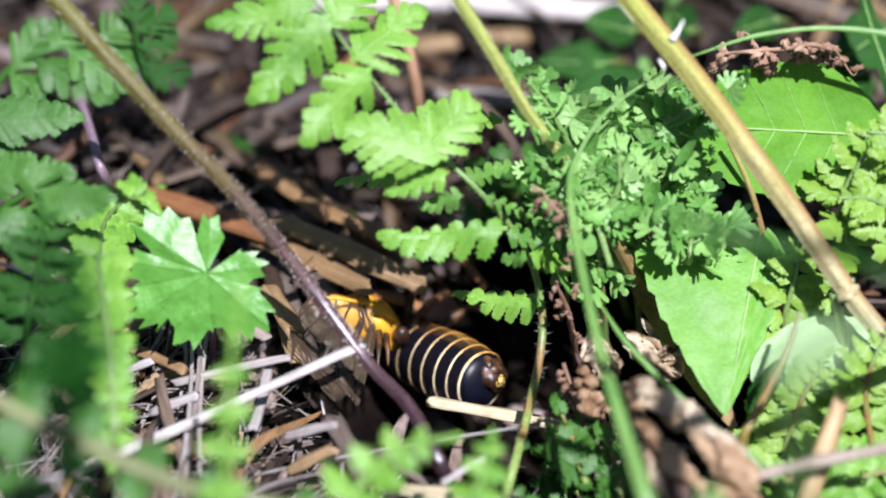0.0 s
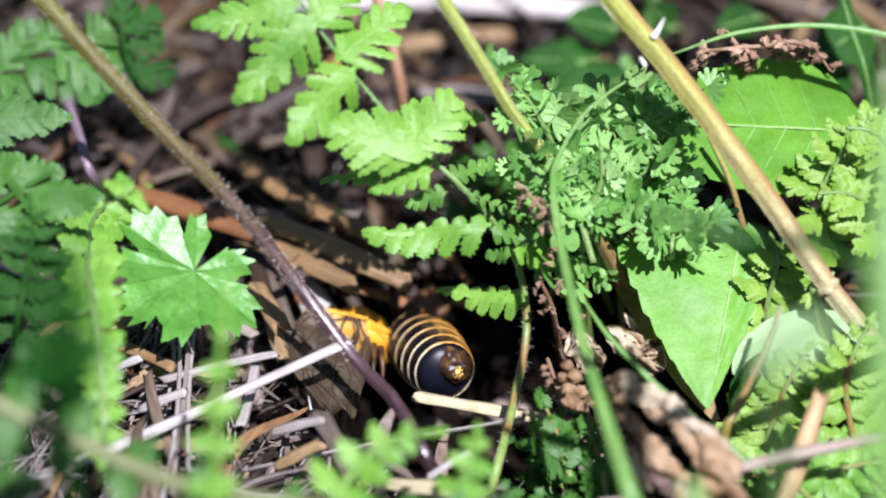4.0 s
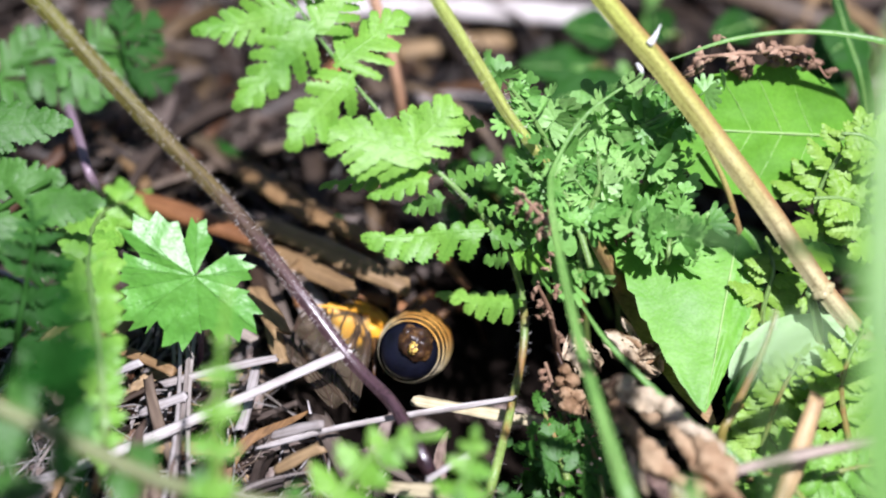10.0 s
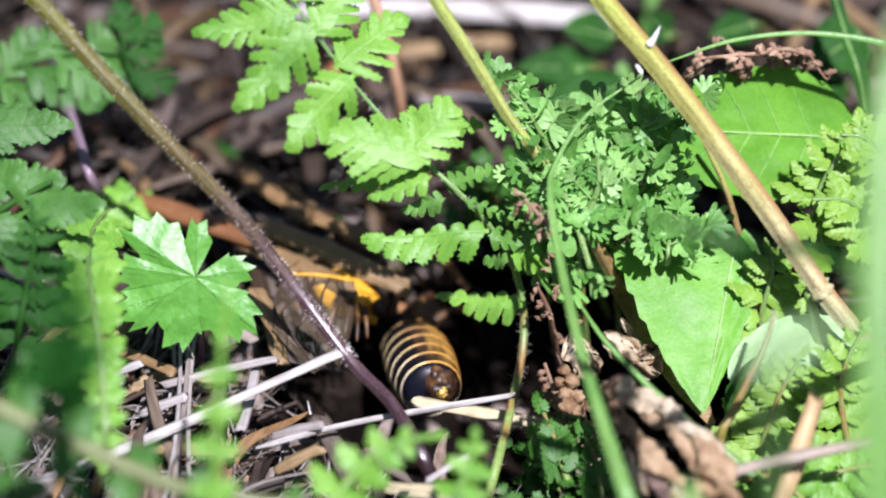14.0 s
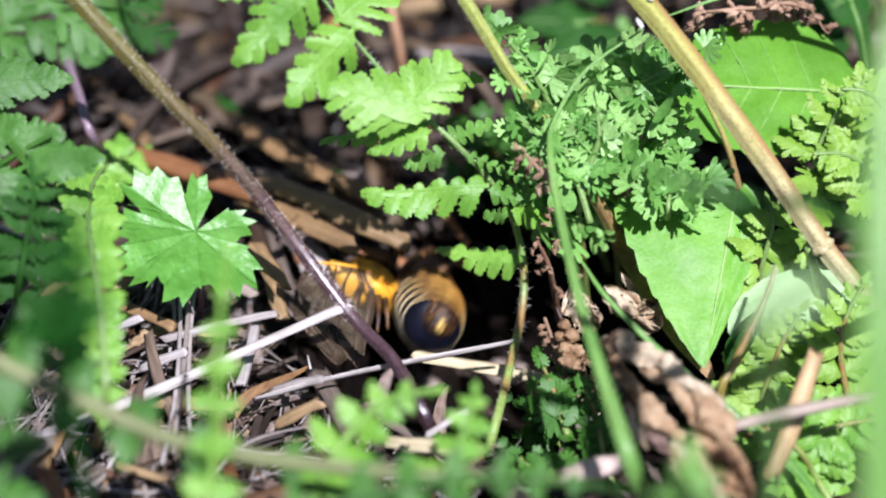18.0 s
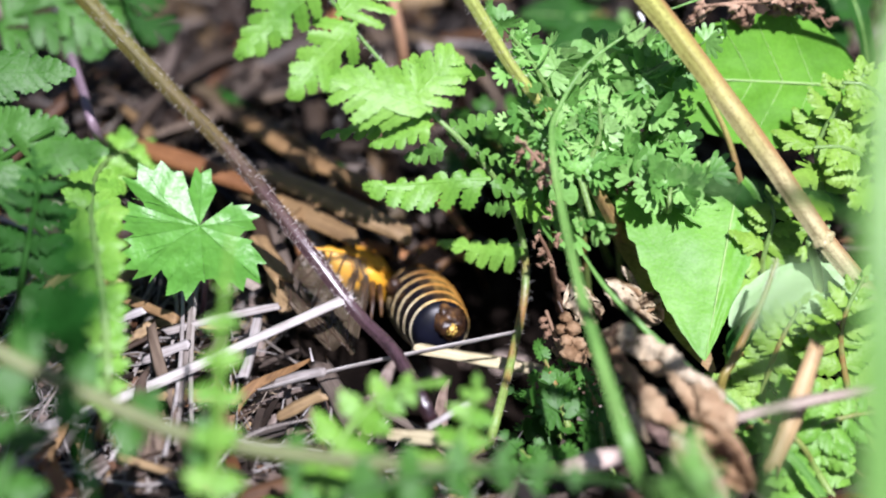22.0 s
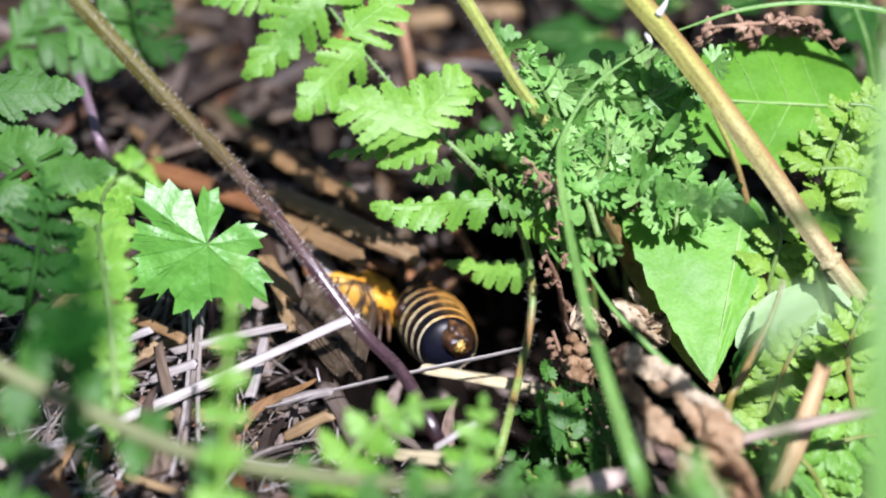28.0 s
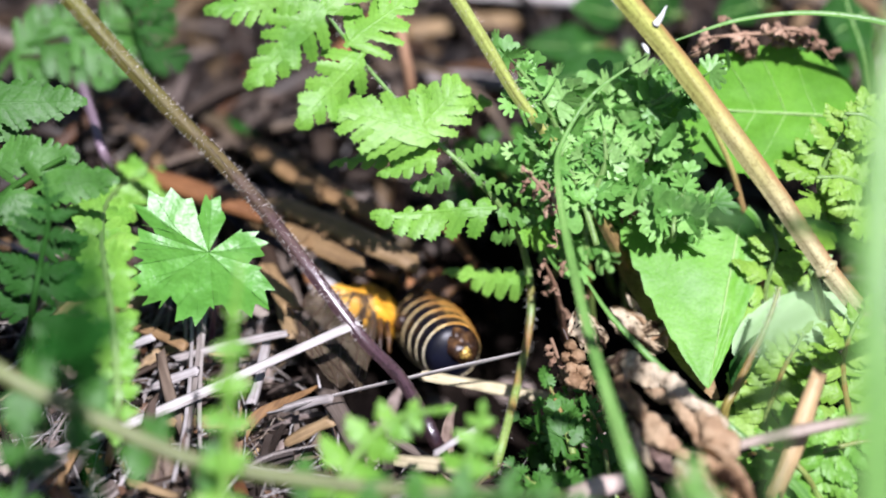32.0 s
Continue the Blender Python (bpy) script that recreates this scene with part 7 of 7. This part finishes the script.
# ---- what moves ----
def motions():
    walk(ABDOMEN, [(t, aim(root, tip)) for t, root, tip in (
        (0, (-0.00528, 0.00029, -0.00588), (0.00482, -0.01015, -0.00212)), (0.5, (-0.00481, 0.00046, -0.00567), (0.00285, -0.01174, -0.00149)), (1, (-0.00433, 0.00064, -0.00546), (0.00181, -0.01229, -0.00097)), (1.5, (-0.00426, 0.00068, -0.00541), (0.00194, -0.0122, -0.00088)),
        (2, (-0.0042, 0.00073, -0.00536), (0.002, -0.01221, -0.00096)), (2.5, (-0.00379, 0.0009, -0.00515), (0.00194, -0.01244, -0.00137)), (2.9, (-0.00338, 0.00103, -0.005), (0.00116, -0.01255, -0.00054)), (2.966, (-0.00332, 0.00107, -0.00494), (0.00039, -0.01244, 0.00041)),
        (3, (-0.00332, 0.00107, -0.00494), (-0.00013, -0.01185, 0.00197)), (3.034, (-0.00332, 0.00107, -0.00494), (-0.00064, -0.01111, 0.00338)), (3.15, (-0.00338, 0.00107, -0.00494), (0.00096, -0.01206, 0.00085)), (3.5, (-0.00366, 0.00107, -0.00494), (0.00129, -0.01199, 0.00052)),
        (4.2, (-0.00359, 0.00112, -0.00489), (0.00103, -0.01222, 0.0002)), (5, (-0.00352, 0.00112, -0.00489), (0.00142, -0.0123, -0.00034)), (6, (-0.00338, 0.00116, -0.00484), (0.00142, -0.01236, -0.00046)), (6.3, (-0.00291, 0.00003, -0.00619), (0.00141, -0.01276, 0.00036)),
        (6.5, (-0.00264, -0.00071, -0.00707), (0.00103, -0.00808, 0.00547)), (6.7, (-0.00217, -0.00058, -0.00691), (0.00218, -0.01057, 0.0034)), (7, (-0.00162, -0.00049, -0.00681), (0.00205, -0.01107, 0.00317)), (7.5, (-0.00298, -0.00049, -0.00681), (-0.00058, -0.00996, 0.00458)),
        (8, (-0.00162, -0.00041, -0.00671), (0.00102, -0.01115, 0.00342)), (8.4, (-0.00278, 0.00029, -0.00588), (0.00064, -0.01038, 0.0041)), (8.5, (-0.00264, 0.00038, -0.00577), (-0.00096, -0.00993, 0.00499)), (8.6, (-0.0023, 0.00064, -0.00546), (-0.00128, -0.01107, 0.00386)),
        (8.966, (-0.00203, 0.00125, -0.00474), (-0.00128, -0.01026, 0.00486)), (9, (-0.00196, 0.00133, -0.00463), (-0.00262, -0.01118, 0.00362)), (9.034, (-0.00196, 0.00133, -0.00463), (-0.00385, -0.01189, 0.00219)), (9.5, (-0.00271, 0.00116, -0.00484), (-0.00243, -0.01163, 0.00299)),
        (9.9, (-0.00257, 0.00116, -0.00484), (-0.0032, -0.01141, 0.00331)), (10, (-0.00257, 0.00116, -0.00484), (-0.00435, -0.01083, 0.00399)), (10.1, (-0.00264, 0.00116, -0.00484), (-0.00333, -0.01155, 0.00309)), (10.5, (-0.00271, 0.00107, -0.00494), (-0.00307, -0.01178, 0.00278)),
        (11, (-0.00284, 0.00099, -0.00505), (-0.00307, -0.01173, 0.00291)), (11.5, (-0.00278, 0.00099, -0.00505), (-0.00179, -0.01238, 0.00168)), (11.8, (-0.00162, -0.00006, -0.00629), (-0.0009, -0.0119, 0.00289)), (11.966, (-0.00095, -0.00049, -0.00681), (0, -0.0078, 0.00626)),
        (12, (-0.00074, -0.00049, -0.00681), (0.00064, -0.00627, 0.00696)), (12.034, (-0.00081, -0.00049, -0.00681), (0.00103, -0.00455, 0.00751)), (12.15, (-0.00135, -0.00023, -0.0065), (-0.00096, -0.01062, 0.00432)), (12.5, (-0.00203, 0.00099, -0.00505), (-0.00275, -0.01161, 0.00306)),
        (12.9, (-0.00223, 0.00099, -0.00505), (-0.00051, -0.01205, 0.00216)), (12.966, (-0.0023, 0.00099, -0.00505), (-0.00115, -0.01197, 0.00243)), (13, (-0.00203, 0.00099, -0.00505), (-0.00179, -0.01225, 0.002)), (13.034, (-0.00237, 0.00094, -0.0051), (-0.00218, -0.01245, 0.00165)),
        (13.5, (-0.00332, 0.00073, -0.00536), (0.00103, -0.01232, 0.00065)), (14, (-0.00379, 0.00099, -0.00505), (-0.00064, -0.01317, -0.0012)), (14.3, (-0.00325, -0.00014, -0.0064), (-0.00032, -0.01331, 0.00018)), (14.5, (-0.00264, -0.00071, -0.00707), (0.00096, -0.0092, 0.00476)),
        (14.8, (-0.00298, -0.00062, -0.00697), (0.00064, -0.01276, 0.00107)), (15.5, (-0.00366, -0.00041, -0.00671), (0.00064, -0.01286, 0.00046)), (16.3, (-0.00447, -0.00019, -0.00645), (0.00064, -0.01235, 0.00068)), (16.5, (-0.00467, -0.00014, -0.0064), (0.0031, -0.00903, 0.00286)),
        (16.7, (-0.00406, 0.00042, -0.00572), (0, -0.01261, 0.00049)), (17, (-0.00311, 0.00125, -0.00474), (-0.00128, -0.01279, 0.00022)), (17.5, (-0.00399, 0.00038, -0.00577), (0.0027, -0.01034, 0.00231)), (17.9, (-0.0023, 0.0009, -0.00515), (-0.0018, -0.01288, 0.00074)),
        (17.966, (-0.0021, 0.00107, -0.00494), (-0.00167, -0.01274, 0.00088)), (18, (-0.00196, 0.00116, -0.00484), (-0.00103, -0.01237, 0.00158)), (18.034, (-0.0021, 0.00107, -0.00494), (-0.00013, -0.01175, 0.00258)), (18.15, (-0.0019, 0.00116, -0.00484), (0.00128, -0.01134, 0.00281)),
        (18.5, (-0.00407, 0.0002, -0.00598), (0.00337, -0.00997, 0.00233)), (19, (-0.00401, 3e-05, -0.00619), (0.00687, -0.00857, 0.00085)), (19.5, (-0.00401, 7e-05, -0.00614), (0.00673, -0.00841, 0.00123)), (20, (-0.00408, 0.00012, -0.00608), (0.00585, -0.00945, 0.00114)),
        (20.5, (-0.00434, 0.00016, -0.00603), (0.00637, -0.00886, 0.00024)), (21, (-0.00434, 0.0002, -0.00598), (0.00664, -0.00909, -0.00061)), (21.5, (-0.00407, 0.00073, -0.00536), (0.00358, -0.01172, -0.00152)), (22, (-0.00379, 0.0009, -0.00515), (0.00039, -0.01258, -0.00007)),
        (22.4, (-0.00244, 0.0009, -0.00515), (-0.00051, -0.01287, 0.00047)), (22.5, (-0.00223, 0.00099, -0.00505), (-0.00141, -0.01242, 0.00163)), (22.966, (-0.0023, 0.00125, -0.00474), (-0.00141, -0.01189, 0.00245)), (23, (-0.0023, 0.00125, -0.00474), (-0.00231, -0.01274, 0.00069)),
        (23.034, (-0.00237, 0.00125, -0.00474), (-0.00322, -0.01328, -0.00109)), (23.5, (-0.00278, 0.00099, -0.00505), (-0.0018, -0.01296, 0.00038)), (23.9, (-0.00135, -0.00049, -0.00681), (0.00103, -0.00945, 0.00498)), (23.966, (-0.00115, -0.00058, -0.00691), (0.00193, -0.00777, 0.00589)),
        (24, (-0.00108, -0.00058, -0.00691), (0.00232, -0.00679, 0.00631)), (24.034, (-0.00108, -0.00049, -0.00681), (0.00258, -0.00554, 0.00683)), (24.15, (-0.0023, -0.00023, -0.0065), (0.00064, -0.01209, 0.0022)), (24.5, (-0.00311, 0.00116, -0.00484), (0.00019, -0.01272, -0.00021)),
        (25, (-0.00311, 0.00116, -0.00484), (-0.00026, -0.01284, -0.00027)), (25.4, (-0.00352, -0.00023, -0.0065), (0.00064, -0.01259, 0.00091)), (25.5, (-0.00366, -0.00058, -0.00691), (0.00387, -0.00831, 0.00351)), (25.7, (-0.00359, -0.00041, -0.00671), (0.00064, -0.01278, 0.00064)),
        (26.5, (-0.00345, 0.00029, -0.00588), (0.00077, -0.01271, 0.00031)), (27.5, (-0.00325, 0.00116, -0.00484), (0.00103, -0.01238, 0)), (28, (-0.00359, 0.00112, -0.00489), (0.00051, -0.01234, 0.00032)), (28.3, (-0.00379, 0.00107, -0.00494), (0.00096, -0.01185, 0.001)),
        (28.6, (-0.0023, 0.00107, -0.00494), (-0.00147, -0.0124, 0.0016)), (28.966, (-0.0023, 0.00107, -0.00494), (-0.00051, -0.01157, 0.00293)), (29, (-0.0023, 0.00107, -0.00494), (-0.00141, -0.01245, 0.00148)), (29.034, (-0.00244, 0.00103, -0.005), (-0.00218, -0.01316, -0.00014)),
        (29.3, (-0.00379, 0.00099, -0.00505), (0.00142, -0.01218, -0.0001)), (29.8, (-0.00379, 0.00099, -0.00505), (0.00213, -0.01176, 0.00021)), (30, (-0.00379, 0.00099, -0.00505), (0.00109, -0.01217, 0.00025)), (30.2, (-0.00379, 0.00099, -0.00505), (0.00109, -0.01217, 0.00025)),
        (30.4, (-0.00535, -0.00006, -0.00629), (0.00534, -0.00743, 0.00122)), (30.7, (-0.0042, 0.00081, -0.00525), (0.00245, -0.0115, 0.00014)), (31, (-0.00393, 0.0009, -0.00515), (0.00122, -0.01197, 0.00058)), (31.2, (-0.00332, 0.00103, -0.005), (0.00244, -0.01052, 0.00265)),
        (31.4, (-0.00311, 0.00099, -0.00505), (0, -0.01172, 0.00229)), (31.6, (-0.00332, 0.00081, -0.00525), (0.00064, -0.01143, 0.00245)), (31.8, (-0.00352, 0.0009, -0.00515), (0.00135, -0.01213, 0.00047)), (32, (-0.00379, 0.00099, -0.00505), (0.00129, -0.01212, 0.0002)))])
    # the thorax and the wing rock with the abdomen: sideways, up, turn
    for ob in (THORAX, WING):
        walk(ob, [(t, pose(dx * 0.001, dz * 0.00064, dz * 0.00077, 0, turn, 0)) for t, dx, dz, turn in (
            (0.0, -0.9, 1.2, 0), (2.0, -0.4, 1.2, 0), (2.9, -0.2, 0.5, 0), (3.0, -1.2, 0.5, 3), (3.2, 0, -0.5, 0), (6.0, 0.2, -0.9, 0), (6.5, -0.6, 0.4, 3), (7.0, 0.2, -0.6, 0), (8.4, 0.2, -0.4, 0), (8.97, -1.0, 0.2, 3), (9.03, 0.0, -0.4, 0),
            (9.5, 0.4, 0.4, 0), (11.5, 0.4, 0.2, 0), (12.0, -0.6, 0.5, 2), (12.5, 0.2, 0.8, 0), (13.0, 0.3, 0.2, 0), (14.0, -1.4, 4.6, -3), (14.5, -1.2, 2.0, 2), (16.5, -1.4, 2.0, 2), (17.0, 0.3, 0.2, 0), (19.0, 0.9, 0.2, 0), (19.5, -0.4, 1.2, 2), (20.0, 0.8, 0.4, 0),
            (21.0, -0.3, 1.0, 0), (22.5, 0.0, 0.4, 2), (23.0, 0.3, -0.2, 0), (24.0, -0.6, 0.0, 2), (25.0, 0.2, 0.0, 0), (25.5, -1.0, 0.5, 2), (27.5, -0.2, 0.3, 0), (30.2, 0.2, 0.6, 0), (30.4, -1.2, 1.2, 3), (30.7, 0.2, 0.6, 0), (31.4, -0.8, 0.6, 3), (31.8, 0.1, 0.2, 0), (32.0, 0.0, -0.2, 0))])
    # the long straw is nudged at its upper end
    home = WHITE_STRAW.matrix_world.copy()
    walk(WHITE_STRAW, [(t, home @ pose(0, 0, 0, 0, -up, side)) for t, up, side in (
        (0.0, 0, 1.0), (2.0, 0, 1.0), (3.0, 0, 0.8), (6.2, 0, 1.0), (6.45, 0, 3.0), (6.55, 0, 0.5), (7.0, 0, 1.0), (8.9, 0, 0.5), (9.0, 0, 0.6), (9.1, 0, 0.0), (11.8, 0, 0.5), (11.97, 0, 3.2), (12.03, 0, 0.8), (12.2, 0, 0.3), (12.95, 0, 1.0), (13.05, 0, 0.0),
        (14.0, 0, 0.5), (16.5, 0, 0.0), (19.0, 0, 0.4), (21.0, 0, 0.4), (22.9, 0, 0.4), (22.97, 0, 1.6), (23.03, 0, 0.2), (23.5, 0, 0.0), (23.97, 0, 1.6), (24.03, 0, 0.3), (25.0, 0, 0.2), (28.0, 0, 0.6), (28.97, 0, 1.6), (29.03, 0, 0.2), (30.4, 0, 1.0), (31.0, 0, 0.4), (32.0, 0, 0.6))])
    # the thin straw is pushed up out of the hollow
    home2 = THIN_STRAW.matrix_world.copy()
    walk(THIN_STRAW, [(t, home2 @ pose(dx * 0.001, dy * 0.001, 0, roll, 0, turn)) for t, dx, dy, turn, roll in (
        (0.0, -2.0, -3.0, -2.0, 76), (6.0, -2.0, -3.0, -2.0, 76), (6.5, -1.5, -2.5, -3.0, 72), (7.5, -1.0, -1.8, -3.0, 60), (8.0, -1.0, -1.6, -2.5, 50), (8.966, -0.5, -1.0, -3.2, 10), (9.034, -0.5, -1.4, -2.4, 14), (10.0, 0, -0.6, -1.5, 45), (10.5, 0, -0.3, -1.0, 60), (11.0, 0, -0.3, -0.8, 60),
        (12.0, 0, -0.3, -0.6, 25), (12.966, 0, -0.2, -0.6, 40), (13.034, 0, -0.7, -1.6, 40), (14.5, 0, -0.3, -0.5, 45), (16.5, 0, 0, 0.0, 60), (18.0, 0, 0, 0.0, 58), (19.0, 0, 0, 0, 66), (22.966, 0.2, 0.1, 0.3, 70), (23.034, 0.2, -0.4, -0.5, 70), (25.0, 0.3, 0.2, 0.5, 76),
        (28.9, 0.3, 0.3, 0.6, 72), (28.966, 0.3, -0.3, -0.1, 70), (29.034, 0.3, 0.4, 1.0, 70), (30.0, 0.4, 0.4, 0.8, 72), (32.0, 0.4, 0.4, 1.2, 74))])
    # the close blade swings into view
    rest_at = EDGE_BLADE.location.copy()
    walk(EDGE_BLADE, [(t, Matrix.Translation(rest_at + Vector((dx * 0.001, 0, 0)))) for t, dx in (
        (0.0, 2.2), (1.0, 2.0), (2.0, 1.3), (3.0, 0.7), (4.5, 0.3), (6.0, 0.1), (9.0, 0.0), (14.0, 0.0), (19.0, 0.2), (25.0, 0.2), (28.0, -0.1), (32.0, -0.1))])
    # the lobed leaf trembles
    spot = PALM.location.copy()
    walk(PALM, [(t, Matrix.Translation(spot) @ pose(0, 0, 0, tilt, lean, 0)) for t, tilt, lean in (
        (0.0, 0, 0), (2.5, 0, 0), (3.0, 0.6, -0.3), (3.5, 0, 0), (6.0, 0, 0), (6.5, 0.5, -0.4), (7.0, 0.3, 0), (8.0, 0, -0.3), (9.0, 0.6, 0.1), (9.5, 0.3, 0.2), (11.0, 0, 0.1), (12.0, 0.4, 0.1), (13.0, 0.6, 0.3), (14.0, 0, 0.2), (19.0, 0, 0.3), (20.0, 0.2, 0.6), (23.0, 0.5, 0.7), (24.0, 0.2, 0.7), (25.0, 0.2, 0.6), (29.0, 0, 0.6), (32.0, 0, 0.7))])


motions()
